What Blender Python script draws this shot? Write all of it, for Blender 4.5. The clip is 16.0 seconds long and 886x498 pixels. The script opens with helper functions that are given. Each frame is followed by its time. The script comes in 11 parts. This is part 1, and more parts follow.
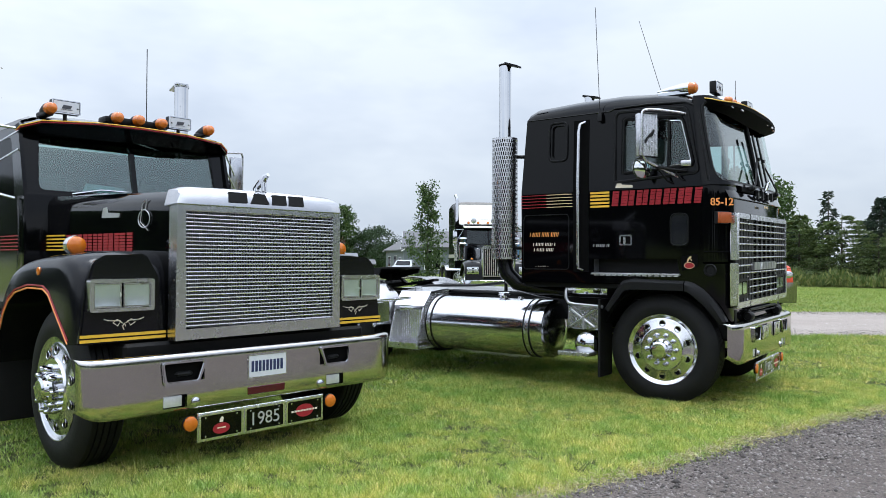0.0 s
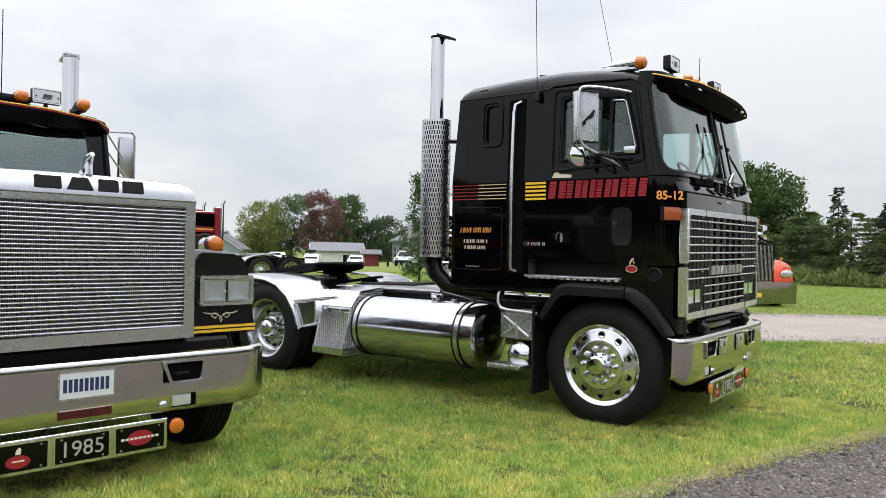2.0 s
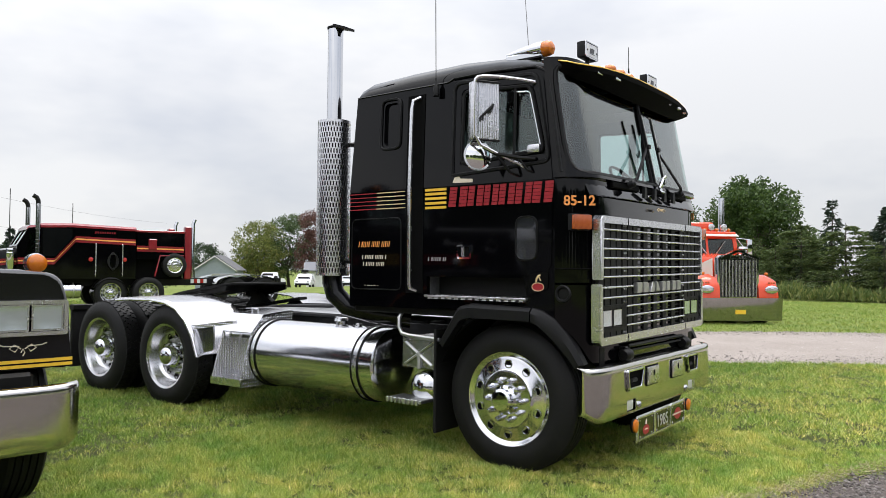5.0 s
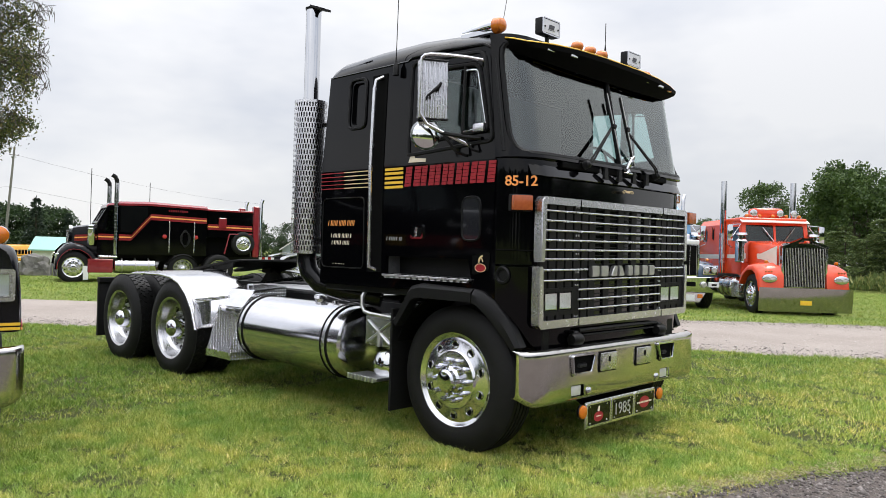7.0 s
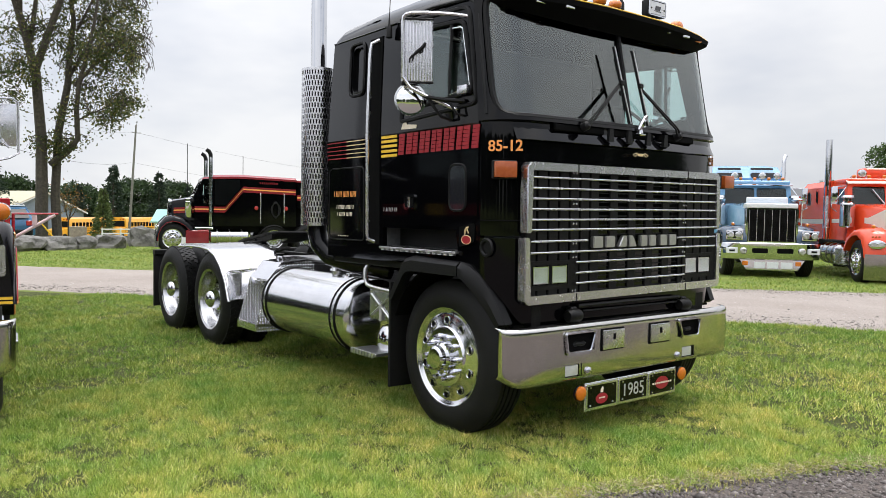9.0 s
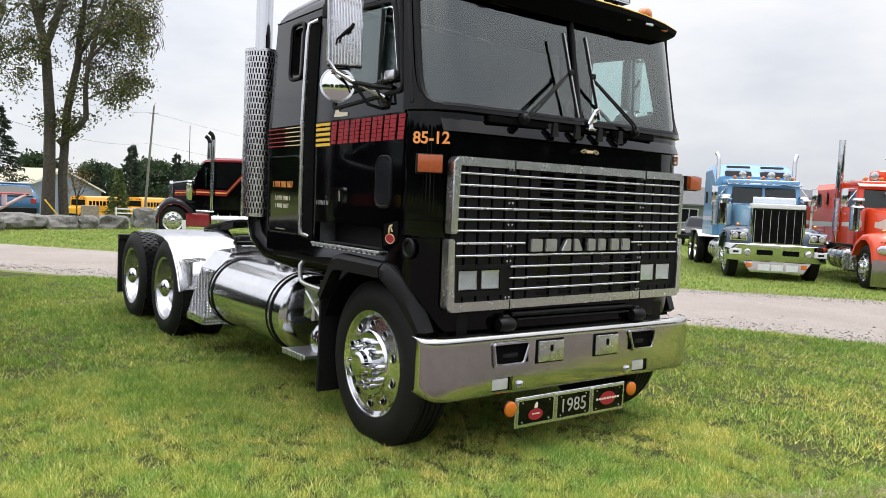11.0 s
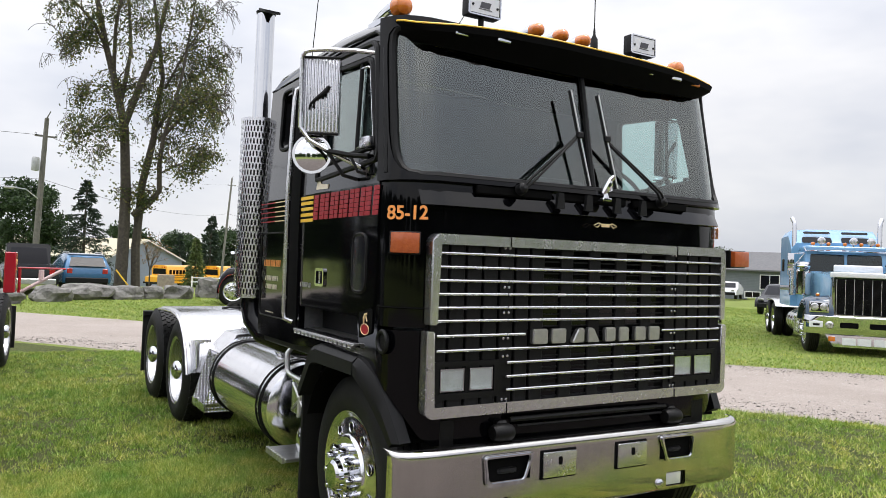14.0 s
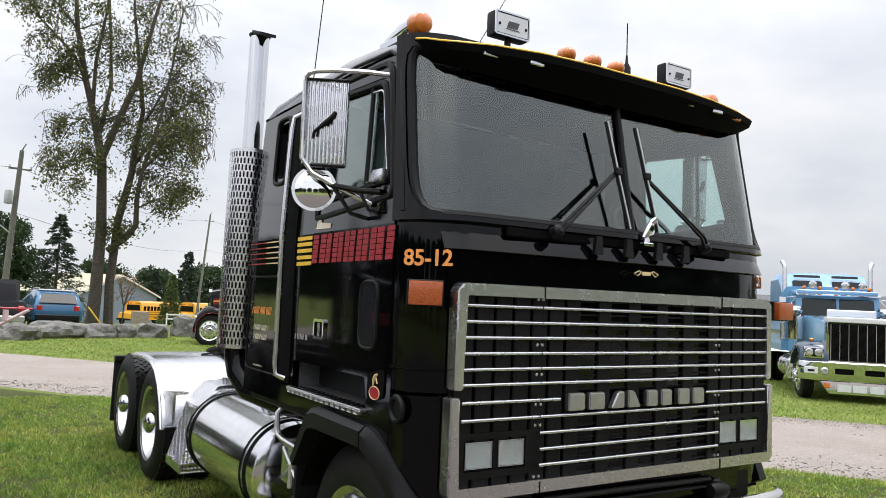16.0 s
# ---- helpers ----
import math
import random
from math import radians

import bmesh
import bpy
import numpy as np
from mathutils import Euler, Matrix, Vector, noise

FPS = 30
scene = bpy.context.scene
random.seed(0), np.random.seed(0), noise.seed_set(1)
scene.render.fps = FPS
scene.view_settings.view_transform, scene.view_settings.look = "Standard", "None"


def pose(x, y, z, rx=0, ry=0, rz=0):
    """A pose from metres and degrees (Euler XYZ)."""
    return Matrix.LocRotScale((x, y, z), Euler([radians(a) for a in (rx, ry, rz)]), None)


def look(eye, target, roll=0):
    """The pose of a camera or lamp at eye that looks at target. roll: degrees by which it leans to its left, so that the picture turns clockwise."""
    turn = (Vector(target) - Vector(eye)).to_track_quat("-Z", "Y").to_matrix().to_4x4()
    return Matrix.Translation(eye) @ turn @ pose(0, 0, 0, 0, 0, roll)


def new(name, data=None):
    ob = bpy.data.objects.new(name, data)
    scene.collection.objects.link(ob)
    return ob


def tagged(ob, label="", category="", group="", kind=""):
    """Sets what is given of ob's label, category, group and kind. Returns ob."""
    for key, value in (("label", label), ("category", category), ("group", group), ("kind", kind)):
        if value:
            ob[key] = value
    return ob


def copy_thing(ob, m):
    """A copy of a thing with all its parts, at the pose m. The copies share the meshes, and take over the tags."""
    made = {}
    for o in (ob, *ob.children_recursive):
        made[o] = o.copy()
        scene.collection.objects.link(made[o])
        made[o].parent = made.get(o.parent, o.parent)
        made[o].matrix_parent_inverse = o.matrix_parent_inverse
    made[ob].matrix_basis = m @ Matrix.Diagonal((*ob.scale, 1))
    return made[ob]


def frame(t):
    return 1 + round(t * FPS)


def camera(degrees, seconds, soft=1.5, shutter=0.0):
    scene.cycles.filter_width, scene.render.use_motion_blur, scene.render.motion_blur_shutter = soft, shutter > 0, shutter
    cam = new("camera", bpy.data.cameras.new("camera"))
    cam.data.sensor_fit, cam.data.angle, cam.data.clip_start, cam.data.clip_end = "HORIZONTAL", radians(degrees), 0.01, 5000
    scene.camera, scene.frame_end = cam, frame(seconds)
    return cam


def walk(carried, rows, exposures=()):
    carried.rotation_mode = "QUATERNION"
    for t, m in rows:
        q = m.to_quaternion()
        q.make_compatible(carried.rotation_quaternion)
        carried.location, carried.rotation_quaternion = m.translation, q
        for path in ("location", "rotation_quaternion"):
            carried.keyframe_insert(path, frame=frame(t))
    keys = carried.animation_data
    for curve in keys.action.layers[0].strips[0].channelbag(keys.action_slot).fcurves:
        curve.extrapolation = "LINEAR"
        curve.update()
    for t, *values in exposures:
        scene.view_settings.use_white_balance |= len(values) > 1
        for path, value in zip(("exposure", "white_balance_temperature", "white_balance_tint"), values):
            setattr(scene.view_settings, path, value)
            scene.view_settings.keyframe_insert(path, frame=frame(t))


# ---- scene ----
cam = camera(61.5, 16.0, 0.85)
PATH = [
    (0, (-0.151, -0.064, 1.38), (-1.319, 1.559, 1.406), 0.3),
    (0.5, (-0.192, 0.255, 1.401), (-1.395, 1.853, 1.413), 0.2),
    (1, (-0.106, 0.614, 1.405), (-1.312, 2.21, 1.412), 0.2),
    (1.5, (0.005, 0.957, 1.425), (-1.212, 2.544, 1.425), 0.9),
    (2, (0.016, 1.223, 1.454), (-1.18, 2.826, 1.455), 1.2),
    (2.5, (0.043, 1.485, 1.446), (-1.136, 3.101, 1.466), 1.1),
    (3, (0.116, 1.761, 1.441), (-1.066, 3.374, 1.479), 0.9),
    (3.5, (0.142, 1.949, 1.445), (-1.053, 3.553, 1.492), 0.7),
    (4, (0.168, 2.183, 1.45), (-1.037, 3.779, 1.506), 0.5),
    (4.5, (0.15, 2.318, 1.452), (-1.042, 3.923, 1.507), 0.4),
    (6.8, (0.897, 2.987, 1.45), (-0.454, 4.462, 1.457), 1.8),
    (7, (0.969, 3.072, 1.445), (-0.409, 4.521, 1.447), 1.7),
    (7.5, (1.181, 3.263, 1.475), (-0.266, 4.644, 1.449), 1.2),
    (8, (1.237, 3.448, 1.463), (-0.269, 4.762, 1.411), 0.5),
    (8.2, (1.247, 3.542, 1.461), (-0.282, 4.83, 1.403), 0.2),
    (10.3, (1.409, 4.265, 1.535), (-0.19, 5.461, 1.421), 2.1),
    (10.5, (1.4, 4.34, 1.532), (-0.196, 5.539, 1.412), 2.3),
    (11, (1.367, 4.539, 1.552), (-0.229, 5.739, 1.43), 2.7),
    (11.5, (1.339, 4.691, 1.571), (-0.274, 5.868, 1.457), 2.7),
    (12, (1.337, 4.872, 1.599), (-0.311, 6.0, 1.49), 2.7),
    (12.5, (1.339, 5.012, 1.608), (-0.338, 6.098, 1.514), 2.6),
    (13, (1.293, 5.103, 1.625), (-0.401, 6.164, 1.568), 2.4),
    (13.5, (1.19, 5.222, 1.648), (-0.514, 6.269, 1.646), 2.3),
    (14, (1.105, 5.296, 1.663), (-0.607, 6.33, 1.711), 2.4),
    (14.5, (1.006, 5.367, 1.679), (-0.713, 6.386, 1.769), 2.5),
    (15, (0.893, 5.454, 1.694), (-0.827, 6.466, 1.821), 2.7),
    (15.5, (0.754, 5.489, 1.705), (-0.954, 6.52, 1.854), 2.8),
    (16, (0.565, 5.388, 1.721), (-1.115, 6.464, 1.874), 2.9),
]
walk(cam, [(t, look(eye, target, roll)) for t, eye, target, roll in PATH], [(0.0, 0.16, 5900, 8), (0.8, 0.16, 6050, 8), (2.2, 0.16, 6500, 10), (8.0, 0.18, 6550, 11), (11.0, 0.23, 6550, 11), (14.0, 0.21, 6570, 12), (16.0, 0.16, 6530, 11)])

# ---------- world and sun: bright overcast ----------
world = bpy.data.worlds.new("overcast_sky")
scene.world = world
world.use_nodes = True
wn, wl = world.node_tree.nodes, world.node_tree.links
wn.clear()
w_out = wn.new("ShaderNodeOutputWorld")
w_bg = wn.new("ShaderNodeBackground")
w_sky = wn.new("ShaderNodeTexSky")
w_sky.sky_type = "NISHITA"
w_sky.sun_disc = False
w_sky.sun_elevation = radians(75)
w_sky.sun_rotation = radians(18)
w_tc = wn.new("ShaderNodeTexCoord")
w_sep = wn.new("ShaderNodeSeparateXYZ")
w_map = wn.new("ShaderNodeMapping")
w_map.inputs["Scale"].default_value = (1.0, 1.0, 2.6)
w_noise = wn.new("ShaderNodeTexNoise")
w_noise.inputs["Scale"].default_value = 1.7
w_noise.inputs["Detail"].default_value = 5.0
w_noise.inputs["Roughness"].default_value = 0.55
w_cloud = wn.new("ShaderNodeValToRGB")
w_cloud.color_ramp.elements[0].position, w_cloud.color_ramp.elements[0].color = 0.39, (0.69, 0.73, 0.81, 1)
w_cloud.color_ramp.elements[1].position, w_cloud.color_ramp.elements[1].color = 0.60, (0.975, 0.985, 1.0, 1)
w_pow = wn.new("ShaderNodeMath")
w_pow.operation, w_pow.use_clamp = "POWER", True
w_pow.inputs[1].default_value = 2.3
w_up = wn.new("ShaderNodeMapRange")
w_up.inputs["From Min"].default_value, w_up.inputs["From Max"].default_value = 0.0, 1.0
w_up.inputs["To Min"].default_value, w_up.inputs["To Max"].default_value = 0.84, 3.5
# the cloud deck is a little heavier over the far side of the field
w_az = wn.new("ShaderNodeMapRange")
w_az.inputs["From Min"].default_value, w_az.inputs["From Max"].default_value = -1.0, 1.0
w_az.inputs["To Min"].default_value, w_az.inputs["To Max"].default_value = 1.12, 0.82
w_far = wn.new("ShaderNodeMath")
w_far.operation = "MULTIPLY"
wl.new(w_az.outputs[0], w_far.inputs[0])
wl.new(w_up.outputs[0], w_far.inputs[1])
w_mul = wn.new("ShaderNodeVectorMath")
w_mul.operation = "SCALE"
w_thin = wn.new("ShaderNodeVectorMath")
w_thin.operation = "SCALE"
w_thin.inputs["Scale"].default_value = 0.012
w_add = wn.new("ShaderNodeVectorMath")
w_add.operation = "ADD"
wl.new(w_tc.outputs["Generated"], w_sep.inputs[0])
wl.new(w_tc.outputs["Generated"], w_map.inputs["Vector"])
wl.new(w_map.outputs[0], w_noise.inputs["Vector"])
wl.new(w_noise.outputs["Fac"], w_cloud.inputs[0])
wl.new(w_sep.outputs["Y"], w_az.inputs["Value"])
wl.new(w_sep.outputs["Z"], w_pow.inputs[0])
wl.new(w_pow.outputs[0], w_up.inputs["Value"])
wl.new(w_cloud.outputs[0], w_mul.inputs[0])
wl.new(w_far.outputs[0], w_mul.inputs["Scale"])
wl.new(w_sky.outputs[0], w_thin.inputs[0])
wl.new(w_mul.outputs[0], w_add.inputs[0])
wl.new(w_thin.outputs[0], w_add.inputs[1])
wl.new(w_add.outputs[0], w_bg.inputs["Color"])
w_bg.inputs["Strength"].default_value = 1.0
wl.new(w_bg.outputs[0], w_out.inputs[0])

sun_data = bpy.data.lights.new("sun", "SUN")
sun_data.energy, sun_data.angle, sun_data.color = 1.5, radians(24), (1.0, 0.97, 0.92)
sun = new("sun", sun_data)
sun.matrix_world = look((3, 9, 36), (0, 0, 0))


# ---------- materials ----------
def mat(name, col, rough=0.5, metal=0.0, col2=None, nscale=6.0, bump=0.0, bscale=60.0, coat=0.0, rvar=0.0, vary=0.0, spec=0.5, grazing=0.0):
    """Procedural surface: two colours mixed by noise, fine relief, uneven gloss."""
    m = bpy.data.materials.new(name)
    m.use_nodes = True
    n, l = m.node_tree.nodes, m.node_tree.links
    p = n["Principled BSDF"]
    p.inputs["Base Color"].default_value = (*col, 1)
    p.inputs["Roughness"].default_value = rough
    p.inputs["Metallic"].default_value = metal
    p.inputs["Coat Weight"].default_value = coat
    p.inputs["Coat Roughness"].default_value = 0.03
    p.inputs["Specular IOR Level"].default_value = spec
    if grazing:
        lw = n.new("ShaderNodeLayerWeight")
        lw.inputs["Blend"].default_value = 0.5
        gz_ = n.new("ShaderNodeMapRange")
        gz_.inputs["From Min"].default_value, gz_.inputs["From Max"].default_value = 0.40, 0.75
        gz_.inputs["To Min"].default_value, gz_.inputs["To Max"].default_value = spec, grazing
        l.new(lw.outputs["Facing"], gz_.inputs["Value"])
        l.new(gz_.outputs[0], p.inputs["Specular IOR Level"])
    tc = n.new("ShaderNodeTexCoord")
    if col2 or rvar:
        a = n.new("ShaderNodeTexNoise")
        a.inputs["Scale"].default_value, a.inputs["Detail"].default_value, a.inputs["Roughness"].default_value = nscale, 6, 0.65
        l.new(tc.outputs["Object"], a.inputs["Vector"])
        if col2:
            r = n.new("ShaderNodeValToRGB")
            r.color_ramp.elements[0].position, r.color_ramp.elements[0].color = 0.3, (*col, 1)
            r.color_ramp.elements[1].position, r.color_ramp.elements[1].color = 0.72, (*col2, 1)
            l.new(a.outputs["Fac"], r.inputs[0])
            src = r.outputs[0]
            if vary:
                oi = n.new("ShaderNodeObjectInfo")
                mr = n.new("ShaderNodeMapRange")
                mr.inputs["To Min"].default_value, mr.inputs["To Max"].default_value = 1 - vary, 1 + vary
                sc = n.new("ShaderNodeVectorMath")
                sc.operation = "SCALE"
                l.new(oi.outputs["Random"], mr.inputs["Value"])
                l.new(src, sc.inputs[0])
                l.new(mr.outputs[0], sc.inputs["Scale"])
                src = sc.outputs[0]
            l.new(src, p.inputs["Base Color"])
        if rvar:
            mr = n.new("ShaderNodeMapRange")
            mr.inputs["To Min"].default_value, mr.inputs["To Max"].default_value = max(rough - rvar, 0.01), rough + rvar
            l.new(a.outputs["Fac"], mr.inputs["Value"])
            l.new(mr.outputs[0], p.inputs["Roughness"])
    if bump:
        b = n.new("ShaderNodeTexNoise")
        b.inputs["Scale"].default_value, b.inputs["Detail"].default_value = bscale, 4
        l.new(tc.outputs["Object"], b.inputs["Vector"])
        bm_ = n.new("ShaderNodeBump")
        bm_.inputs["Strength"].default_value, bm_.inputs["Distance"].default_value = bump, 0.01
        l.new(b.outputs["Fac"], bm_.inputs["Height"])
        l.new(bm_.outputs[0], p.inputs["Normal"])
    return m


def glass_mat(name, tint, alpha):
    """Thin sheet glass: clear tinted body, mirror sheen that grows at grazing angles."""
    m = bpy.data.materials.new(name)
    m.use_nodes = True
    n, l = m.node_tree.nodes, m.node_tree.links
    n.clear()
    out = n.new("ShaderNodeOutputMaterial")
    tr = n.new("ShaderNodeBsdfTransparent")
    tr.inputs["Color"].default_value = (*tint, 1)
    gl = n.new("ShaderNodeBsdfGlossy")
    gl.inputs["Roughness"].default_value = 0.02
    gl.inputs["Color"].default_value = (0.95, 1.0, 0.98, 1)
    lw = n.new("ShaderNodeLayerWeight")
    lw.inputs["Blend"].default_value = 0.5
    pw = n.new("ShaderNodeMath")
    pw.operation = "POWER"
    pw.inputs[1].default_value = 3.8
    fr = n.new("ShaderNodeMapRange")
    fr.inputs["To Min"].default_value, fr.inputs["To Max"].default_value = alpha, 1.0
    l.new(lw.outputs["Facing"], pw.inputs[0])
    l.new(pw.outputs[0], fr.inputs["Value"])
    mx = n.new("ShaderNodeMixShader")
    l.new(fr.outputs[0], mx.inputs[0])
    l.new(tr.outputs[0], mx.inputs[1])
    l.new(gl.outputs[0], mx.inputs[2])
    l.new(mx.outputs[0], out.inputs[0])
    return m


BLACK = mat("black_paint", (0.0012, 0.0012, 0.0017), 0.06, col2=(0.0018, 0.0018, 0.0023), nscale=3, rvar=0.03, spec=0.22, grazing=0.9)
CHARCOAL = mat("charcoal_paint", (0.005, 0.005, 0.0065), 0.14, col2=(0.0065, 0.0065, 0.008), nscale=4, rvar=0.04, spec=0.30)
SATIN = mat("satin_black_plastic", (0.0035, 0.0035, 0.004), 0.5, col2=(0.0065, 0.0065, 0.007), nscale=9, bump=0.15, bscale=220, rvar=0.1, spec=0.25)
FRAME = mat("chassis_black", (0.0022, 0.0022, 0.0024), 0.5, col2=(0.005, 0.0048, 0.0046), nscale=7, bump=0.2, bscale=50, rvar=0.12, spec=0.22)
# matte near-black: shade inside hollows put into colour, and plain black parts
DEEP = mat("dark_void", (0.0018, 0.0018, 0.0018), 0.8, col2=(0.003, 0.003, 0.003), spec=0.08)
CHROME = mat("chrome", (0.66, 0.67, 0.70), 0.05, 1.0, col2=(0.60, 0.61, 0.64), nscale=3, rvar=0.03, bump=0.02, bscale=3)
WORNCHROME = mat("worn_chrome", (0.60, 0.585, 0.565), 0.13, 1.0, col2=(0.52, 0.505, 0.485), nscale=4, rvar=0.06, bump=0.04, bscale=4)
POLISHED = mat("polished_aluminium", (0.78, 0.78, 0.81), 0.14, 1.0, col2=(0.70, 0.70, 0.73), nscale=5, rvar=0.06, bump=0.02, bscale=5)
FENDERMETAL = mat("fender_aluminium", (0.58, 0.58, 0.60), 0.2, 1.0, col2=(0.50, 0.50, 0.52), nscale=4, rvar=0.08, bump=0.05, bscale=4)
DULLCHROME = mat("dull_chrome", (0.36, 0.355, 0.345), 0.09, 1.0, col2=(0.30, 0.295, 0.285), nscale=3, rvar=0.04, bump=0.05, bscale=6)
DECKMETAL = mat("deck_aluminium", (0.50, 0.50, 0.51), 0.34, 1.0, col2=(0.40, 0.40, 0.41), nscale=5, rvar=0.12, bump=0.06, bscale=30)
DARKGLASS = mat("dark_tinted_glass", (0.004, 0.0045, 0.005), 0.06, col2=(0.006, 0.0065, 0.007), nscale=2, rvar=0.02, spec=0.07)
CABBLACK = mat("cab_side_black", (0.002, 0.002, 0.0028), 0.12, col2=(0.003, 0.003, 0.0038), nscale=5, rvar=0.04, spec=0.22, grazing=0.9)
BRUSHED = mat("dull_aluminium", (0.62, 0.62, 0.62), 0.36, 1.0, col2=(0.5, 0.5, 0.5), nscale=14, rvar=0.1, bump=0.08, bscale=90)
STAINLESS = mat("stainless", (0.72, 0.72, 0.75), 0.26, 1.0, col2=(0.67, 0.67, 0.70), nscale=10, rvar=0.07)
RUBBER = mat("tyre_rubber", (0.0055, 0.0055, 0.006), 0.6, col2=(0.011, 0.0107, 0.0104), nscale=11, bump=0.25, bscale=120, rvar=0.12, spec=0.25)
GASKET = mat("rubber_gasket", (0.004, 0.004, 0.0045), 0.45, col2=(0.007, 0.007, 0.007), spec=0.2)
AMBER = mat("amber_lens", (0.56, 0.13, 0.008), 0.14, col2=(0.66, 0.19, 0.015), nscale=40, coat=0.6, bump=0.06, bscale=130)
AMBERDARK = mat("amber_signal_lens", (0.34, 0.065, 0.012), 0.16, col2=(0.44, 0.10, 0.02), nscale=40, coat=0.5, bump=0.3, bscale=130)
REDLENS = mat("red_lens", (0.45, 0.02, 0.02), 0.15, col2=(0.3, 0.01, 0.01), nscale=30, coat=0.6)
# dark and white mottling paints the reflections seen inside the lamp
LAMPGLASS = mat("headlamp_glass", (0.16, 0.165, 0.17), 0.10, 0.7, col2=(0.95, 0.95, 0.94), nscale=13, bump=0.9, bscale=26, coat=0.9)
GLASS = glass_mat("tinted_glass", (0.60, 0.74, 0.72), 0.105)
LENS = glass_mat("lamp_lens", (0.93, 0.95, 0.95), 0.10)
REFLECTOR = mat("lamp_reflector", (0.80, 0.81, 0.82), 0.16, 0.45, col2=(0.62, 0.63, 0.65), nscale=14, rvar=0.06, bump=0.35, bscale=45)
FARGLASS = glass_mat("smoked_glass", (0.22, 0.26, 0.26), 0.05)
SIDEGLASS = glass_mat("side_glass", (0.82, 0.90, 0.89), 0.05)
MIRROR = mat("mirror_glass", (0.86, 0.87, 0.88), 0.02, 1.0)
REDTXT = mat("red_vinyl", (0.30, 0.018, 0.026), 0.4, col2=(0.36, 0.026, 0.034), nscale=30, spec=0.25)
YELTXT = mat("yellow_vinyl", (0.80, 0.47, 0.03), 0.4, col2=(0.86, 0.55, 0.05), nscale=30)
GOLDTXT = mat("gold_leaf", (0.72, 0.52, 0.26), 0.35, col2=(0.80, 0.62, 0.36), nscale=60)
CREAMTXT = mat("cream_paint", (0.76, 0.66, 0.50), 0.4, col2=(0.8, 0.72, 0.6), nscale=60)
ORANGETXT = mat("orange_paint", (0.85, 0.26, 0.05), 0.4, col2=(0.9, 0.42, 0.12), nscale=60)
SILVERTXT = mat("silver_paint", (0.55, 0.55, 0.56), 0.35, 0.6, col2=(0.65, 0.65, 0.66))
WHITEPAINT = mat("white_paint", (0.78, 0.78, 0.79), 0.25, col2=(0.72, 0.72, 0.73), nscale=4, coat=0.5)
SEATCLOTH = mat("seat_cloth", (0.07, 0.072, 0.076), 0.85, col2=(0.11, 0.112, 0.118), nscale=30, bump=0.3, bscale=200)
REDPAINT = mat("red_paint", (0.36, 0.015, 0.025), 0.2, col2=(0.42, 0.02, 0.03), nscale=3, coat=0.8)
ORANGE = mat("orange_body_paint", (0.68, 0.060, 0.018), 0.2, col2=(0.74, 0.075, 0.022), nscale=3, coat=0.25)
BLUEPAINT = mat("pale_blue_paint", (0.12, 0.29, 0.50), 0.22, col2=(0.18, 0.37, 0.58), nscale=3, coat=0.3)
WHITEPLATE = mat("plate_white", (0.74, 0.75, 0.77), 0.35, col2=(0.66, 0.67, 0.7), nscale=20)


def diamond_plate():
    m = mat("diamond_plate", (0.68, 0.68, 0.69), 0.24, 1.0, col2=(0.58, 0.58, 0.59), nscale=9, rvar=0.08)
    n, l = m.node_tree.nodes, m.node_tree.links
    p = n["Principled BSDF"]
    tc = n.new("ShaderNodeTexCoord")
    mp = n.new("ShaderNodeMapping")
    mp.inputs["Rotation"].default_value = (0, 0, 0)
    ck = n.new("ShaderNodeTexVoronoi")
    ck.inputs["Scale"].default_value = 34
    ck.inputs["Randomness"].default_value = 0.12
    mr = n.new("ShaderNodeMapRange")
    mr.inputs["From Min"].default_value, mr.inputs["From Max"].default_value = 0.25, 0.45
    mr.inputs["To Min"].default_value, mr.inputs["To Max"].default_value = 1, 0
    b = n.new("ShaderNodeBump")
    b.inputs["Strength"].default_value, b.inputs["Distance"].default_value = 1.0, 0.006
    l.new(tc.outputs["Object"], mp.inputs["Vector"])
    l.new(mp.outputs[0], ck.inputs["Vector"])
    l.new(ck.outputs["Distance"], mr.inputs["Value"])
    l.new(mr.outputs[0], b.inputs["Height"])
    l.new(b.outputs[0], p.inputs["Normal"])
    return m


DIAMOND = diamond_plate()


# ---------- mesh helpers ----------
def finish(name, bm, material, parent=None, label="", angle=35):
    bmesh.ops.recalc_face_normals(bm, faces=bm.faces)
    me = bpy.data.meshes.new(name)
    bm.to_mesh(me)
    bm.free()
    for poly in me.polygons:
        poly.use_smooth = True
    me.set_sharp_from_angle(angle=radians(angle))
    me.materials.append(material)
    ob = new(name, me)
    if parent:
        ob.parent = parent
    if label:
        ob["label"] = label
    return ob


def part(name, bm, material, parent, label="", angle=35):
    return finish(name, bm, material, parent, label, angle)


def again(ob, parent, m=None, name=None):
    """Another part on the same mesh."""
    o = new(name or ob.name.split(".")[0], ob.data)
    o.parent = parent
    o.matrix_local = m if m is not None else Matrix()
    return o


def thing(name, m, label, category, group=""):
    ob = new(name)
    ob.empty_display_size = 0.2
    ob.matrix_world = m
    return tagged(ob, label, category, group)


def B():
    return bmesh.new()


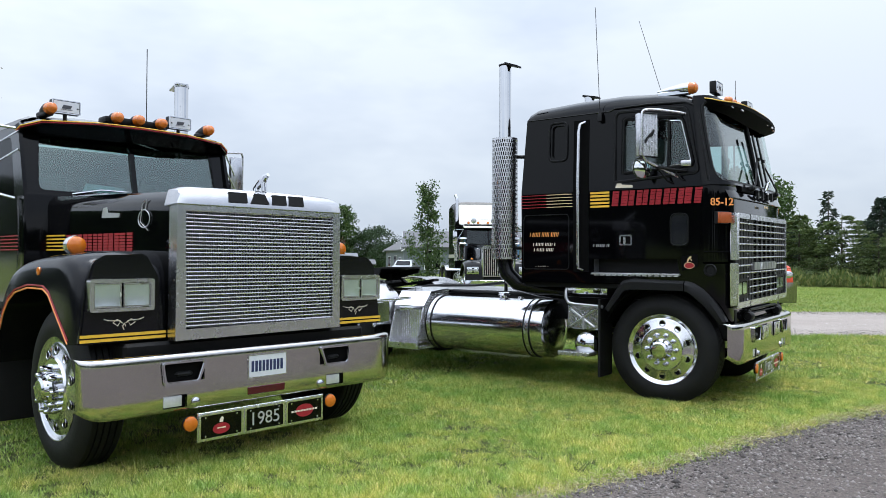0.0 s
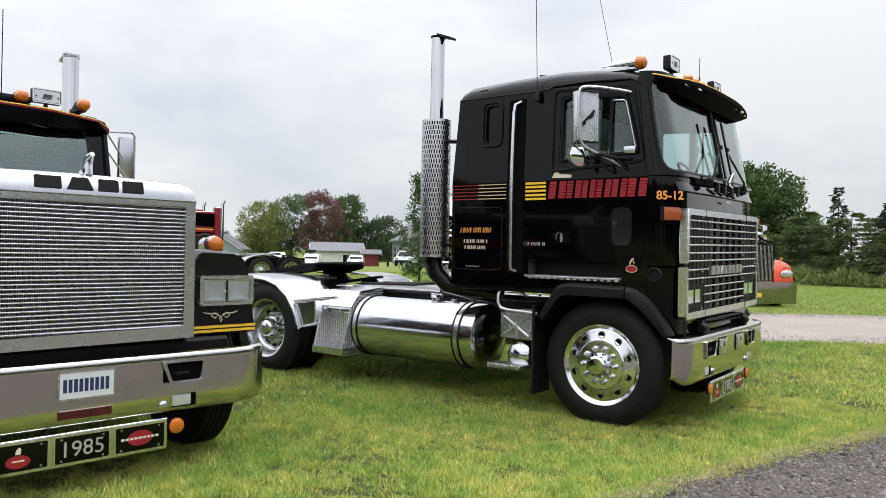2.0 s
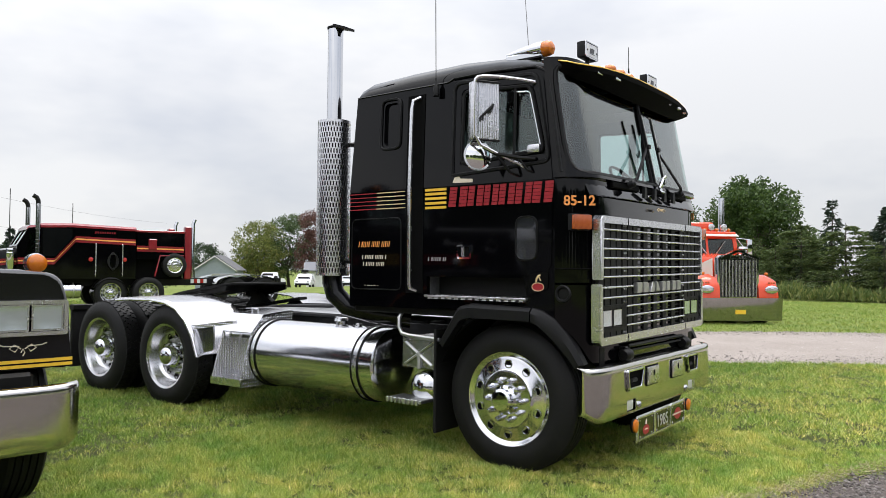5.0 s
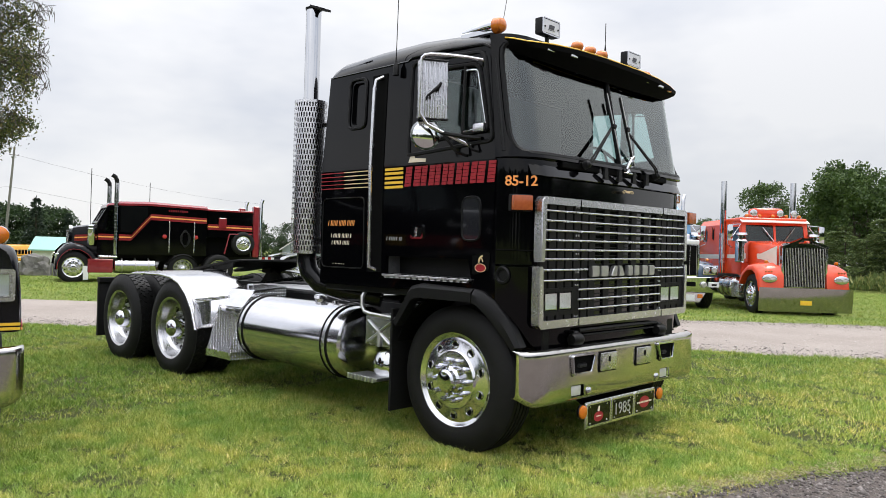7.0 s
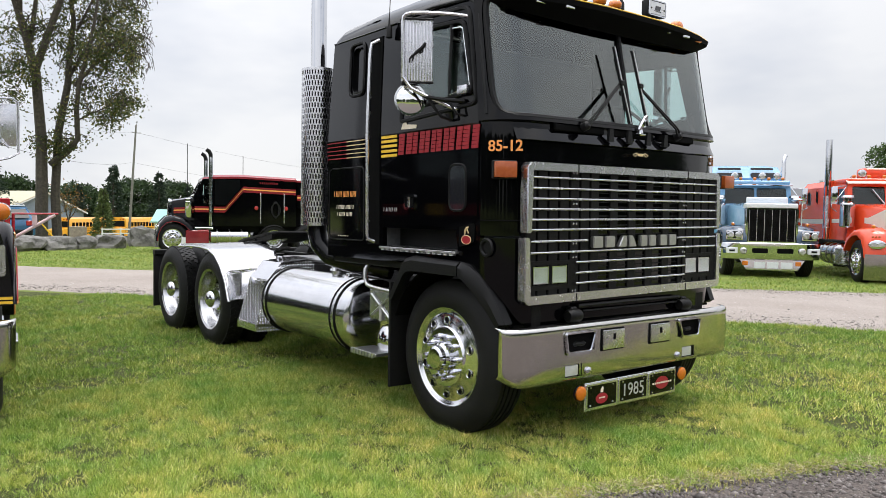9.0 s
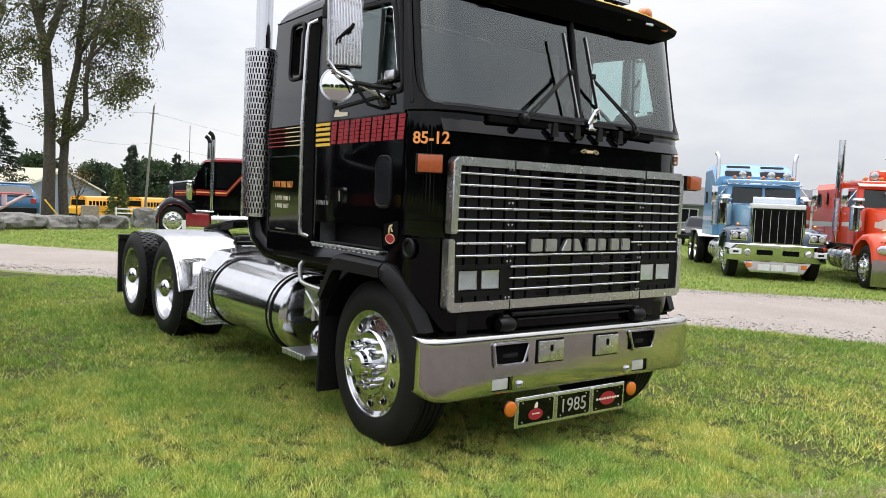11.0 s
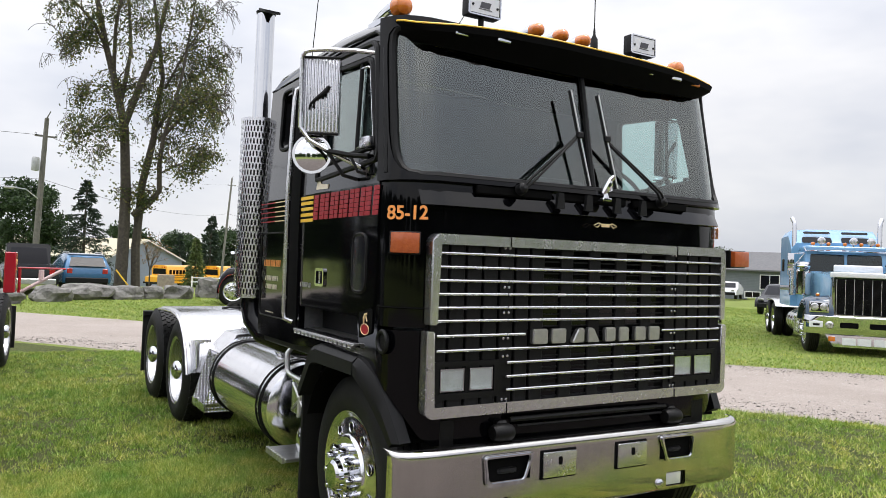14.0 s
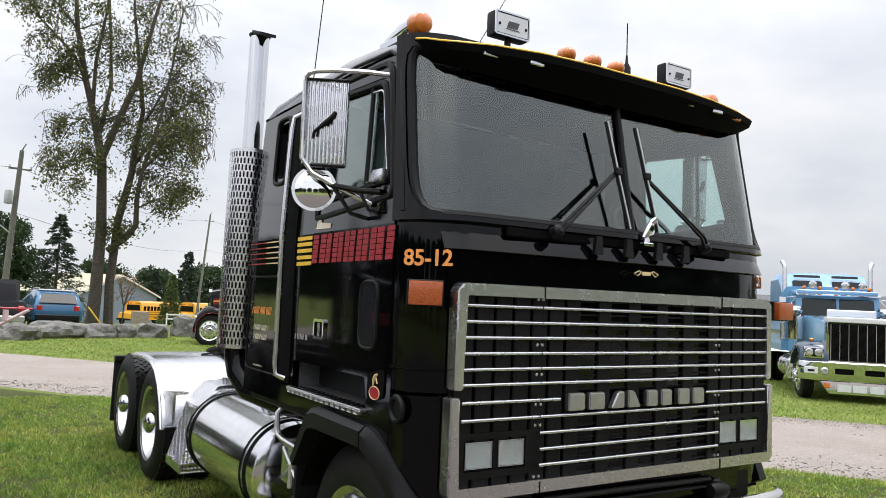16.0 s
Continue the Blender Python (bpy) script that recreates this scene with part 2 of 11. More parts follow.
def box(bm, x0, x1, y0, y1, z0, z1, bevel=0.0, seg=2):
    r = bmesh.ops.create_cube(bm, size=1.0)
    vs = r["verts"]
    for v in vs:
        v.co = Vector((x0 + (v.co.x + 0.5) * (x1 - x0), y0 + (v.co.y + 0.5) * (y1 - y0), z0 + (v.co.z + 0.5) * (z1 - z0)))
    if bevel:
        es = list({e for v in vs for e in v.link_edges})
        bmesh.ops.bevel(bm, geom=es, offset=bevel, segments=seg, affect="EDGES", profile=0.6)
    return bm


def frame_of(axis):
    a = Vector(axis).normalized()
    u = a.orthogonal().normalized() if abs(a.z) > 0.9 else a.cross(Vector((0, 0, 1))).normalized()
    return a, u, a.cross(u)


def lathe(bm, prof, origin, axis, seg=32, closed_ends=True):
    """prof: (distance along the axis, radius)."""
    o = Vector(origin)
    a, u, w = frame_of(axis)
    rings = []
    for d, r in prof:
        if r < 1e-5:
            rings.append([bm.verts.new(o + a * d)])
        else:
            rings.append([bm.verts.new(o + a * d + (u * math.cos(k) + w * math.sin(k)) * r) for k in (2 * math.pi * i / seg for i in range(seg))])
    for p, q in zip(rings, rings[1:]):
        for i in range(seg):
            j = (i + 1) % seg
            if len(p) == 1 and len(q) == 1:
                continue
            if len(p) == 1:
                bm.faces.new((p[0], q[j], q[i]))
            elif len(q) == 1:
                bm.faces.new((p[i], p[j], q[0]))
            else:
                bm.faces.new((p[i], p[j], q[j], q[i]))
    if closed_ends:
        for ring in (rings[0], rings[-1]):
            if len(ring) > 2:
                bm.faces.new(ring)
    return bm


def rod(bm, p0, p1, r0, r1=None, seg=12):
    p0, p1 = Vector(p0), Vector(p1)
    r1 = r0 if r1 is None else r1
    return lathe(bm, [(0, r0), ((p1 - p0).length, r1)], p0, p1 - p0, seg)


def tube(bm, pts, r, seg=10, closed=False):
    """A round bar along a path; r is one radius or one for each point."""
    pts = [Vector(p) for p in pts]
    n = len(pts)
    rs = r if isinstance(r, (list, tuple)) else [r] * n
    rings, up = [], None
    for i, p in enumerate(pts):
        d = (pts[(i + 1) % n] if closed or i < n - 1 else p) - (pts[i - 1] if closed or i > 0 else p)
        d.normalize()
        if up is None:
            up = d.orthogonal().normalized()
        up = (up - d * up.dot(d))
        up = up.normalized() if up.length > 1e-6 else d.orthogonal().normalized()
        w = d.cross(up)
        rings.append([bm.verts.new(p + (up * math.cos(k) + w * math.sin(k)) * rs[i]) for k in (2 * math.pi * j / seg for j in range(seg))])
    pairs = list(zip(rings, rings[1:])) + ([(rings[-1], rings[0])] if closed else [])
    for a, b in pairs:
        for i in range(seg):
            j = (i + 1) % seg
            bm.faces.new((a[i], a[j], b[j], b[i]))
    if not closed:
        bm.faces.new(rings[0])
        bm.faces.new(rings[-1])
    return bm


def round_poly(pts, radii, n=5):
    """Rounds the corners of a 2D polygon."""
    out = []
    k = len(pts)
    rr = radii if isinstance(radii, (list, tuple)) else [radii] * k
    for i in range(k):
        p, a, b = Vector(pts[i]), Vector(pts[i - 1]), Vector(pts[(i + 1) % k])
        r = min(rr[i], (a - p).length * 0.49, (b - p).length * 0.49)
        if r < 1e-4:
            out.append(tuple(p))
            continue
        s, e = p + (a - p).normalized() * r, p + (b - p).normalized() * r
        for j in range(n + 1):
            t = j / n
            out.append(tuple(s * (1 - t) ** 2 + p * 2 * t * (1 - t) + e * t * t))
    return out


def sheet(bm, outer, holes, fn, thick):
    """A flat plate with holes: 2D outlines, fn(u, v) to 3D, thickness as a vector."""
    made = []
    for loop in [outer] + list(holes):
        vs = [bm.verts.new(fn(*p)) for p in loop]
        made += [bm.edges.new((vs[i], vs[(i + 1) % len(vs)])) for i in range(len(vs))]
    fill = bmesh.ops.triangle_fill(bm, edges=made, use_beauty=True, use_dissolve=False)
    faces = [g for g in fill["geom"] if isinstance(g, bmesh.types.BMFace)]
    ex = bmesh.ops.extrude_face_region(bm, geom=faces)
    t = Vector(thick)
    for g in ex["geom"]:
        if isinstance(g, bmesh.types.BMVert):
            g.co += t
    return bm


def prism(bm, poly, fn, thick):
    """A convex or simple outline pushed along a vector."""
    a = [bm.verts.new(fn(*p)) for p in poly]
    t = Vector(thick)
    b = [bm.verts.new(v.co + t) for v in a]
    bm.faces.new(a)
    bm.faces.new(b)
    n = len(a)
    for i in range(n):
        j = (i + 1) % n
        bm.faces.new((a[i], a[j], b[j], b[i]))
    return bm


def loft(bm, rings, closed=True, caps=True):
    rv = [[bm.verts.new(p) for p in r] for r in rings]
    n = len(rv[0])
    for a, b in zip(rv, rv[1:]):
        for i in range(n if closed else n - 1):
            j = (i + 1) % n
            bm.faces.new((a[i], a[j], b[j], b[i]))
    if caps and closed:
        bm.faces.new(rv[0])
        bm.faces.new(rv[-1])
    return rv


def grid(bm, us, vs, fn, skip=None, thick=0.0):
    """A curved panel over u x v; skip(u, v) leaves out cells; thick gives it depth."""
    vv = {}

    def at(i, j):
        if (i, j) not in vv:
            vv[i, j] = bm.verts.new(fn(us[i], vs[j]))
        return vv[i, j]
    faces = []
    for i in range(len(us) - 1):
        for j in range(len(vs) - 1):
            if skip and skip((us[i] + us[i + 1]) / 2, (vs[j] + vs[j + 1]) / 2):
                continue
            faces.append(bm.faces.new((at(i, j), at(i + 1, j), at(i + 1, j + 1), at(i, j + 1))))
    if thick:
        bmesh.ops.recalc_face_normals(bm, faces=faces)
        bmesh.ops.solidify(bm, geom=faces, thickness=thick)
    return bm


def span(a, b, n):
    return [a + (b - a) * i / n for i in range(n + 1)]


def flowing(pts, k):
    """A smooth curve through the points, with k steps between neighbours."""
    out = []
    for i in range(len(pts) - 1):
        p = [Vector((*pts[min(max(j, 0), len(pts) - 1)], 0)) for j in (i - 1, i, i + 1, i + 2)]
        for q in range(k):
            t = q / k
            v = 0.5 * (2 * p[1] + (p[2] - p[0]) * t + (2 * p[0] - 5 * p[1] + 4 * p[2] - p[3]) * t * t + (3 * p[1] - p[0] - 3 * p[2] + p[3]) * t ** 3)
            out.append((v.x, v.y))
    return out + [pts[-1]]


def XZ(y):
    return lambda u, v: Vector((u, y, v))


def YZ(x):
    return lambda u, v: Vector((x, u, v))


def XY(z):
    return lambda u, v: Vector((u, v, z))


def letters(text, size, depth, material, parent, m, name="lettering", label="", bold=0.0):
    cu = bpy.data.curves.new(name, "FONT")
    cu.body, cu.size, cu.extrude, cu.align_x, cu.align_y = text, size, depth, "CENTER", "CENTER"
    cu.offset = size * bold
    tmp = new("tmp", cu)
    dg = bpy.context.evaluated_depsgraph_get()
    me = bpy.data.meshes.new_from_object(tmp.evaluated_get(dg))
    bpy.data.objects.remove(tmp)
    me.materials.clear()
    me.materials.append(material)
    ob = new(name, me)
    ob.parent = parent
    ob.matrix_local = m
    if label:
        ob["label"] = label
    return ob


# ---------- wheels ----------
def tyre_mesh(r=0.53, w=0.28, rim=0.335, ribs=5):
    """Axis along y, outer face at y = 0, width towards +y."""
    bm = B()
    h = w / 2
    side = [(0.0 + 0.018, rim - 0.012), (0.004, rim + 0.012), (-0.004, rim + 0.07), (0.0, r - 0.09), (0.016, r - 0.045), (0.034, r - 0.012)]
    tread = []
    gw = 0.011
    for i in range(ribs):
        a = 0.04 + (w - 0.08) * i / ribs
        b = 0.04 + (w - 0.08) * (i + 1) / ribs
        tread += [(a + gw / 2, r), (b - gw / 2, r)]
        if i < ribs - 1:
            tread += [(b - gw / 2 + 0.002, r - 0.016), (b + gw / 2 - 0.002, r - 0.016)]
    prof = side + tread + [(w - d, q) for d, q in reversed(side)]
    lathe(bm, prof, (0, 0, 0), (0, 1, 0), 72, closed_ends=False)
    me = bpy.data.meshes.new("tyre")
    bmesh.ops.recalc_face_normals(bm, faces=bm.faces)
    bm.to_mesh(me)
    bm.free()
    for poly in me.polygons:
        poly.use_smooth = True
    me.set_sharp_from_angle(angle=radians(30))
    me.materials.append(RUBBER)
    return me


RIMSATIN = mat("satin_rim", (0.60, 0.60, 0.61), 0.22, 1.0, col2=(0.46, 0.46, 0.47), nscale=7, rvar=0.08)


def rim_mesh(front=True, rim=0.335):
    """Polished wheel, axis y, outer lip near y = 0, face bulging to -y when front."""
    bm = B()
    if front:
        prof = [(0.16, rim - 0.03), (0.03, rim - 0.022), (0.006, rim - 0.004), (0.004, rim + 0.004), (0.018, rim - 0.022), (0.024, rim - 0.032),
                (0.018, 0.285), (0.006, 0.215), (0.0, 0.205), (-0.012, 0.198), (-0.014, 0.10), (-0.014, 0.0)]
    else:
        prof = [(0.17, rim - 0.03), (0.03, rim - 0.022), (0.006, rim - 0.004), (0.004, rim + 0.004), (0.018, rim - 0.022), (0.05, rim - 0.034),
                (0.10, rim - 0.045), (0.135, 0.272), (0.150, 0.255), (0.152, 0.20), (0.150, 0.12), (0.150, 0.0)]
    lathe(bm, prof, (0, 0, 0), (0, 1, 0), 64, closed_ends=False)
    me = bpy.data.meshes.new("rim")
    bmesh.ops.recalc_face_normals(bm, faces=bm.faces)
    bm.to_mesh(me)
    bm.free()
    for poly in me.polygons:
        poly.use_smooth = True
    me.set_sharp_from_angle(angle=radians(40))
    me.materials.append(POLISHED if front else RIMSATIN)
    return me


def small_mesh(name, build, material, angle=35):
    bm = B()
    build(bm)
    bmesh.ops.recalc_face_normals(bm, faces=bm.faces)
    me = bpy.data.meshes.new(name)
    bm.to_mesh(me)
    bm.free()
    for poly in me.polygons:
        poly.use_smooth = True
    me.set_sharp_from_angle(angle=radians(angle))
    me.materials.append(material)
    return me


TYRE_STEER = tyre_mesh(0.53, 0.28, 0.335, 5)
TYRE_DRIVE = tyre_mesh(0.525, 0.26, 0.335, 4)


def lug_mesh(r=0.525, w=0.26):
    """Raised blocks of a drive tyre's tread, four rows round the rim."""
    bm = B()
    for k in range(44):
        for row in range(4):
            a = 2 * math.pi * (k + 0.5 * (row % 2)) / 44
            y = 0.045 + (w - 0.09) * (row + 0.5) / 4
            m = Matrix.Rotation(-a, 4, "Y") @ Matrix.Translation((0, y, r + 0.002))
            q = 0.5 if row % 2 else -0.5
            v = [bm.verts.new(m @ Vector((dx + dy * q, dy, dz))) for dz in (-0.010, 0.010) for dx, dy in ((-0.028, -0.024), (0.028, -0.024), (0.028, 0.024), (-0.028, 0.024))]
            for f in ((3, 2, 1, 0), (4, 5, 6, 7), (0, 1, 5, 4), (1, 2, 6, 5), (2, 3, 7, 6), (3, 0, 4, 7)):
                bm.faces.new([v[i] for i in f])
    me = bpy.data.meshes.new("tread")
    bm.to_mesh(me)
    bm.free()
    me.materials.append(RUBBER)
    return me


TREAD_DRIVE = lug_mesh()
RIM_STEER = rim_mesh(True)
RIM_DRIVE = rim_mesh(False)
HOLE = small_mesh("hand_hole", lambda bm: lathe(bm, [(0.002, 0.0), (0.002, 0.024), (-0.002, 0.026), (-0.004, 0.030), (0.004, 0.032)], (0, 0, 0), (0, 1, 0), 20, False), DEEP)
HOLE_RING = small_mesh("hole_ring", lambda bm: tube(bm, [(0.028 * math.cos(a), 0, 0.028 * math.sin(a)) for a in (2 * math.pi * i / 20 for i in range(20))], 0.0035, 6, True), POLISHED)
NUT = small_mesh("lug_nut", lambda bm: lathe(bm, [(0.0, 0.024), (-0.012, 0.024), (-0.016, 0.019), (-0.05, 0.018), (-0.066, 0.012), (-0.07, 0.0)], (0, 0, 0), (0, 1, 0), 12, False), CHROME)
NUT_REAR = small_mesh("lug_nut", lambda bm: lathe(bm, [(0.0, 0.02), (-0.02, 0.02), (-0.028, 0.013), (-0.045, 0.012), (-0.046, 0.0)], (0, 0, 0), (0, 1, 0), 8, False), BRUSHED)
HUB_FRONT = small_mesh("hub_cap", lambda bm: lathe(bm, [(0.0, 0.108), (-0.035, 0.105), (-0.05, 0.088), (-0.075, 0.082), (-0.088, 0.066), (-0.092, 0.0)], (0, 0, 0), (0, 1, 0), 32, False), CHROME)
HUB_REAR = small_mesh("hub_cap", lambda bm: lathe(bm, [(0.15, 0.135), (0.10, 0.13), (0.095, 0.105), (0.03, 0.100), (0.0, 0.088), (-0.022, 0.055), (-0.028, 0.0)], (0, 0, 0), (0, 1, 0), 32, False), CHROME)


def wheel(parent, x, y, z, side, kind, dual=True):
    """side -1: outer face towards -y; +1: towards +y."""
    m = pose(x, y, z) if side < 0 else pose(x, y, z, 0, 0, 180)
    w = new("wheel", RIM_STEER if kind == "steer" else RIM_DRIVE)
    w.parent = parent
    w.matrix_local = m
    w["label"] = "polished aluminium truck wheel"
    t = new("tyre", TYRE_STEER if kind == "steer" else TYRE_DRIVE)
    t.parent = w
    t.matrix_local = pose(0, 0, 0, 0, random.uniform(0, 30), 0)
    if kind != "steer":
        for dy in ((0.0, 0.31) if dual else (0.0,)):
            tr_ = tagged(new("tread", TREAD_DRIVE), kind="stuff")
            tr_.parent = w
            tr_.matrix_local = pose(0, dy, 0, 0, random.uniform(0, 30), 0)
    if kind == "steer":
        for i in range(10):
            a = 2 * math.pi * (i + 0.5) / 10
            p = (0.252 * math.cos(a), 0.009, 0.252 * math.sin(a))
            h = new("hand_hole", HOLE)
            h.parent = w
            h.matrix_local = pose(*p)
            r = new("hole_ring", HOLE_RING)
            r.parent = w
            r.matrix_local = pose(*p)
            a = 2 * math.pi * i / 10
            n = new("lug_nut", NUT)
            n.parent = w
            n.matrix_local = pose(0.142 * math.cos(a), -0.012, 0.142 * math.sin(a))
        c = new("hub_cap", HUB_FRONT)
        c.parent = w
        c.matrix_local = pose(0, -0.012, 0)
    else:
        for i in range(10):
            a = 2 * math.pi * (i + 0.5) / 10
            h = new("hand_hole", HOLE)
            h.parent = w
            h.matrix_local = pose(0.225 * math.cos(a), 0.149, 0.225 * math.sin(a))
        for i in range(10):
            a = 2 * math.pi * i / 10
            n = new("lug_nut", NUT_REAR)
            n.parent = w
            n.matrix_local = pose(0.162 * math.cos(a), 0.150, 0.162 * math.sin(a))
        c = new("hub_cap", HUB_REAR)
        c.parent = w
        if dual:
            t2 = new("inner_tyre", TYRE_DRIVE)
            t2.parent = w
            t2.matrix_local = pose(0, 0.31, 0)
    return w
# ---------- the black cab-over tractor ----------
coe = thing("cabover_truck", pose(-1.95, 8.14, 0), "glossy black cab-over tractor with red and yellow stripes on grass", "truck")

# cab sides: flat panels with a door window and a sleeper window, cut over the wheel


def arch_bottom():
    return [(-2.2, 1.15), (-1.42, 1.15), (-1.09, 1.17), (-0.95, 1.21), (-0.44, 1.195), (-0.28, 1.10)]


side_outline = arch_bottom() + [(-0.275, 1.40), (-0.275, 2.06), (-0.37, 2.88), (-2.145, 2.88), (-2.20, 2.12)]
step_opening = [(-1.38, 1.262), (-0.49, 1.262), (-0.52, 1.40), (-1.38, 1.40)]
BELT, LEAN = 2.085, 0.042


def lean_in(obs):
    """Above the belt line the cab sides lean towards the middle."""
    for ob in obs:
        if not ob.data or max(v.co.z for v in ob.data.vertices) <= BELT:
            continue
        bm = B()
        bm.from_mesh(ob.data)
        bmesh.ops.bisect_plane(bm, geom=list(bm.verts) + list(bm.edges) + list(bm.faces), plane_co=(0, 0, BELT), plane_no=(0, 0, 1))
        for v in bm.verts:
            v.co.y -= math.copysign(LEAN, v.co.y) * max(v.co.z - BELT, 0)
        bm.to_mesh(ob.data)
        bm.free()
        if ob.name.split(".")[0] in ("cab_side", "door"):
            ob.data.set_sharp_from_angle(angle=radians(1.2))


already = set(bpy.data.objects)
win_outline = round_poly([(-1.05, 2.245), (-0.36, 2.285), (-0.475, 2.755), (-1.05, 2.785)], [0.03, 0.05, 0.06, 0.05])
sleep_outline = round_poly([(-1.84, 2.45), (-1.69, 2.45), (-1.69, 2.79), (-1.84, 2.79)], 0.045)
for s in (-1, 1):
    bm = B()
    sheet(bm, side_outline, [win_outline, sleep_outline, step_opening], XZ(1.19 * s), (0, -0.035 * s, 0))
    part("cab_side", bm, BLACK, coe)
    # door skin, slightly proud, with its own window opening
    bm = B()
    door_outline = round_poly([(-1.165, 1.46), (-1.05, 1.42), (-0.50, 1.42), (-0.30, 1.46), (-0.285, 2.06), (-0.375, 2.80), (-0.42, 2.83), (-1.12, 2.845), (-1.165, 2.80)], 0.05, 3)
    sheet(bm, door_outline, [round_poly([(-1.07, 2.225), (-0.335, 2.265), (-0.455, 2.775), (-1.07, 2.805)], [0.03, 0.05, 0.06, 0.05])], XZ(1.19 * s), (0, 0.008 * s, 0))
    door = part("door", bm, BLACK, coe)
    # raised rim round door and window
    bm = B()
    tube(bm, [(u, 1.199 * s, v) for u, v in round_poly([(-1.135, 2.16), (-0.315, 2.21), (-0.425, 2.835), (-1.135, 2.86)], [0.02, 0.05, 0.07, 0.07])], 0.016, 6, True)
    part("window_surround", bm, SATIN, door)
    bm = B()
    tube(bm, [(u, 1.196 * s, v) for u, v in win_outline], 0.016, 6, True)
    part("window_seal", bm, GASKET, door)
    bm = B()
    tube(bm, [(-0.60, 1.196 * s, 2.27), (-0.60, 1.196 * s, 2.765)], 0.012, 6)
    part("window_post", bm, GASKET, door)
    bm = B()
    tube(bm, [(u, 1.204 * s, v) for u, v in ((-0.585, 2.29), (-0.40, 2.305), (-0.385, 2.33), (-0.475, 2.70), (-0.50, 2.715), (-0.585, 2.72))], 0.005, 6)
    part("vent_window_trim", bm, STAINLESS, door, "bright vent window trim")
    bm = B()
    prism(bm, win_outline, XZ(1.180 * s), (0, -0.005 * s, 0))
    pane = part("pane", bm, SIDEGLASS, door)
    pane.visible_shadow = False
    bm = B()
    prism(bm, sleep_outline, XZ(1.165 * s), (0, -0.01 * s, 0))
    part("sleeper_window", bm, BLACK, coe, "blanked black sleeper window")
    bm = B()
    tube(bm, [(u, 1.196 * s, v) for u, v in round_poly([(-1.87, 2.42), (-1.665, 2.42), (-1.665, 2.82), (-1.87, 2.82)], 0.06)], 0.012, 6, True)
    part("sleeper_window_frame", bm, SATIN, coe)
    # tall grab handle in its recess between sleeper and door
    # flat near-black sheet stands for the recess in shade
    bm = B()
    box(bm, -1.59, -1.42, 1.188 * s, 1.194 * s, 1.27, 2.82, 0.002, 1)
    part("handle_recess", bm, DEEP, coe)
    bm = B()
    tube(bm, [(-1.47, 1.19 * s, 2.80), (-1.505, 1.235 * s, 2.77), (-1.515, 1.24 * s, 2.70), (-1.515, 1.24 * s, 1.36), (-1.515, 1.235 * s, 1.31), (-1.49, 1.19 * s, 1.29)], 0.017, 10)
    part("grab_handle", bm, STAINLESS, coe, "long polished grab handle")
    # storage door outline on the sleeper
    bm = B()
    tube(bm, [(u, 1.191 * s, v) for u, v in round_poly([(-2.18, 1.29), (-1.64, 1.29), (-1.64, 1.86), (-2.17, 1.86)], 0.05)], 0.006, 5, True)
    part("locker_seam", bm, GASKET, coe)
    # door handle, oval vent, seams
    bm = B()
    sheet(bm, round_poly([(-1.085, 1.535), (-0.955, 1.535), (-0.955, 1.64), (-1.085, 1.64)], 0.02), [round_poly([(-1.07, 1.55), (-0.97, 1.55), (-0.97, 1.625), (-1.07, 1.625)], 0.012)], XZ(1.198 * s), (0, 0.012 * s, 0))
    part("handle_frame", bm, CHROME, door, "chrome door handle bezel")
    bm = B()
    box(bm, -1.05, -1.022, 1.196 * s - 0.006, 1.196 * s + 0.010, 1.552, 1.622, 0.003, 1)
    part("handle_lever", bm, STAINLESS, door)
    bm = B()
    box(bm, -1.068, -0.972, 1.196 * s - 0.004, 1.196 * s + 0.003, 1.552, 1.623)
    part("handle_pocket", bm, DEEP, door)
    bm = B()
    tube(bm, [(u, 1.199 * s, v) for u, v in round_poly([(-0.575, 1.53), (-0.41, 1.53), (-0.41, 1.83), (-0.575, 1.83)], 0.06)], 0.009, 6, True)
    part("port_window_seal", bm, GASKET, door)
    bm = B()
    prism(bm, round_poly([(-0.575, 1.53), (-0.41, 1.53), (-0.41, 1.83), (-0.575, 1.83)], 0.06), XZ(1.1985 * s), (0, 0.004 * s, 0))
    part("port_window", bm, mat("port_window_dark", (0.012, 0.013, 0.016), 0.08, col2=(0.02, 0.02, 0.024), coat=1.0), door, "dark lower door window")
    # entry step strip, kick panel
    bm = B()
    box(bm, -1.385, -0.485, min(1.03 * s, 1.222 * s), max(1.03 * s, 1.222 * s), 1.246, 1.2615, 0.003, 1)
    for i in range(14):
        x = -1.34 + i * 0.062
        box(bm, x, x + 0.035, 1.205 * s, 1.228 * s, 1.236, 1.25, 0.003, 1)
    tread_plate = part("step_strip", bm, BRUSHED, coe, "perforated aluminium step strip")
    for i in range(17):
        for k in range(2):
            bm = B()
            lathe(bm, [(0, 0.013), (0.003, 0.012), (0.0032, 0.009), (0.0005, 0.0085), (0.0005, 0.0)], (-1.34 + i * 0.05, (1.205 - 0.055 * k) * s, 1.261), (0, 0, 1), 10, False)
            part("grip_hole", bm, DEEP, tread_plate)
    bm = B()
    box(bm, -1.40, -0.47, min(1.0 * s, 1.03 * s), max(1.0 * s, 1.03 * s), 1.24, 1.43)
    box(bm, -1.40, -0.47, min(1.03 * s, 1.155 * s), max(1.03 * s, 1.155 * s), 1.402, 1.43)
    box(bm, -1.41, -1.382, min(1.03 * s, 1.155 * s), max(1.03 * s, 1.155 * s), 1.24, 1.40)
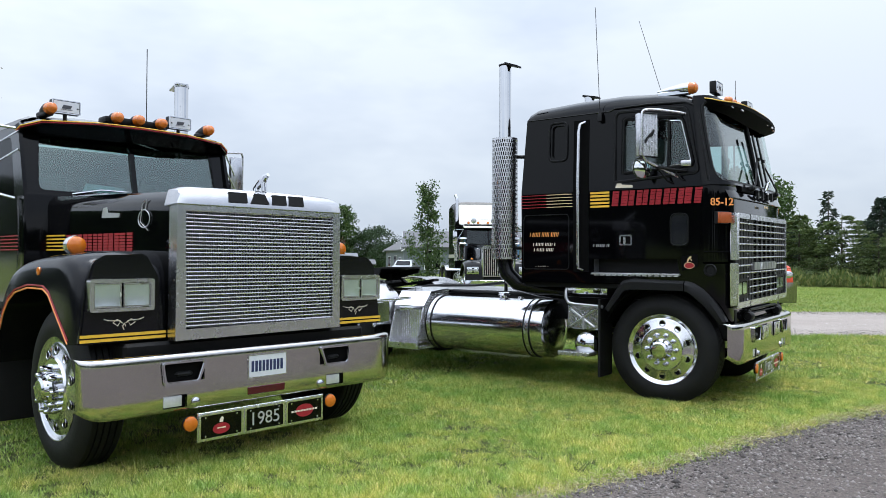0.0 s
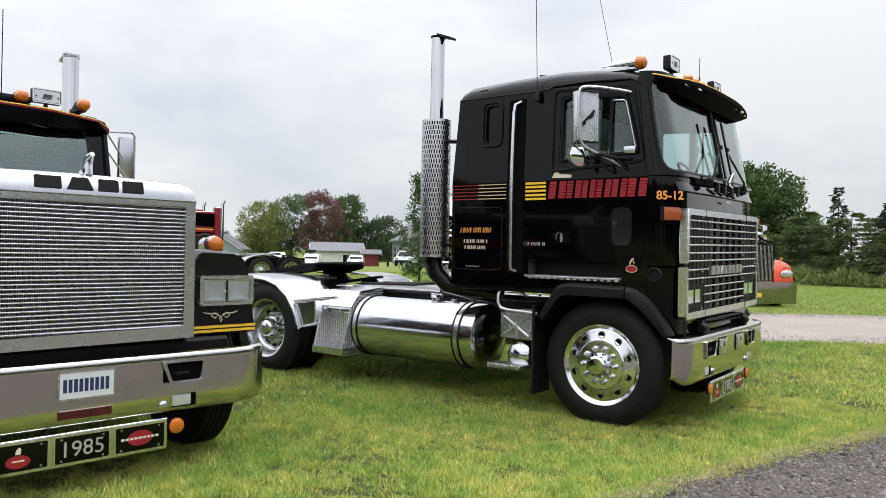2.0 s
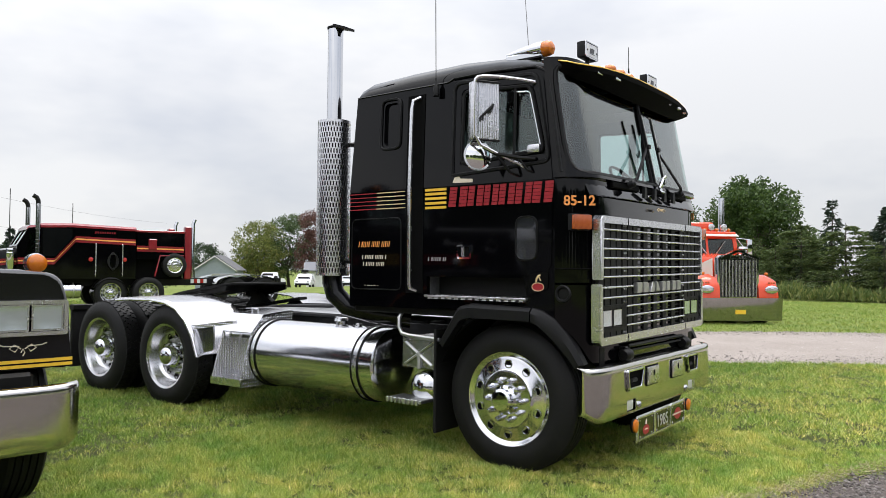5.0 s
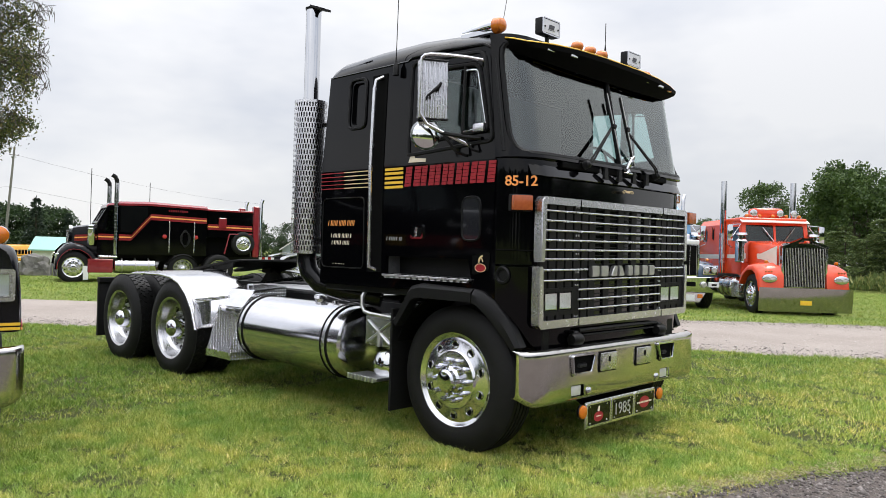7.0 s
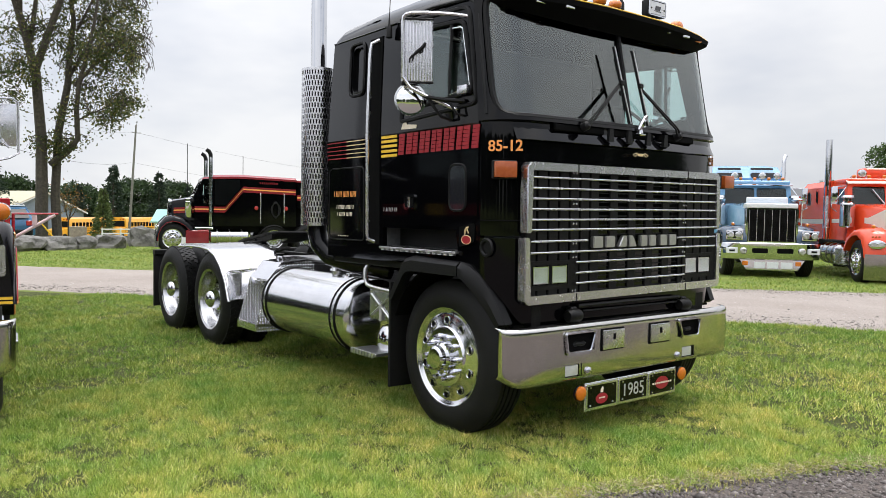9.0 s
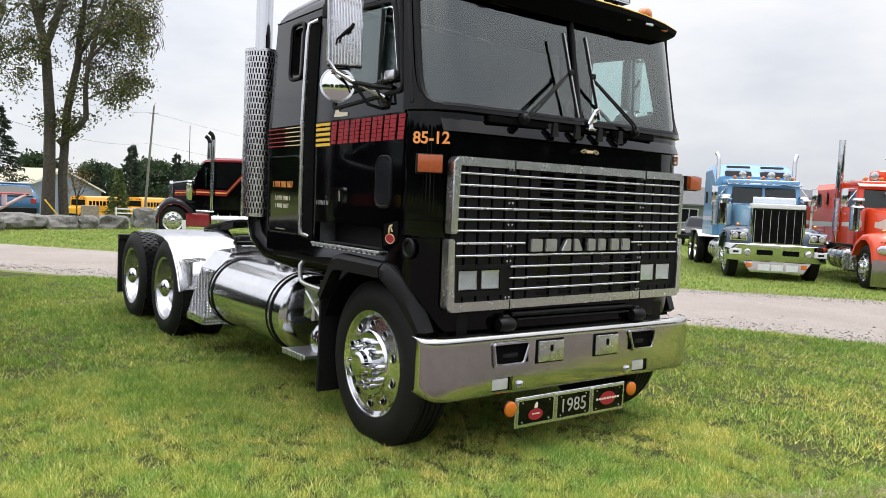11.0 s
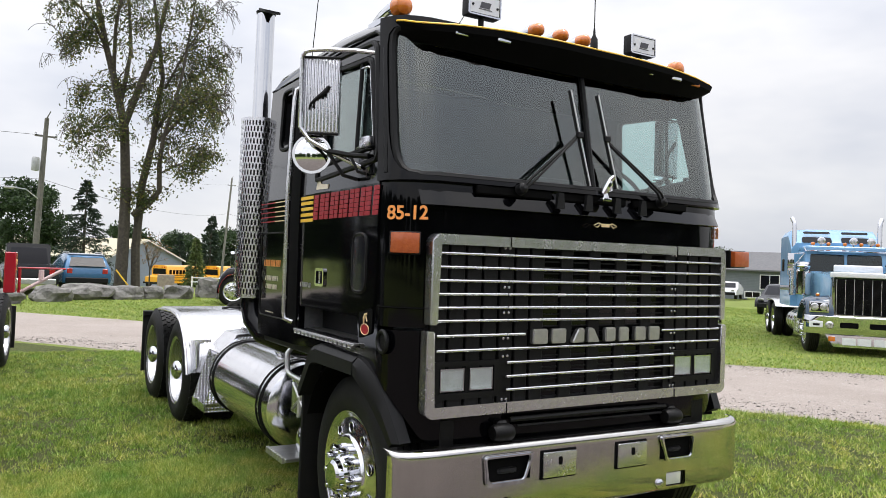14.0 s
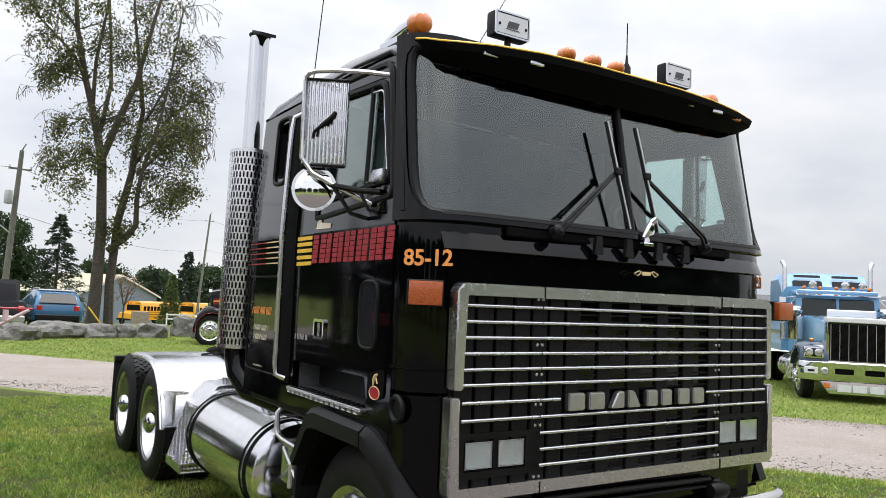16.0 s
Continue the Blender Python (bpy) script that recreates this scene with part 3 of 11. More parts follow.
    box(bm, -0.488, -0.46, min(1.03 * s, 1.155 * s), max(1.03 * s, 1.155 * s), 1.24, 1.40)
    part("step_recess", bm, SATIN, coe)
    # fender flare in two pieces
    bm = B()
    fl_out = [(-1.245, 0.90), (-1.085, 1.155), (-1.05, 1.19), (-0.95, 1.215), (-0.445, 1.20)]
    fl_in = [(-1.19, 0.875), (-1.04, 1.075), (-1.01, 1.095), (-0.95, 1.105), (-0.445, 1.105)]
    rings = []
    for (a, b), (c, d) in zip(fl_out, fl_in):
        rings.append([(a, 1.16 * s, b), (a, 1.215 * s, b - 0.004), ((a + c) / 2, 1.245 * s, (b + d) / 2 + 0.02), (c, 1.245 * s, d), (c, 1.16 * s, d)])
    loft(bm, rings)
    part("fender_flare_rear", bm, SATIN, coe, "textured black fender flare")
    bm = B()
    fl_out = [(-0.435, 1.20), (-0.36, 1.185), (-0.27, 1.13), (-0.19, 1.04), (-0.13, 0.94), (-0.075, 0.83)]
    fl_in = [(-0.435, 1.105), (-0.39, 1.085), (-0.33, 1.035), (-0.25, 0.955), (-0.185, 0.88), (-0.13, 0.80)]
    rings = []
    for k, ((a, b), (c, d)) in enumerate(zip(fl_out, fl_in)):
        y = 1.245 - 0.016 * max(k - 1, 0)
        rings.append([(a, (y - 0.09) * s, b), (a, (y - 0.03) * s, b - 0.004), ((a + c) / 2, y * s, (b + d) / 2 + 0.01), (c, y * s, d), (c, (y - 0.10) * s, d)])
    loft(bm, rings)
    part("fender_flare_front", bm, SATIN, coe, "textured black fender flare")
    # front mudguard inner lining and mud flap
    # liner in near-black carries the wheel well's shade in its colour
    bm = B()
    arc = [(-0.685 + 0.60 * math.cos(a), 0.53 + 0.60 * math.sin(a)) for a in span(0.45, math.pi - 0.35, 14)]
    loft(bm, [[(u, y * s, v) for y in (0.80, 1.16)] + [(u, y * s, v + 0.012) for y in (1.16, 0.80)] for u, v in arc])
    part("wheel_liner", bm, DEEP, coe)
    bm = B()
    box(bm, -1.33, -1.305, min(0.86 * s, 1.17 * s), max(0.86 * s, 1.17 * s), 0.19, 0.98, 0.006, 1)
    part("mud_flap", bm, RUBBER, coe, "black rubber mud flap")

lean_in([o for o in bpy.data.objects if o not in already and o.parent])
for s in (-1, 1):
    # rain gutter down the windscreen pillar and over the door
    bm = B()
    tube(bm, [(x, (1.2 - LEAN * max(z - BELT, 0)) * s, z) for x, z in ((-0.218, 2.13), (-0.262, 2.40), (-0.325, 2.76), (-0.36, 2.845), (-0.44, 2.885), (-0.80, 2.905), (-1.15, 2.90))], [0.013, 0.013, 0.013, 0.012, 0.011, 0.009, 0.007], 7)
    part("rain_gutter", bm, SATIN, coe, "black rain gutter on the pillar")

# front skin: plan outline of chamfered corners, straight front
PLAN = [(-0.275, -1.19), (-0.203, -1.174), (-0.152, -1.142), (-0.115, -1.10), (-0.088, -1.045), (-0.068, -0.98), (-0.06, -0.86), (-0.052, -0.6), (-0.045, -0.3), (-0.042, 0.0)]
PLAN = PLAN + [(x, -y) for x, y in reversed(PLAN[:-1])]


def plan_at(u):
    i = min(int(u), len(PLAN) - 2)
    f = u - i
    return PLAN[i][0] * (1 - f) + PLAN[i + 1][0] * f, PLAN[i][1] * (1 - f) + PLAN[i + 1][1] * f


def front_pt(u, z):
    x, y = plan_at(u)
    k = min(u, len(PLAN) - 1 - u)
    back = max(z - 2.06, 0) * float(np.interp(k, (0, 1, 2, 4, 6), (0.116, 0.165, 0.175, 0.19, 0.195)))
    y -= math.copysign(LEAN * max(z - BELT, 0) * max(1 - k / 4, 0), y)
    low = {0: 1.10, 1: 1.06, 2: 1.0, 3: 0.93, 4: 0.85}.get(round(min(u, len(PLAN) - 1 - u)), 0.80)
    zz = max(z, low) if z < 1.1 else z
    return Vector((x - back, y, zz))


us = list(range(len(PLAN)))
bm = B()
grid(bm, us, [0.80, 0.95, 1.1, 1.36], front_pt, thick=0.02)
part("lower_front_panel", bm, BLACK, coe)
bm = B()
grid(bm, us, [1.375, 1.5, 1.7, 1.85, 1.98, 2.06, 2.09], front_pt, thick=0.02)
part("upper_front_panel", bm, BLACK, coe)
n_u = len(PLAN) - 1
CORNER = [(3.3, 2.122), (2.6, 2.128), (2.05, 2.148), (1.62, 2.19), (1.38, 2.25), (1.28, 2.33), (1.25, 2.50), (1.25, 2.70), (1.29, 2.78), (1.45, 2.835), (1.9, 2.866), (2.6, 2.876)]
ring = CORNER + [(u, 2.878) for u in span(3.3, n_u - 3.3, 22)] + [(n_u - u, z) for u, z in reversed(CORNER)] + [(u, 2.120) for u in span(n_u - 3.6, 3.6, 22)]
bm = B()
border = [(u, 2.088) for u in span(0, n_u, 72)] + [(n_u, z) for z in span(2.12, 2.90, 22)] + [(u, 2.93) for u in span(n_u, 0, 72)] + [(0, z) for z in span(2.90, 2.12, 22)]
sheet(bm, border, [ring], lambda u, v: Vector((u * 0.12, 0, v)), (0, 0.0001, 0))
for v in list(bm.verts):
    if v.co.y > 0.00005:
        bm.verts.remove(v)
for v in bm.verts:
    v.co = front_pt(v.co.x / 0.12, v.co.z)
bmesh.ops.recalc_face_normals(bm, faces=bm.faces)
bmesh.ops.solidify(bm, geom=list(bm.faces), thickness=0.03)
part("windscreen_surround", bm, BLACK, coe)
# cowl shelf under the windscreen with vent slots and a centre badge
bm = B()
grid(bm, span(3.4, n_u - 3.4, 12), [0, 1], lambda u, v: front_pt(u, 2.06) + Vector((0.045 * (1 - v) - 0.01, 0, -0.085 + 0.095 * v)), thick=0.01)
part("cowl_lip", bm, BLACK, coe)
for y0, y1 in ((-0.78, -0.30), (0.30, 0.74), (-0.24, 0.24)):
    bm = B()
    box(bm, -0.06, -0.032, y0, y1, 2.045, 2.09, 0.006, 1)
    part("cowl_vent", bm, DEEP, coe)
for y in (-0.30, -0.10, 0.11, 0.31):
    bm = B()
    prism(bm, [(y, 2.00), (y + 0.055, 2.00), (y + 0.045, 2.085), (y + 0.01, 2.085)], YZ(-0.012), (0.02, 0, 0))
    part("cowl_bracket", bm, SATIN, coe)
bm = B()
for s in (-1, 1):
    tube(bm, [(0.004, 0.05 + s * 0.012, 1.925), (0.004, 0.05 + s * 0.05, 1.94), (0.004, 0.05 + s * 0.085, 1.925), (0.004, 0.05 + s * 0.06, 1.915), (0.004, 0.05 + s * 0.04, 1.93)], 0.003, 5)
box(bm, 0.0, 0.006, 0.02, 0.08, 1.918, 1.936, 0.002, 1)
part("scroll_emblem", bm, GOLDTXT, coe, "small gold scroll emblem")

# windscreen: two panes in a rubber frame with a centre post
bm = B()
tube(bm, [front_pt(u, z) + Vector((0.012, 0, 0)) for u, z in ring], 0.021, 7, True)
part("windscreen_seal", bm, GASKET, coe)
for a, b in ((1.15, n_u / 2), (n_u / 2, n_u - 1.15)):
    bm = B()
    grid(bm, span(a, b, 18), [2.105, 2.3, 2.5, 2.75, 2.89], lambda u, z: front_pt(u, z) + Vector((-0.004, 0, 0)))
    pane = part("windscreen_pane", bm, GLASS, coe, "grey tinted windscreen pane")
    pane.visible_shadow = False
bm = B()
tube(bm, [front_pt(n_u / 2, z) + Vector((0.006, 0, 0)) for z in (2.12, 2.4, 2.88)], 0.017, 8)
part("windscreen_post", bm, GASKET, coe)

# roof shell and rear wall
bm = B()
sec = [(1.158, 0.0), (1.15, 0.22), (1.12, 0.52), (1.07, 0.74), (0.98, 0.87), (0.75, 0.95), (0.4, 1.0), (0.0, 1.02)]
sec = [(-y, z) for y, z in sec] + [(y, z) for y, z in reversed(sec[:-1])]
rings = []
for x, h, w in ((-2.155, 0.0, 0.985), (-2.15, 0.06, 0.99), (-2.125, 0.125, 0.995), (-2.04, 0.165, 1.0), (-1.6, 0.195, 1.0), (-1.1, 0.205, 1.0), (-0.75, 0.175, 1.0), (-0.55, 0.14, 1.0), (-0.42, 0.10, 1.0), (-0.345, 0.055, 0.995)):
    rings.append([(x, y * w, 2.875 + z * h) for y, z in sec])
loft(bm, rings, closed=False)
part("roof", bm, BLACK, coe)
bm = B()
prism(bm, [(-1.185, 1.15), (1.185, 1.15), (1.185, 2.12), (1.185, 2.87), (-1.185, 2.87), (-1.185, 2.12)], lambda y, z: Vector((-2.19 + max(z - 2.12, 0) * 0.06, y * (1 - 0.035 * max(z - BELT, 0)), z)), (0.03, 0, 0))
part("rear_wall", bm, BLACK, coe)
bm = B()
box(bm, -2.18, -0.30, -1.15, 1.15, 1.10, 1.16, 0.01, 1)
part("cab_floor", bm, FRAME, coe)
for s in (-1, 1):
    bm = B()
    tube(bm, [(-2.14, 1.160 * s, 2.876), (-1.2, 1.160 * s, 2.88), (-1.15, 1.162 * s, 2.90)], 0.006, 5)
    part("drip_rail", bm, BLACK, coe)

# sun visor: curved hood over the windscreen
VIS = [(-0.37, -1.162, 2.90), (-0.30, -1.155, 2.905), (-0.215, -1.125, 2.89), (-0.15, -1.085, 2.872), (-0.11, -1.03, 2.868), (-0.075, -0.85, 2.882), (-0.045, -0.6, 2.892), (-0.025, -0.3, 2.894), (-0.02, 0.0, 2.892)]
VIS = VIS + [(x, -y, z) for x, y, z in reversed(VIS[:-1])]
bm = B()
rows_v = []
for t in (0.0, 0.35, 0.7, 0.92, 1.0):
    row = []
    for x, y, z in VIS:
        bx, bz = -0.39, 2.972 - 0.06 * (abs(y) / 1.162) ** 4
        row.append(Vector((bx + (x - bx) * t, y, bz + (z - bz) * t + 0.035 * math.sin(math.pi * t) * (1 - abs(y) / 1.3))))
    rows_v.append(row)
# underside drops low on the glass; its black band stands for the visor's shadow
rows_l = [rows_v[-1]]
for t in (0.97, 0.6, 0.0):
    row = []
    for x, y, z in VIS:
        bx, bz = -0.145 - 0.17 * (abs(y) / 1.162) ** 6, 2.765 + 0.06 * (abs(y) / 1.162) ** 4
        row.append(Vector((bx + (x - bx) * t, y * (0.985 if t > 0.5 else 0.97), bz + (z - 0.03 - bz) * t)))
    rows_l.append(row)
loft(bm, rows_v, closed=False)
visor = part("sun_visor", bm, BLACK, coe, "curved black sun visor")
bm = B()
loft(bm, rows_l, closed=False)
part("visor_lining", bm, DEEP, visor, "dull black underside of the visor with its shade over the glass")
bm = B()
tube(bm, [(x - 0.012, y * 0.995, z + 0.007) for x, y, z in VIS[1:-1]], 0.006, 6)
part("visor_pinstripe", bm, YELTXT, visor, "yellow pinstripe")
for y in (-0.86, -0.62, 0.20, 0.42, 0.66, 0.86):
    bm = B()
    x = -0.10 if abs(y) > 0.7 else -0.07
    box(bm, x - 0.03, x + 0.012, y - 0.04, y + 0.04, 2.838, 2.860, 0.004, 1)
    part("visor_lamp", bm, AMBER if y in (0.86, 0.20) else CHROME, visor)

# roof lamps
def bullet_lamp(parent, x, y, z, length=0.3, r=0.062, body=BLACK):
    bm = B()
    lathe(bm, [(-length, 0.0), (-length + 0.01, 0.012), (-length * 0.6, r * 0.62), (-length * 0.2, r * 0.96), (0, r)], (x, y, z), (1, 0, 0), 20)
    box(bm, x - length * 0.95, x, y - r * 0.7, y + r * 0.7, z - r * 1.05, z - r * 0.2, 0.01, 1)
    lamp = part("marker_lamp", bm, body, parent)
    bm = B()
    lathe(bm, [(0, r * 0.98), (0.03, r * 0.98), (0.06, r * 0.8), (0.075, r * 0.4), (0.078, 0)], (x, y, z), (1, 0, 0), 20, False)
    part("lens", bm, AMBER, lamp, "amber marker lens")
    return lamp


def sign_lamp(parent, x, y, z, w=0.21, h=0.12):
    bm = B()
    box(bm, x - 0.07, x, y - w / 2, y + w / 2, z - h / 2, z + h / 2, 0.012, 2)
    rod(bm, (x - 0.035, y, z - h / 2 - 0.06), (x - 0.035, y, z - h / 2), 0.016)
    lamp = part("driving_lamp", bm, SATIN, parent, "driving lamp with a white cover plate")
    bm = B()
    sheet(bm, round_poly([(y - w / 2, z - h / 2), (y + w / 2, z - h / 2), (y + w / 2, z + h / 2), (y - w / 2, z + h / 2)], 0.012), [round_poly([(y - w / 2 + 0.008, z - h / 2 + 0.008), (y + w / 2 - 0.008, z - h / 2 + 0.008), (y + w / 2 - 0.008, z + h / 2 - 0.008), (y - w / 2 + 0.008, z + h / 2 - 0.008)], 0.008)], YZ(x), (0.006, 0, 0))
    part("lamp_rim", bm, CHROME, lamp)
    bm = B()
    box(bm, x, x + 0.004, y - w * 0.45, y + w * 0.45, z - h * 0.40, z + h * 0.40, 0.002, 1)
    part("cover", bm, WHITEPLATE, lamp)
    bm = B()
    prism(bm, [(y - w * 0.17, z - h * 0.14), (y + w * 0.13, z - h * 0.14), (y + w * 0.19, z + h * 0.13), (y - w * 0.12, z + h * 0.13)], YZ(x + 0.0045), (0.002, 0, 0))
    box(bm, x + 0.0045, x + 0.0065, y - w * 0.2, y + w * 0.2, z - h * 0.21, z - h * 0.185)
    part("emblem_mark", bm, mat("dark_ink", (0.06, 0.06, 0.07), 0.5), lamp)
    for s in (-1, 1):
        bm = B()
        rod(bm, (x, y + s * w * 0.38, z - h * 0.05), (x + 0.008, y + s * w * 0.38, z - h * 0.05), 0.007, seg=8)
        part("screw", bm, FRAME, lamp)
    return lamp


for s in (-1, 1):
    bullet_lamp(coe, -0.44, 1.04 * s, 3.035, 0.32, 0.058, CHROME)
    sign_lamp(coe, -0.285, 0.60 * s, 3.095 if s < 0 else 3.09)
for y in (-0.23, -0.05, 0.12):
    bullet_lamp(coe, -0.33, y, 3.035, 0.2, 0.042, CHROME)
for x, y, z, dx, dy, h in ((-1.29, -1.20, 2.80, -0.10, 0.12, 1.10), (-0.92, -0.42, 3.04, -0.62, 0.95, 1.15), (-0.35, 0.25, 3.03, 0.0, 0.0, 0.22)):
    bm = B()
    lathe(bm, [(-0.02, 0.024), (0.05, 0.022), (0.075, 0.009), (0.12, 0.005)], (x, y, z), (dx * 0.2, dy * 0.2, 1), 12)
    ant = part("antenna", bm, FRAME, coe)
    bm = B()
    tube(bm, [(x + dx * t, y + dy * t, z + 0.08 + h * t) for t in span(0, 1, 5)], 0.0032, 6)
    part("whip", bm, FRAME, ant)
bm = B()
box(bm, -0.92, -0.66, 0.52, 0.60, 3.03, 3.055, 0.006, 1)
tube(bm, [(-0.60, 0.62, 3.06), (-0.35, 0.60, 3.065)], 0.016, 8)
lathe(bm, [(0, 0.045), (0.02, 0.05), (0.03, 0.02)], (-0.36, 0.62, 3.065), (1, 0, 0), 16)
part("air_horn", bm, CHROME, coe, "chrome roof air horn")

# wipers
for s, base, tip in ((-1, -0.53, -0.125), (1, 0.49, 0.075)):
    bm = B()
    p0 = Vector((0.0, base, 2.085))
    p1 = Vector((-0.055, tip, 2.41))
    for off in (-0.016, 0.016):
        tube(bm, [p0 + Vector((0.01, off, 0)), p0 + Vector((0.025, (tip - base) * 0.12 + off, 0.05)), p1 + Vector((0.012, off * 0.4, 0))], 0.0075, 6)
    box(bm, -0.04, -0.015, tip - 0.022, tip + 0.022, 2.395, 2.43, 0.006, 1)
    lathe(bm, [(-0.02, 0.03), (0.02, 0.028), (0.035, 0.012)], p0, (1, 0, 0.3), 12)
    arm = part("wiper_arm", bm, SATIN, coe)
    q = [Vector((-0.095, tip - 0.035, 2.66)), Vector((-0.052, tip, 2.41)), Vector((-0.008, tip + 0.045, 2.135))]
    bm = B()
    tube(bm, [v + Vector((0.010, 0, 0)) for v in q], 0.009, 6)
    part("wiper_blade", bm, GASKET, arm)
    bm = B()
    tube(bm, [v + Vector((0.022, 0.003, 0)) for v in q], 0.0045, 6)
    part("wiper_spine", bm, BRUSHED, arm)
# hood ornament at the foot of the centre post: one small chrome figure
bm = B()
box(bm, -0.02, 0.03, 0.005, 0.075, 2.06, 2.078, 0.006, 1)
lathe(bm, [(0, 0.016), (0.02, 0.012), (0.03, 0.010)], (0.005, 0.04, 2.075), (0, 0, 1), 12)
tube(bm, [(0.0, 0.03, 2.10), (0.005, 0.045, 2.125), (0.012, 0.06, 2.155), (0.02, 0.068, 2.185)], [0.014, 0.020, 0.022, 0.014], 8)
tube(bm, [(0.018, 0.064, 2.18), (0.034, 0.078, 2.20)], [0.018, 0.011], 8)
for y, z in ((0.03, 2.11), (0.048, 2.115), (0.06, 2.15), (0.075, 2.155)):
    tube(bm, [(0.004, y, z), (0.012, y + 0.006, z - 0.035)], 0.006, 6)
part("ornament", bm, CHROME, coe, "small chrome hood ornament")

# grille: bright frame in an upper and a lower half, slats, ribbed black insert
for z0, z1, top in ((1.395, 1.835, True), (0.945, 1.365, False)):
    bm = B()
    o = [(-1.045, z0), (1.075, z0), (1.075, z1), (-1.045, z1)]
    if top:
        holes = [(-1.0, z0 - 0.02), (1.03, z0 - 0.02), (1.03, z1 - 0.045), (-1.0, z1 - 0.045)]
        outline = [(-1.045, z0), (-1.0, z0), (-1.0, z1 - 0.045), (1.03, z1 - 0.045), (1.03, z0), (1.075, z0), (1.075, z1 - 0.03), (1.045, z1), (-1.015, z1), (-1.045, z1 - 0.03)]
    else:
        outline = [(-1.06, z1), (-1.06, z0 + 0.03), (-1.03, z0), (1.06, z0), (1.09, z0 + 0.03), (1.09, z1), (1.045, z1), (1.045, z0 + 0.05), (-1.015, z0 + 0.05), (-1.015, z1)]
    prism(bm, outline, YZ(-0.07), (0.07, 0, 0))
    bmesh.ops.bevel(bm, geom=list(bm.edges), offset=0.006, segments=2, affect="EDGES")
    gf = part("grille_frame", bm, STAINLESS, coe, "polished stainless grille frame", 40)
    for y in (-0.585, 0.635):
        bm = B()
        box(bm, -0.002, 0.0025, y - 0.0025, y + 0.0025, (z1 - 0.05) if top else z0, z1 if top else (z0 + 0.05))
        part("joint", bm, DEEP, gf)
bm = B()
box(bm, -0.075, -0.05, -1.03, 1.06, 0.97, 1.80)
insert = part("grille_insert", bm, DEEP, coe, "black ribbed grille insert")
for i in range(21):
    y = -0.98 + i * 0.0995
    if 0.60 > y > -0.38 and i % 2:
        continue
    bm = B()
    box(bm, -0.052, -0.03, y - 0.042, y + 0.042, 0.99, 1.79, 0.004, 1)
    part("rib", bm, FRAME, insert)
for k in range(26):
    z = 1.0 + k * 0.031
    bm = B()
    box(bm, -0.050, -0.040, -0.38, 0.60, z, z + 0.008)
    part("cross_bar", bm, FRAME, insert)
for z, spans in ((1.742, "full"), (1.675, "full"), (1.609, "full"), (1.543, "full"), (1.477, "full"), (1.413, "full"),
                 (1.340, "ends"), (1.268, "full"), (1.198, "mid"), (1.128, "mid"), (1.060, "mid")):
    pieces = {"full": [(-1.0, -0.588), (-0.582, 0.632), (0.638, 1.03)], "ends": [(-1.0, -0.588), (-0.582, -0.47), (0.53, 0.632), (0.638, 1.03)], "mid": [(-0.582, 0.632)]}[spans]
    for a, b in pieces:
        bm = B()
        rod(bm, (-0.016, a, z), (-0.016, b, z), 0.0078, seg=12)
        part("slat", bm, STAINLESS, insert)
for y in (-0.60, -0.572, 0.622, 0.65):
    for z in (1.78, 1.58, 1.45, 1.32, 1.23, 1.01):
        bm = B()
        lathe(bm, [(0, 0.008), (0.006, 0.007), (0.008, 0.0)], (-0.03, y, z), (1, 0, 0), 10)
        part("bolt", bm, STAINLESS, insert)
# four bright plain blocks where the maker's letters stand
for y0, y1, sl in ((-0.43, -0.205, 0.0), (-0.165, 0.035, 0.045), (0.075, 0.255, 0.0), (0.30, 0.50, 0.0)):
    m_ = (y0 + y1) / 2
    for a, b, c, d in ((y0, m_ - 0.012, y0 + sl, m_ - 0.012), (m_ + 0.012, y1, m_ + 0.012, y1 - sl)):
        bm = B()
        prism(bm, [(a, 1.288), (b, 1.288), (d, 1.365), (c, 1.365)], YZ(-0.03), (0.035, 0, 0))
        bmesh.ops.bevel(bm, geom=list(bm.edges), offset=0.006, segments=2, affect="EDGES")
        part("badge_block", bm, BRUSHED, coe, "bright badge block")
def sealed_beam(parent, x, y0, y1, z0, z1, deep=0.034):
    """Rectangular lamp: a hollow bright reflector behind a clear lens."""
    bm = B()
    cy, cz, hy, hz = (y0 + y1) / 2, (z0 + z1) / 2, (y1 - y0) / 2, (z1 - z0) / 2
    grid(bm, span(-1, 1, 12), span(-1, 1, 10), lambda u, v: Vector((x - deep * (1 - max(abs(u), abs(v)) ** 4) * (1 - 0.35 * (u * u + v * v)), cy + u * hy, cz + v * hz)))
    lamp = part("headlamp", bm, REFLECTOR, parent, "rectangular sealed headlamp", 60)
    bm = B()
    prism(bm, round_poly([(y0, z0), (y1, z0), (y1, z1), (y0, z1)], 0.008), YZ(x + 0.001), (0.003, 0, 0))
    part("lens", bm, LENS, lamp)


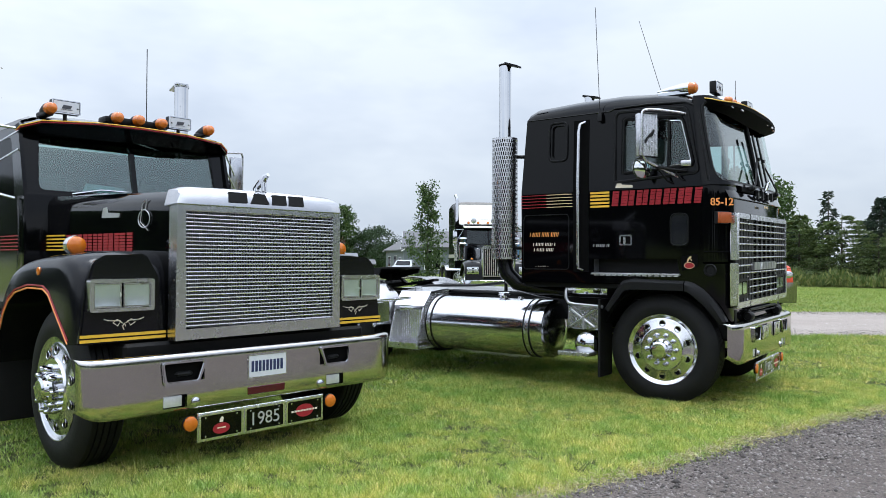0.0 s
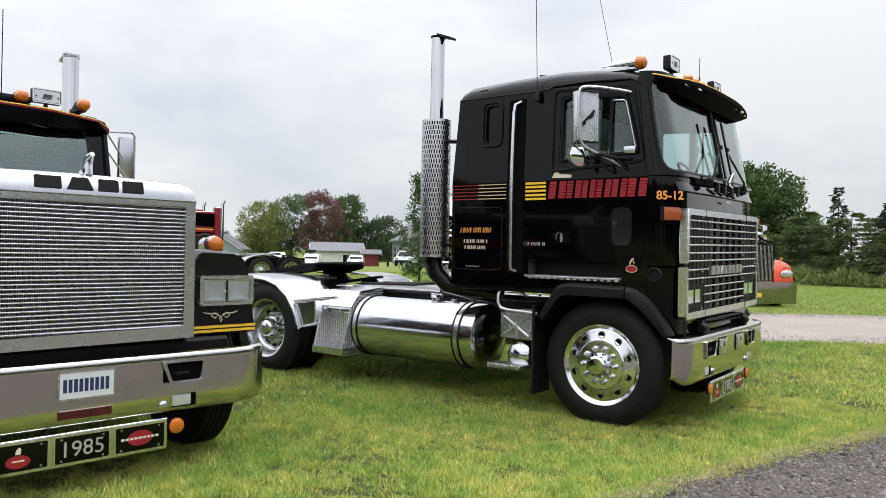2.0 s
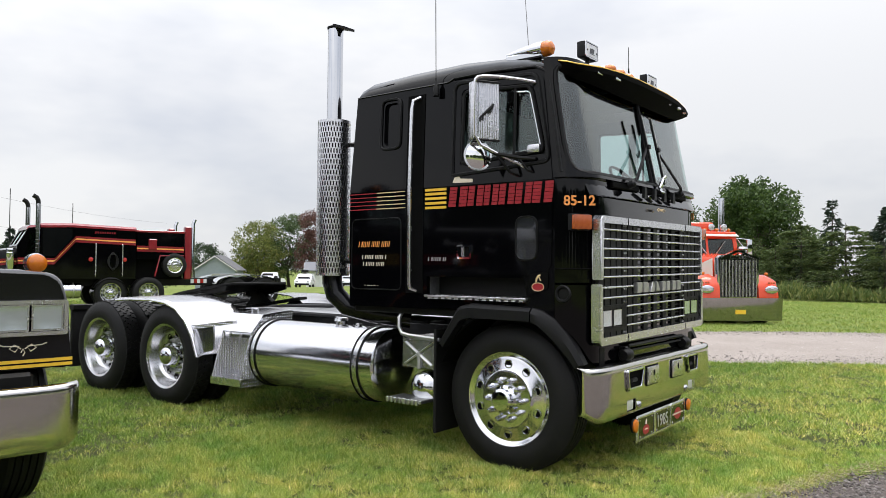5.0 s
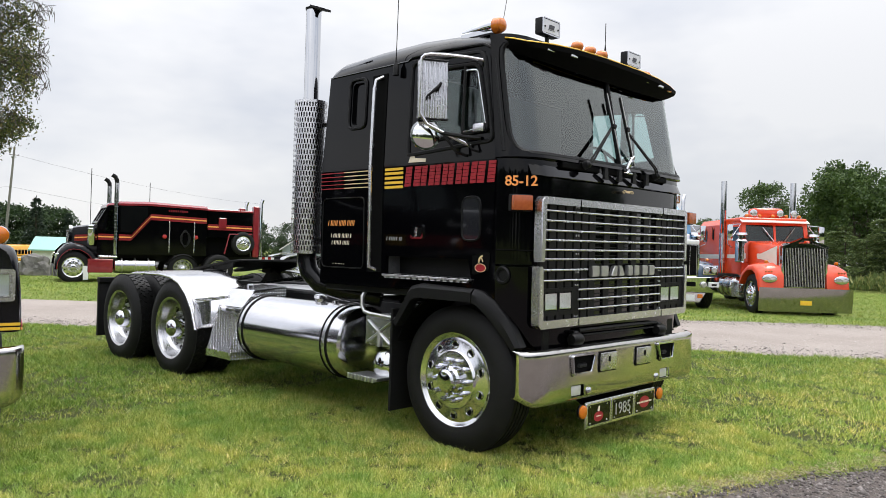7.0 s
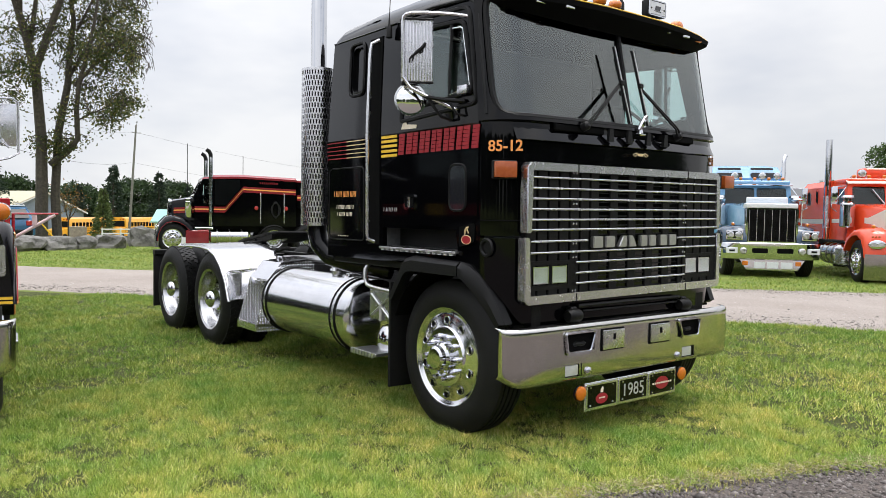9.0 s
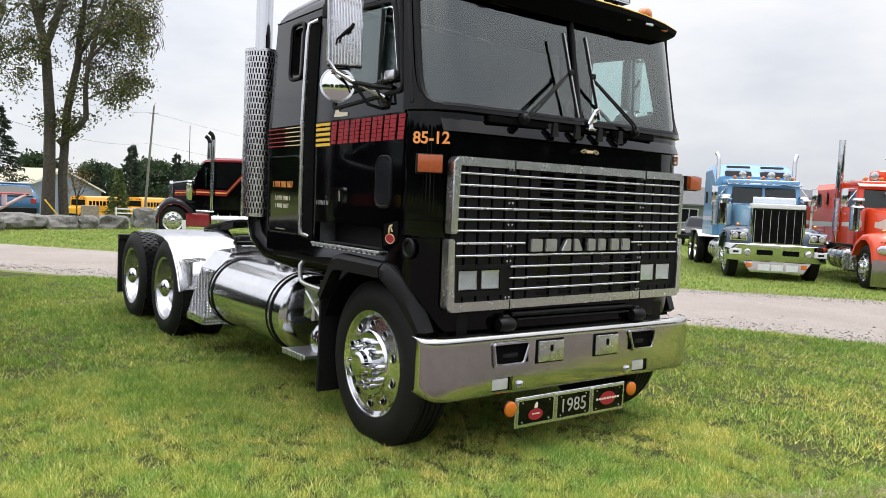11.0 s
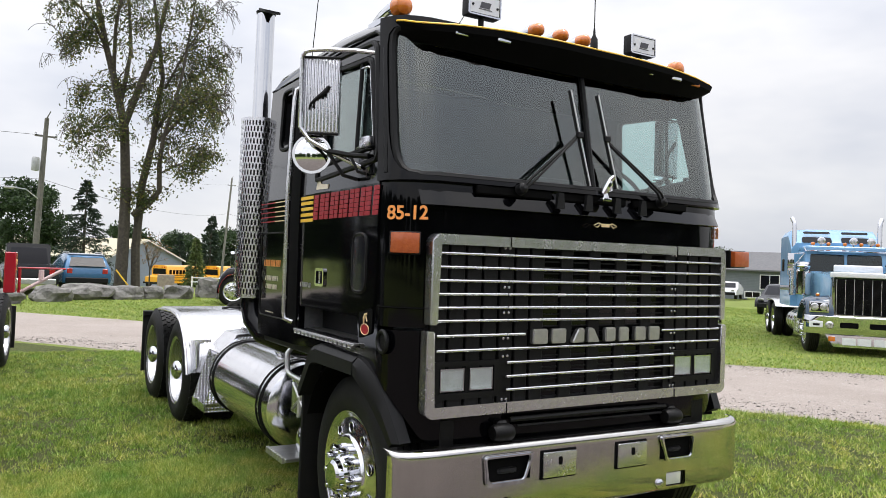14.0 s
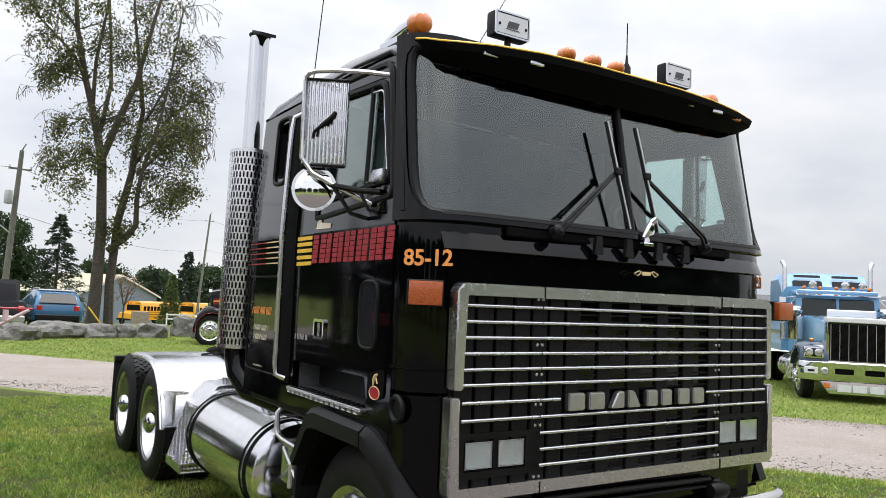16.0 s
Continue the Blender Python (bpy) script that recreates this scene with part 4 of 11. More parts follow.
# headlamps, two a side
for ys in ((-0.98, -0.825, -0.81, -0.655), (0.645, 0.80, 0.815, 0.98)):
    bm = B()
    sheet(bm, [(ys[0] - 0.03, 1.03), (ys[3] + 0.03, 1.03), (ys[3] + 0.03, 1.215), (ys[0] - 0.03, 1.215)], [[(ys[0], 1.06), (ys[3], 1.06), (ys[3], 1.19), (ys[0], 1.19)]], YZ(-0.04), (0.022, 0, 0))
    hb = part("headlamp_bezel", bm, FRAME, coe)
    # near-black backing: shade behind the lamps put into its colour
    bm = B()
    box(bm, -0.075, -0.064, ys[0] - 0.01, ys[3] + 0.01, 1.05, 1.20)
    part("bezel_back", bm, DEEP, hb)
    for a, b in ((ys[0], ys[1]), (ys[2], ys[3])):
        sealed_beam(hb, -0.020, a + 0.011, b - 0.011, 1.072, 1.178, 0.005)
        bm = B()
        sheet(bm, [(a + 0.009, 1.07), (b - 0.009, 1.07), (b - 0.009, 1.18), (a + 0.009, 1.18)], [round_poly([(a + 0.014, 1.075), (b - 0.014, 1.075), (b - 0.014, 1.175), (a + 0.014, 1.175)], 0.01)], YZ(-0.03), (0.012, 0, 0))
        part("headlamp_rim", bm, CHROME, hb)

# corner: turn signals, round plug, unit number
for s in (-1, 1):
    n_dir = Vector((0.62, -0.785 * -s if s > 0 else -0.785, 0)).normalized()
    yaw = math.degrees(math.atan2(n_dir.y, n_dir.x))
    bm = B()
    box(bm, -0.02, 0.045, -0.07, 0.07, -0.05, 0.05, 0.008, 2)
    ts = part("turn_signal", bm, AMBERDARK, coe, "amber corner turn signal")
    ts.matrix_local = pose(-0.115, 1.135 * s, 1.785, 0, 0, yaw * 0.55) if s < 0 else pose(-0.10, 1.30, 1.775)
    bm = B()
    box(bm, -0.03, 0.012, -0.076, 0.076, -0.056, 0.056, 0.004, 1)
    b2 = part("housing", bm, SATIN, ts)
    if s > 0:
        bm = B()
        box(bm, -0.06, -0.02, -0.20, -0.04, -0.05, 0.05, 0.01, 1)
        part("arm", bm, SATIN, ts)
    letters("85-12", 0.094, 0.0015, ORANGETXT, coe, pose(-0.172 + (0.05 if s < 0 else 0.004), s * (1.123 if s < 0 else 1.162), 1.93) @ pose(0, 0, 0, 90, 0, yaw + 90), "unit_number", "orange unit number", 0.022)
    bm = B()
    tube(bm, [(-0.19 + 0.05 * math.cos(a), s * (1.192), 1.30 + 0.05 * math.sin(a)) for a in span(0, 2 * math.pi, 20)[:-1]], 0.012, 6, True)
    lathe(bm, [(0, 0.04), (0.01, 0.036), (0.012, 0.0)], (-0.19, s * 1.18, 1.30), (0, s, 0), 16)
    pl = part("round_plug", bm, SATIN, coe)
    pl.matrix_local = pose(-0.02, 0.0, 0)
    bm = B()
    tube(bm, [(-0.145 + dx, s * (1.115 - dx * 0.8), z) for dx, z in ((0.0, 1.27), (-0.012, 1.22), (0.0, 1.16), (0.012, 1.10), (0.016, 1.05), (0.004, 1.02), (-0.006, 1.06), (0.004, 1.12), (0.008, 1.17))], 0.0028, 5)
    part("pinstripe", bm, CREAMTXT, coe, "fine cream pinstripe")
    # seams in the corner panels
    for z in (1.47,):
        bm = B()
        tube(bm, [front_pt(u if s < 0 else n_u - u, z) + Vector((0.004, 0.003 * s, 0)) for u in (0, 1, 2, 3, 4, 4.6)], 0.005, 5)
        part("seam", bm, DEEP, coe)

# stripes and lettering blocks on both sides
for s in (-1, 1):
    Y = 1.1905 * s
    for i, z in enumerate((1.94, 1.972, 2.004, 2.036, 2.068)):
        for a, b, m_ in ((-2.205, -1.90, REDTXT), (-1.90, -1.60, GOLDTXT)):
            bm = B()
            box(bm, a, b, min(Y, Y + 0.002 * s), max(Y, Y + 0.002 * s), z - 0.0035, z + 0.0035)
            part("stripe", bm, m_, coe)
    for z in (1.928, 1.962, 1.998, 2.033, 2.065):
        bm = B()
        box(bm, -1.40, -1.195, min(Y, Y + 0.0025 * s), max(Y, Y + 0.0025 * s), z - 0.010, z + 0.010)
        part("stripe", bm, YELTXT, coe)
    x = -1.16
    # six plain red marks, each a pair of slanted bars crossed by thin slits
    for wdt in (0.17, 0.14, 0.125, 0.135, 0.135, 0.165):
        for a, b in ((0.0, 0.42), (0.56, 0.98)):
            bm = B()
            for k in range(6):
                sl = (k - 2.5) * 0.003
                q = 1.925 + 0.15 * k / 6 + 0.001
                prism(bm, [(x + a * wdt + sl, q), (x + b * wdt - 0.006 + sl, q), (x + b * wdt - 0.003 + sl, q + 0.022), (x + a * wdt + sl, q + 0.022)], XZ(1.1985 * s), (0, 0.003 * s, 0))
            part("letter_block", bm, REDTXT, coe)
        x += wdt + 0.003
    bm = B()
    prism(bm, [(-1.13, 2.105), (-0.95, 2.10), (-0.945, 2.125), (-1.06, 2.135), (-1.075, 2.165), (-1.105, 2.16)], XZ(1.1985 * s), (0, 0.003 * s, 0))
    part("script_mark", bm, CREAMTXT, coe, "cream script mark")
    for x0, x1, z, h, m_ in ((-2.10, -1.77, 1.632, 0.045, ORANGETXT), (-2.06, -1.80, 1.535, 0.032, CREAMTXT), (-2.05, -1.82, 1.478, 0.032, CREAMTXT), (-2.03, -1.87, 1.315, 0.008, CREAMTXT), (-1.37, -1.21, 1.52, 0.028, SILVERTXT)):
        k, x = 0, x0
        while x < x1:
            w = (0.007, 0.011, 0.006, 0.009)[k % 4]
            bm = B()
            prism(bm, [(x, z), (x + w, z), (x + w + h * 0.2, z + h), (x + h * 0.2, z + h)], XZ(Y), (0, 0.002 * s, 0))
            part("letter_bar", bm, m_, coe)
            x += w + (0.011 if k % 5 else 0.024)
            k += 1
    # dark plaque with a small figure mark
    bm = B()
    prism(bm, round_poly([(-0.475, 1.29), (-0.325, 1.33), (-0.32, 1.45), (-0.475, 1.45)], 0.02), XZ(1.193 * s), (0, 0.004 * s, 0))
    plq = part("plaque", bm, DEEP, coe, "black plaque with a gold and red mark")
    bm = B()
    prism(bm, round_poly([(-0.445, 1.318), (-0.355, 1.318), (-0.355, 1.368), (-0.445, 1.368)], 0.024), XZ(1.197 * s), (0, 0.002 * s, 0))
    part("mark_oval", bm, REDTXT, plq, "small red oval")
    bm = B()
    tube(bm, [(-0.40 + 0.047 * math.cos(a), 1.200 * s, 1.343 + 0.028 * math.sin(a)) for a in span(0, 2 * math.pi, 24)[:-1]], 0.0025, 5, True)
    tube(bm, [(-0.415, 1.199 * s, 1.375), (-0.41, 1.199 * s, 1.40), (-0.395, 1.199 * s, 1.42), (-0.38, 1.199 * s, 1.425)], [0.004, 0.008, 0.008, 0.005], 6)
    tube(bm, [(-0.39, 1.199 * s, 1.41), (-0.378, 1.199 * s, 1.385)], 0.004, 5)
    part("mark", bm, GOLDTXT, plq)

# bumper: chrome, curved ends, cut for tow eyes, pads and fog lamps
END = [0.98, 1.03, 1.08, 1.12, 1.15, 1.175, 1.195, 1.21, 1.219, 1.2235, 1.225]
BY = [-y for y in reversed(END)] + [-0.74, -0.58, -0.46, -0.40, -0.16, 0.12, 0.36, 0.47, 0.53, 0.69, 0.73] + END
ROLL = {0.425: 0.035, 0.428: 0.02, 0.436: 0.007, 0.782: 0.004, 0.790: 0.012, 0.796: 0.025, 0.798: 0.045}
BZ = [0.425, 0.428, 0.436, 0.455, 0.535, 0.615, 0.74, 0.77, 0.782, 0.790, 0.796, 0.798]


def bump_x(y):
    t = min(max(abs(y) - 0.95, 0) / 0.275, 1.0)
    return 0.055 - 0.105 * (1 - (1 - t ** 2.4) ** (1 / 2.4))


def bump_pt(y, z):
    q = min(max(abs(y) - 1.09, 0) / 0.135, 1.0)
    return Vector((bump_x(y) - ROLL.get(z, 0.0), y, z + (0.062 * q * q if z < 0.5 else 0)))


def bump_hole(y, z):
    if 0.615 < z < 0.74 and (-0.74 < y < -0.46 or 0.47 < y < 0.73):
        return True
    return 0.455 < z < 0.535 and (-0.74 < y < -0.58 or 0.53 < y < 0.69)


def chrome_bumper(parent, pads=True):
    bm = B()
    grid(bm, BY, BZ, bump_pt, skip=bump_hole, thick=0.006)
    bp = part("bumper", bm, WORNCHROME, parent, "wide worn chrome bumper", 60)
    for y0, y1, s in ((-0.74, -0.46, 1), (0.47, 0.73, -1)):
        a, b = (y0, y1) if s > 0 else (y1, y0)
        bm = B()
        op = round_poly([(a + s * 0.02, 0.622), (b - s * 0.055, 0.622), (b - s * 0.015, 0.735), (a + s * 0.0, 0.735)], 0.015)
        outl = round_poly([(a + s * 0.0, 0.595), (b - s * 0.045, 0.595), (b + s * 0.018, 0.752), (a - s * 0.018, 0.752)], 0.03)
        sheet(bm, outl, [op], YZ(0.055), (0.02, 0, 0))
        bmesh.ops.bevel(bm, geom=[e for e in bm.edges if abs(e.calc_face_angle(0)) > 0.8], offset=0.006, segments=2, affect="EDGES")
        part("tow_surround", bm, CHROME, bp)
        # near-black box stands for the shade behind the tow opening
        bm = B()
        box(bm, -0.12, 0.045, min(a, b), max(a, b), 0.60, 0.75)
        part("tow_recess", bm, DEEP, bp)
        bm = B()
        tube(bm, [(0.0, y0 + 0.05, 0.66), (0.045, y0 + 0.10, 0.665), (0.045, y1 - 0.1, 0.665), (0.0, y1 - 0.05, 0.66)], 0.016, 8)
        part("tow_hook", bm, FRAME, bp)
    for y0, y1 in ((-0.74, -0.58), (0.53, 0.69)):
        bm = B()
        box(bm, 0.0, 0.05, y0 + 0.005, y1 - 0.03, 0.46, 0.53, 0.008, 2)
        part("fog_lamp", bm, REFLECTOR, bp, "rectangular fog lamp")
        bm = B()
        box(bm, -0.05, 0.03, y0, y1, 0.45, 0.54)
        part("lamp_recess", bm, DEEP, bp)
    for y in (-0.52, 0.475):
        bm = B()
        lathe(bm, [(0, 0.03), (0.012, 0.03), (0.02, 0.018), (0.021, 0.0)], (0.05, y, 0.475), (1, 0, 0), 18)
        part("bumper_bolt", bm, CHROME, bp)
    if pads:
        for y0, y1 in ((-0.40, -0.16), (0.12, 0.36)):
            bm = B()
            box(bm, 0.05, 0.075, y0 + 0.012, y1 - 0.012, 0.605, 0.735, 0.006, 2)
            part("bumper_pad", bm, STAINLESS, bp)
            bm = B()
            box(bm, 0.05, 0.060, y0, y1, 0.595, 0.745, 0.003, 1)
            part("pad_gap", bm, DEEP, bp)
            bm = B()
            yc = (y0 + y1) / 2
            prism(bm, round_poly([(yc - 0.012, 0.668), (yc + 0.012, 0.668), (yc + 0.012, 0.71), (yc - 0.012, 0.71)], 0.01), YZ(0.074), (0.003, 0, 0))
            part("keyhole", bm, DEEP, bp)
    return bp


def plate_rack(parent, x, yc=-0.025, z0=0.2):
    """Three show plates in a frame under the bumper, a round amber reflector at each end."""
    bm = B()
    box(bm, x - 0.012, x - 0.004, yc - 0.505, yc + 0.505, z0, z0 + 0.19, 0.003, 1)
    rk = part("plate_frame", bm, STAINLESS, parent, "bright frame with three black show plates")
    for k in range(3):
        y0 = yc - 0.495 + k * 0.335
        bm = B()
        sheet(bm, round_poly([(y0, z0 + 0.01), (y0 + 0.32, z0 + 0.01), (y0 + 0.32, z0 + 0.18), (y0, z0 + 0.18)], 0.01), [round_poly([(y0 + 0.012, z0 + 0.022), (y0 + 0.308, z0 + 0.022), (y0 + 0.308, z0 + 0.168), (y0 + 0.012, z0 + 0.168)], 0.01)], YZ(x - 0.004), (0.007, 0, 0))
        part("plate_rim", bm, STAINLESS, rk)
        bm = B()
        box(bm, x - 0.004, x - 0.001, y0 + 0.005, y0 + 0.315, z0 + 0.015, z0 + 0.175)
        part("show_plate", bm, BLACK, rk)
        for a in (0.045, 0.275):
            for b in (0.035, 0.155):
                bm = B()
                lathe(bm, [(0, 0.007), (0.004, 0.006), (0.005, 0)], (x - 0.001, y0 + a, z0 + b), (1, 0, 0), 8)
                part("plate_screw", bm, STAINLESS, rk)
        yc_, zc_ = y0 + 0.16, z0 + 0.095
        if k == 1:
            letters("1985", 0.125, 0.001, SILVERTXT, rk, pose(x + 0.001, yc_, zc_ - 0.004, 90, 0, 90), "year_lettering", "silver year numerals")
        else:
            bm = B()
            prism(bm, [(yc_ + 0.062 * math.cos(a) * (1.25 if k else 1), zc_ - (0.0 if k else 0.022) + (0.046 if k else 0.036) * math.sin(a)) for a in span(0, 2 * math.pi, 24)[:-1]], YZ(x - 0.001), (0.0015, 0, 0))
            part("emblem_mark", bm, REDTXT, rk)
            bm = B()
            if k:
                for q in range(9):
                    box(bm, x + 0.0005, x + 0.002, yc_ - 0.115 + q * 0.026, yc_ - 0.115 + q * 0.026 + 0.019, zc_ - 0.006, zc_ + 0.007)
            else:
                prism(bm, [(yc_ - 0.014, zc_ + 0.018), (yc_ + 0.012, zc_ + 0.018), (yc_ + 0.016, zc_ + 0.045), (yc_ + 0.006, zc_ + 0.056), (yc_ - 0.01, zc_ + 0.04)], YZ(x - 0.001), (0.002, 0, 0))
                box(bm, x + 0.0005, x + 0.002, yc_ - 0.03, yc_ + 0.032, zc_ - 0.022, zc_ - 0.014)
            part("mark_bar", bm, CREAMTXT, rk)
    for y in (yc - 0.56, yc + 0.56):
        bm = B()
        lathe(bm, [(0, 0.05), (0.012, 0.052), (0.018, 0.048)], (x - 0.01, y, z0 + 0.135), (1, 0, 0), 24)
        rf = part("reflector_body", bm, FRAME, rk)
        bm = B()
        lathe(bm, [(0, 0.048), (0.012, 0.046), (0.018, 0.035), (0.02, 0)], (x + 0.006, y, z0 + 0.135), (1, 0, 0), 24, False)
        part("amber_reflector", bm, AMBER, rf)
    return rk


chrome_bumper(coe)
plate_rack(coe, 0.045)
# under-cab hinges and shadowed structure behind the bumper
bm = B()
box(bm, -0.35, -0.06, -0.95, 0.98, 0.62, 0.93, 0.02, 1)
part("front_crossmember", bm, FRAME, coe)
bm = B()
tube(bm, [(-0.02, -0.55, 0.90), (-0.015, 0.0, 0.905), (-0.02, 0.58, 0.90)], 0.014, 8)
tube(bm, [(-0.02, -0.50, 0.865), (-0.02, 0.55, 0.865)], 0.008, 6)
part("tilt_bar", bm, FRAME, coe)
for y in (-0.6, 0.63):
    bm = B()
    lathe(bm, [(-0.06, 0.035), (-0.04, 0.045), (0.04, 0.045), (0.06, 0.035)], (-0.01, y, 0.84), (0, 1, 0), 16)
    box(bm, -0.06, 0.0, y - 0.03, y + 0.03, 0.76, 0.90, 0.01, 1)
    part("hinge", bm, FRAME, coe)

# interior seen through the glass
bm = B()
loft(bm, [[(-0.42, y, 1.95), (-0.30, y, 2.04), (-0.13, y, 2.075), (-0.13, y, 1.7), (-0.42, y, 1.7)] for y in (-1.0, -0.3, 0.1, 1.0)])
part("dashboard", bm, SEATCLOTH, coe)
for y in (-0.62, 0.62):
    bm = B()
    box(bm, -1.15, -0.65, y - 0.27, y + 0.27, 1.62, 1.78, 0.05, 2)
    seat = part("seat", bm, SEATCLOTH, coe)
    bm = B()
    box(bm, -1.24, -1.10, y - 0.26, y + 0.26, 1.75, 2.33, 0.05, 2)
    part("backrest", bm, SEATCLOTH, seat)
bm = B()
box(bm, -1.42, -1.38, -1.15, 1.15, 1.2, 2.86)
part("bunk_curtain", bm, SEATCLOTH, coe)
bm = B()
c, tilt = Vector((-0.50, 0.60, 2.19)), radians(38)
pts = [c + Vector((0.23 * math.cos(a) * math.sin(tilt) * -1, 0.23 * math.sin(a), 0.23 * math.cos(a) * math.cos(tilt))) for a in span(0, 2 * math.pi, 32)[:-1]]
tube(bm, pts, 0.014, 8, True)
for a in (0.5, 2.6, 4.7):
    tube(bm, [c, c + Vector((0.23 * math.cos(a) * math.sin(tilt) * -1, 0.23 * math.sin(a), 0.23 * math.cos(a) * math.cos(tilt)))], 0.011, 6)
tube(bm, [c, c + Vector((0.25, 0, -0.25))], 0.03, 8)
part("steering_wheel", bm, GASKET, coe, "black steering wheel")

# mirrors on the door
for s in (-1, 1):
    bm = B()
    tube(bm, [(-0.42, 1.155 * s, 2.77), (-0.50, 1.25 * s, 2.785), (-0.62, 1.36 * s, 2.80), (-0.70, 1.42 * s, 2.805), (-0.735, 1.442 * s, 2.80), (-0.752, 1.45 * s, 2.785), (-0.757, 1.452 * s, 2.76), (-0.76, 1.45 * s, 2.40), (-0.74, 1.40 * s, 2.33), (-0.62, 1.30 * s, 2.25), (-0.50, 1.20 * s, 2.18)], 0.012, 8)
    arm = part("mirror_arm", bm, STAINLESS, coe, "bent tube mirror arm")
    bm = B()
    box(bm, -0.05, 0.02, -0.105, 0.105, -0.205, 0.205, 0.012, 2)
    mr = part("mirror_head", bm, STAINLESS, arm, "ribbed bright mirror back")
    mr.matrix_local = pose(-0.745, 1.345 * s, 2.575, 0, 0, -14 * -s if s > 0 else -30)
    for k in range(11):
        bm = B()
        y = -0.093 + k * 0.0186
        box(bm, 0.018, 0.027, y - 0.006, y + 0.006, -0.198, 0.198, 0.003, 1)
        part("flute", bm, STAINLESS, mr)
    bm = B()
    tube(bm, [(0.03, -0.05, -0.05), (0.034, -0.005, -0.01), (0.034, 0.035, 0.025), (0.034, 0.05, 0.05)], [0.006, 0.011, 0.013, 0.009], 7)
    for y, z in ((-0.05, -0.05), (-0.03, -0.04), (0.02, 0.01), (0.035, 0.02)):
        tube(bm, [(0.032, y, z), (0.032, y - 0.004, z - 0.03)], 0.005, 5)
    part("mirror_ornament", bm, FRAME, mr)
    bm = B()
    box(bm, 0.02, 0.03, -0.105, 0.105, -0.212, -0.2, 0.003, 1)
    part("mirror_cap", bm, FRAME, mr)
    bm = B()
    box(bm, 0.02, 0.03, -0.105, 0.105, 0.2, 0.212, 0.003, 1)
    part("mirror_cap", bm, FRAME, mr)
    bm = B()
    lathe(bm, [(-0.03, 0.0), (-0.025, 0.06), (0.0, 0.10), (0.008, 0.108), (0.014, 0.108)], (0, 0, 0), (1, 0, 0), 28)
    cm = part("convex_mirror_body", bm, CHROME, arm)
    cm.matrix_local = pose(-0.80, 1.36 * s, 2.265, 0, 0, 150 * s if s > 0 else -152 + 120)
    bm = B()
    lathe(bm, [(0.010, 0.102), (0.022, 0.075), (0.030, 0.04), (0.033, 0.0)], (0, 0, 0), (1, 0, 0), 28, False)
    part("convex_mirror", bm, MIRROR, cm, "round convex mirror")
    bm = B()
    tube(bm, [(-0.74, 1.37 * s, 2.32), (-0.66, 1.33 * s, 2.27), (-0.52, 1.26 * s, 2.24), (-0.42, 1.20 * s, 2.23)], 0.014, 8)
    tube(bm, [(-0.66, 1.33 * s, 2.27), (-0.58, 1.27 * s, 2.14), (-0.55, 1.2 * s, 2.12)], 0.010, 6)
    tube(bm, [(-0.52, 1.26 * s, 2.24), (-0.46, 1.24 * s, 2.15), (-0.44, 1.2 * s, 2.14)], 0.008, 6)
    part("mirror_bracket", bm, FRAME, arm)
    bm = B()
    box(bm, -0.47, -0.37, 1.215 * s - 0.02, 1.215 * s + 0.03, 2.27, 2.33, 0.012, 2)
    part("spot_mirror", bm, STAINLESS, arm)

# chassis
for s in (-1, 1):
    bm = B()
    box(bm, -7.05, -0.3, 0.40 * s - 0.04, 0.40 * s + 0.04, 0.70, 0.95, 0.006, 1)
    part("frame_rail", bm, FRAME, coe)
for x in (-7.0, -6.2, -5.4, -4.4, -3.4, -2.4, -1.2):
    bm = B()
    box(bm, x - 0.05, x + 0.05, -0.38, 0.38, 0.74, 0.92, 0.004, 1)
    part("crossmember", bm, FRAME, coe)
bm = B()
box(bm, -1.6, -0.35, -0.38, 0.38, 0.55, 1.1, 0.08, 2)
box(bm, -1.05, -0.5, -0.75, -0.4, 0.55, 0.75, 0.05, 2)
part("engine", bm, FRAME, coe)
bm = B()
tube(bm, [(-0.685, -0.95, 0.47), (-0.685, -0.5, 0.40), (-0.685, 0.5, 0.40), (-0.685, 0.95, 0.47)], 0.06, 10)
part("front_axle", bm, FRAME, coe)
for x in (-4.85, -6.17):
    bm = B()
    tube(bm, [(x, -0.9, 0.5), (x, -0.3, 0.5), (x, 0.3, 0.5), (x, 0.9, 0.5)], [0.09, 0.1, 0.1, 0.09], 12)
    lathe(bm, [(-0.22, 0.1), (-0.1, 0.22), (0.1, 0.22), (0.22, 0.1)], (x, 0, 0.5), (0, 1, 0), 16)
    part("rear_axle", bm, FRAME, coe)
# fifth wheel tipped back on its brackets, slider rails, ramps, deck plate
bm = B()
prism(bm, round_poly([(-5.62, -0.47), (-4.98, -0.47), (-4.78, -0.40), (-4.78, 0.40), (-4.98, 0.47), (-5.62, 0.47), (-5.98, 0.40), (-6.02, 0.24), (-5.45, 0.055), (-5.38, 0.0), (-5.45, -0.055), (-6.02, -0.24), (-5.98, -0.40)], 0.035, 3), XY(1.165), (0, 0, 0.028))
bmesh.ops.bevel(bm, geom=list(bm.edges), offset=0.005, segments=1, affect="EDGES")
fw = part("fifth_wheel", bm, FRAME, coe, "greasy black fifth wheel plate tipped back")
fw.matrix_local = pose(-5.3, 0, 1.18, 0, -8, 0) @ pose(5.3, 0, -1.18)
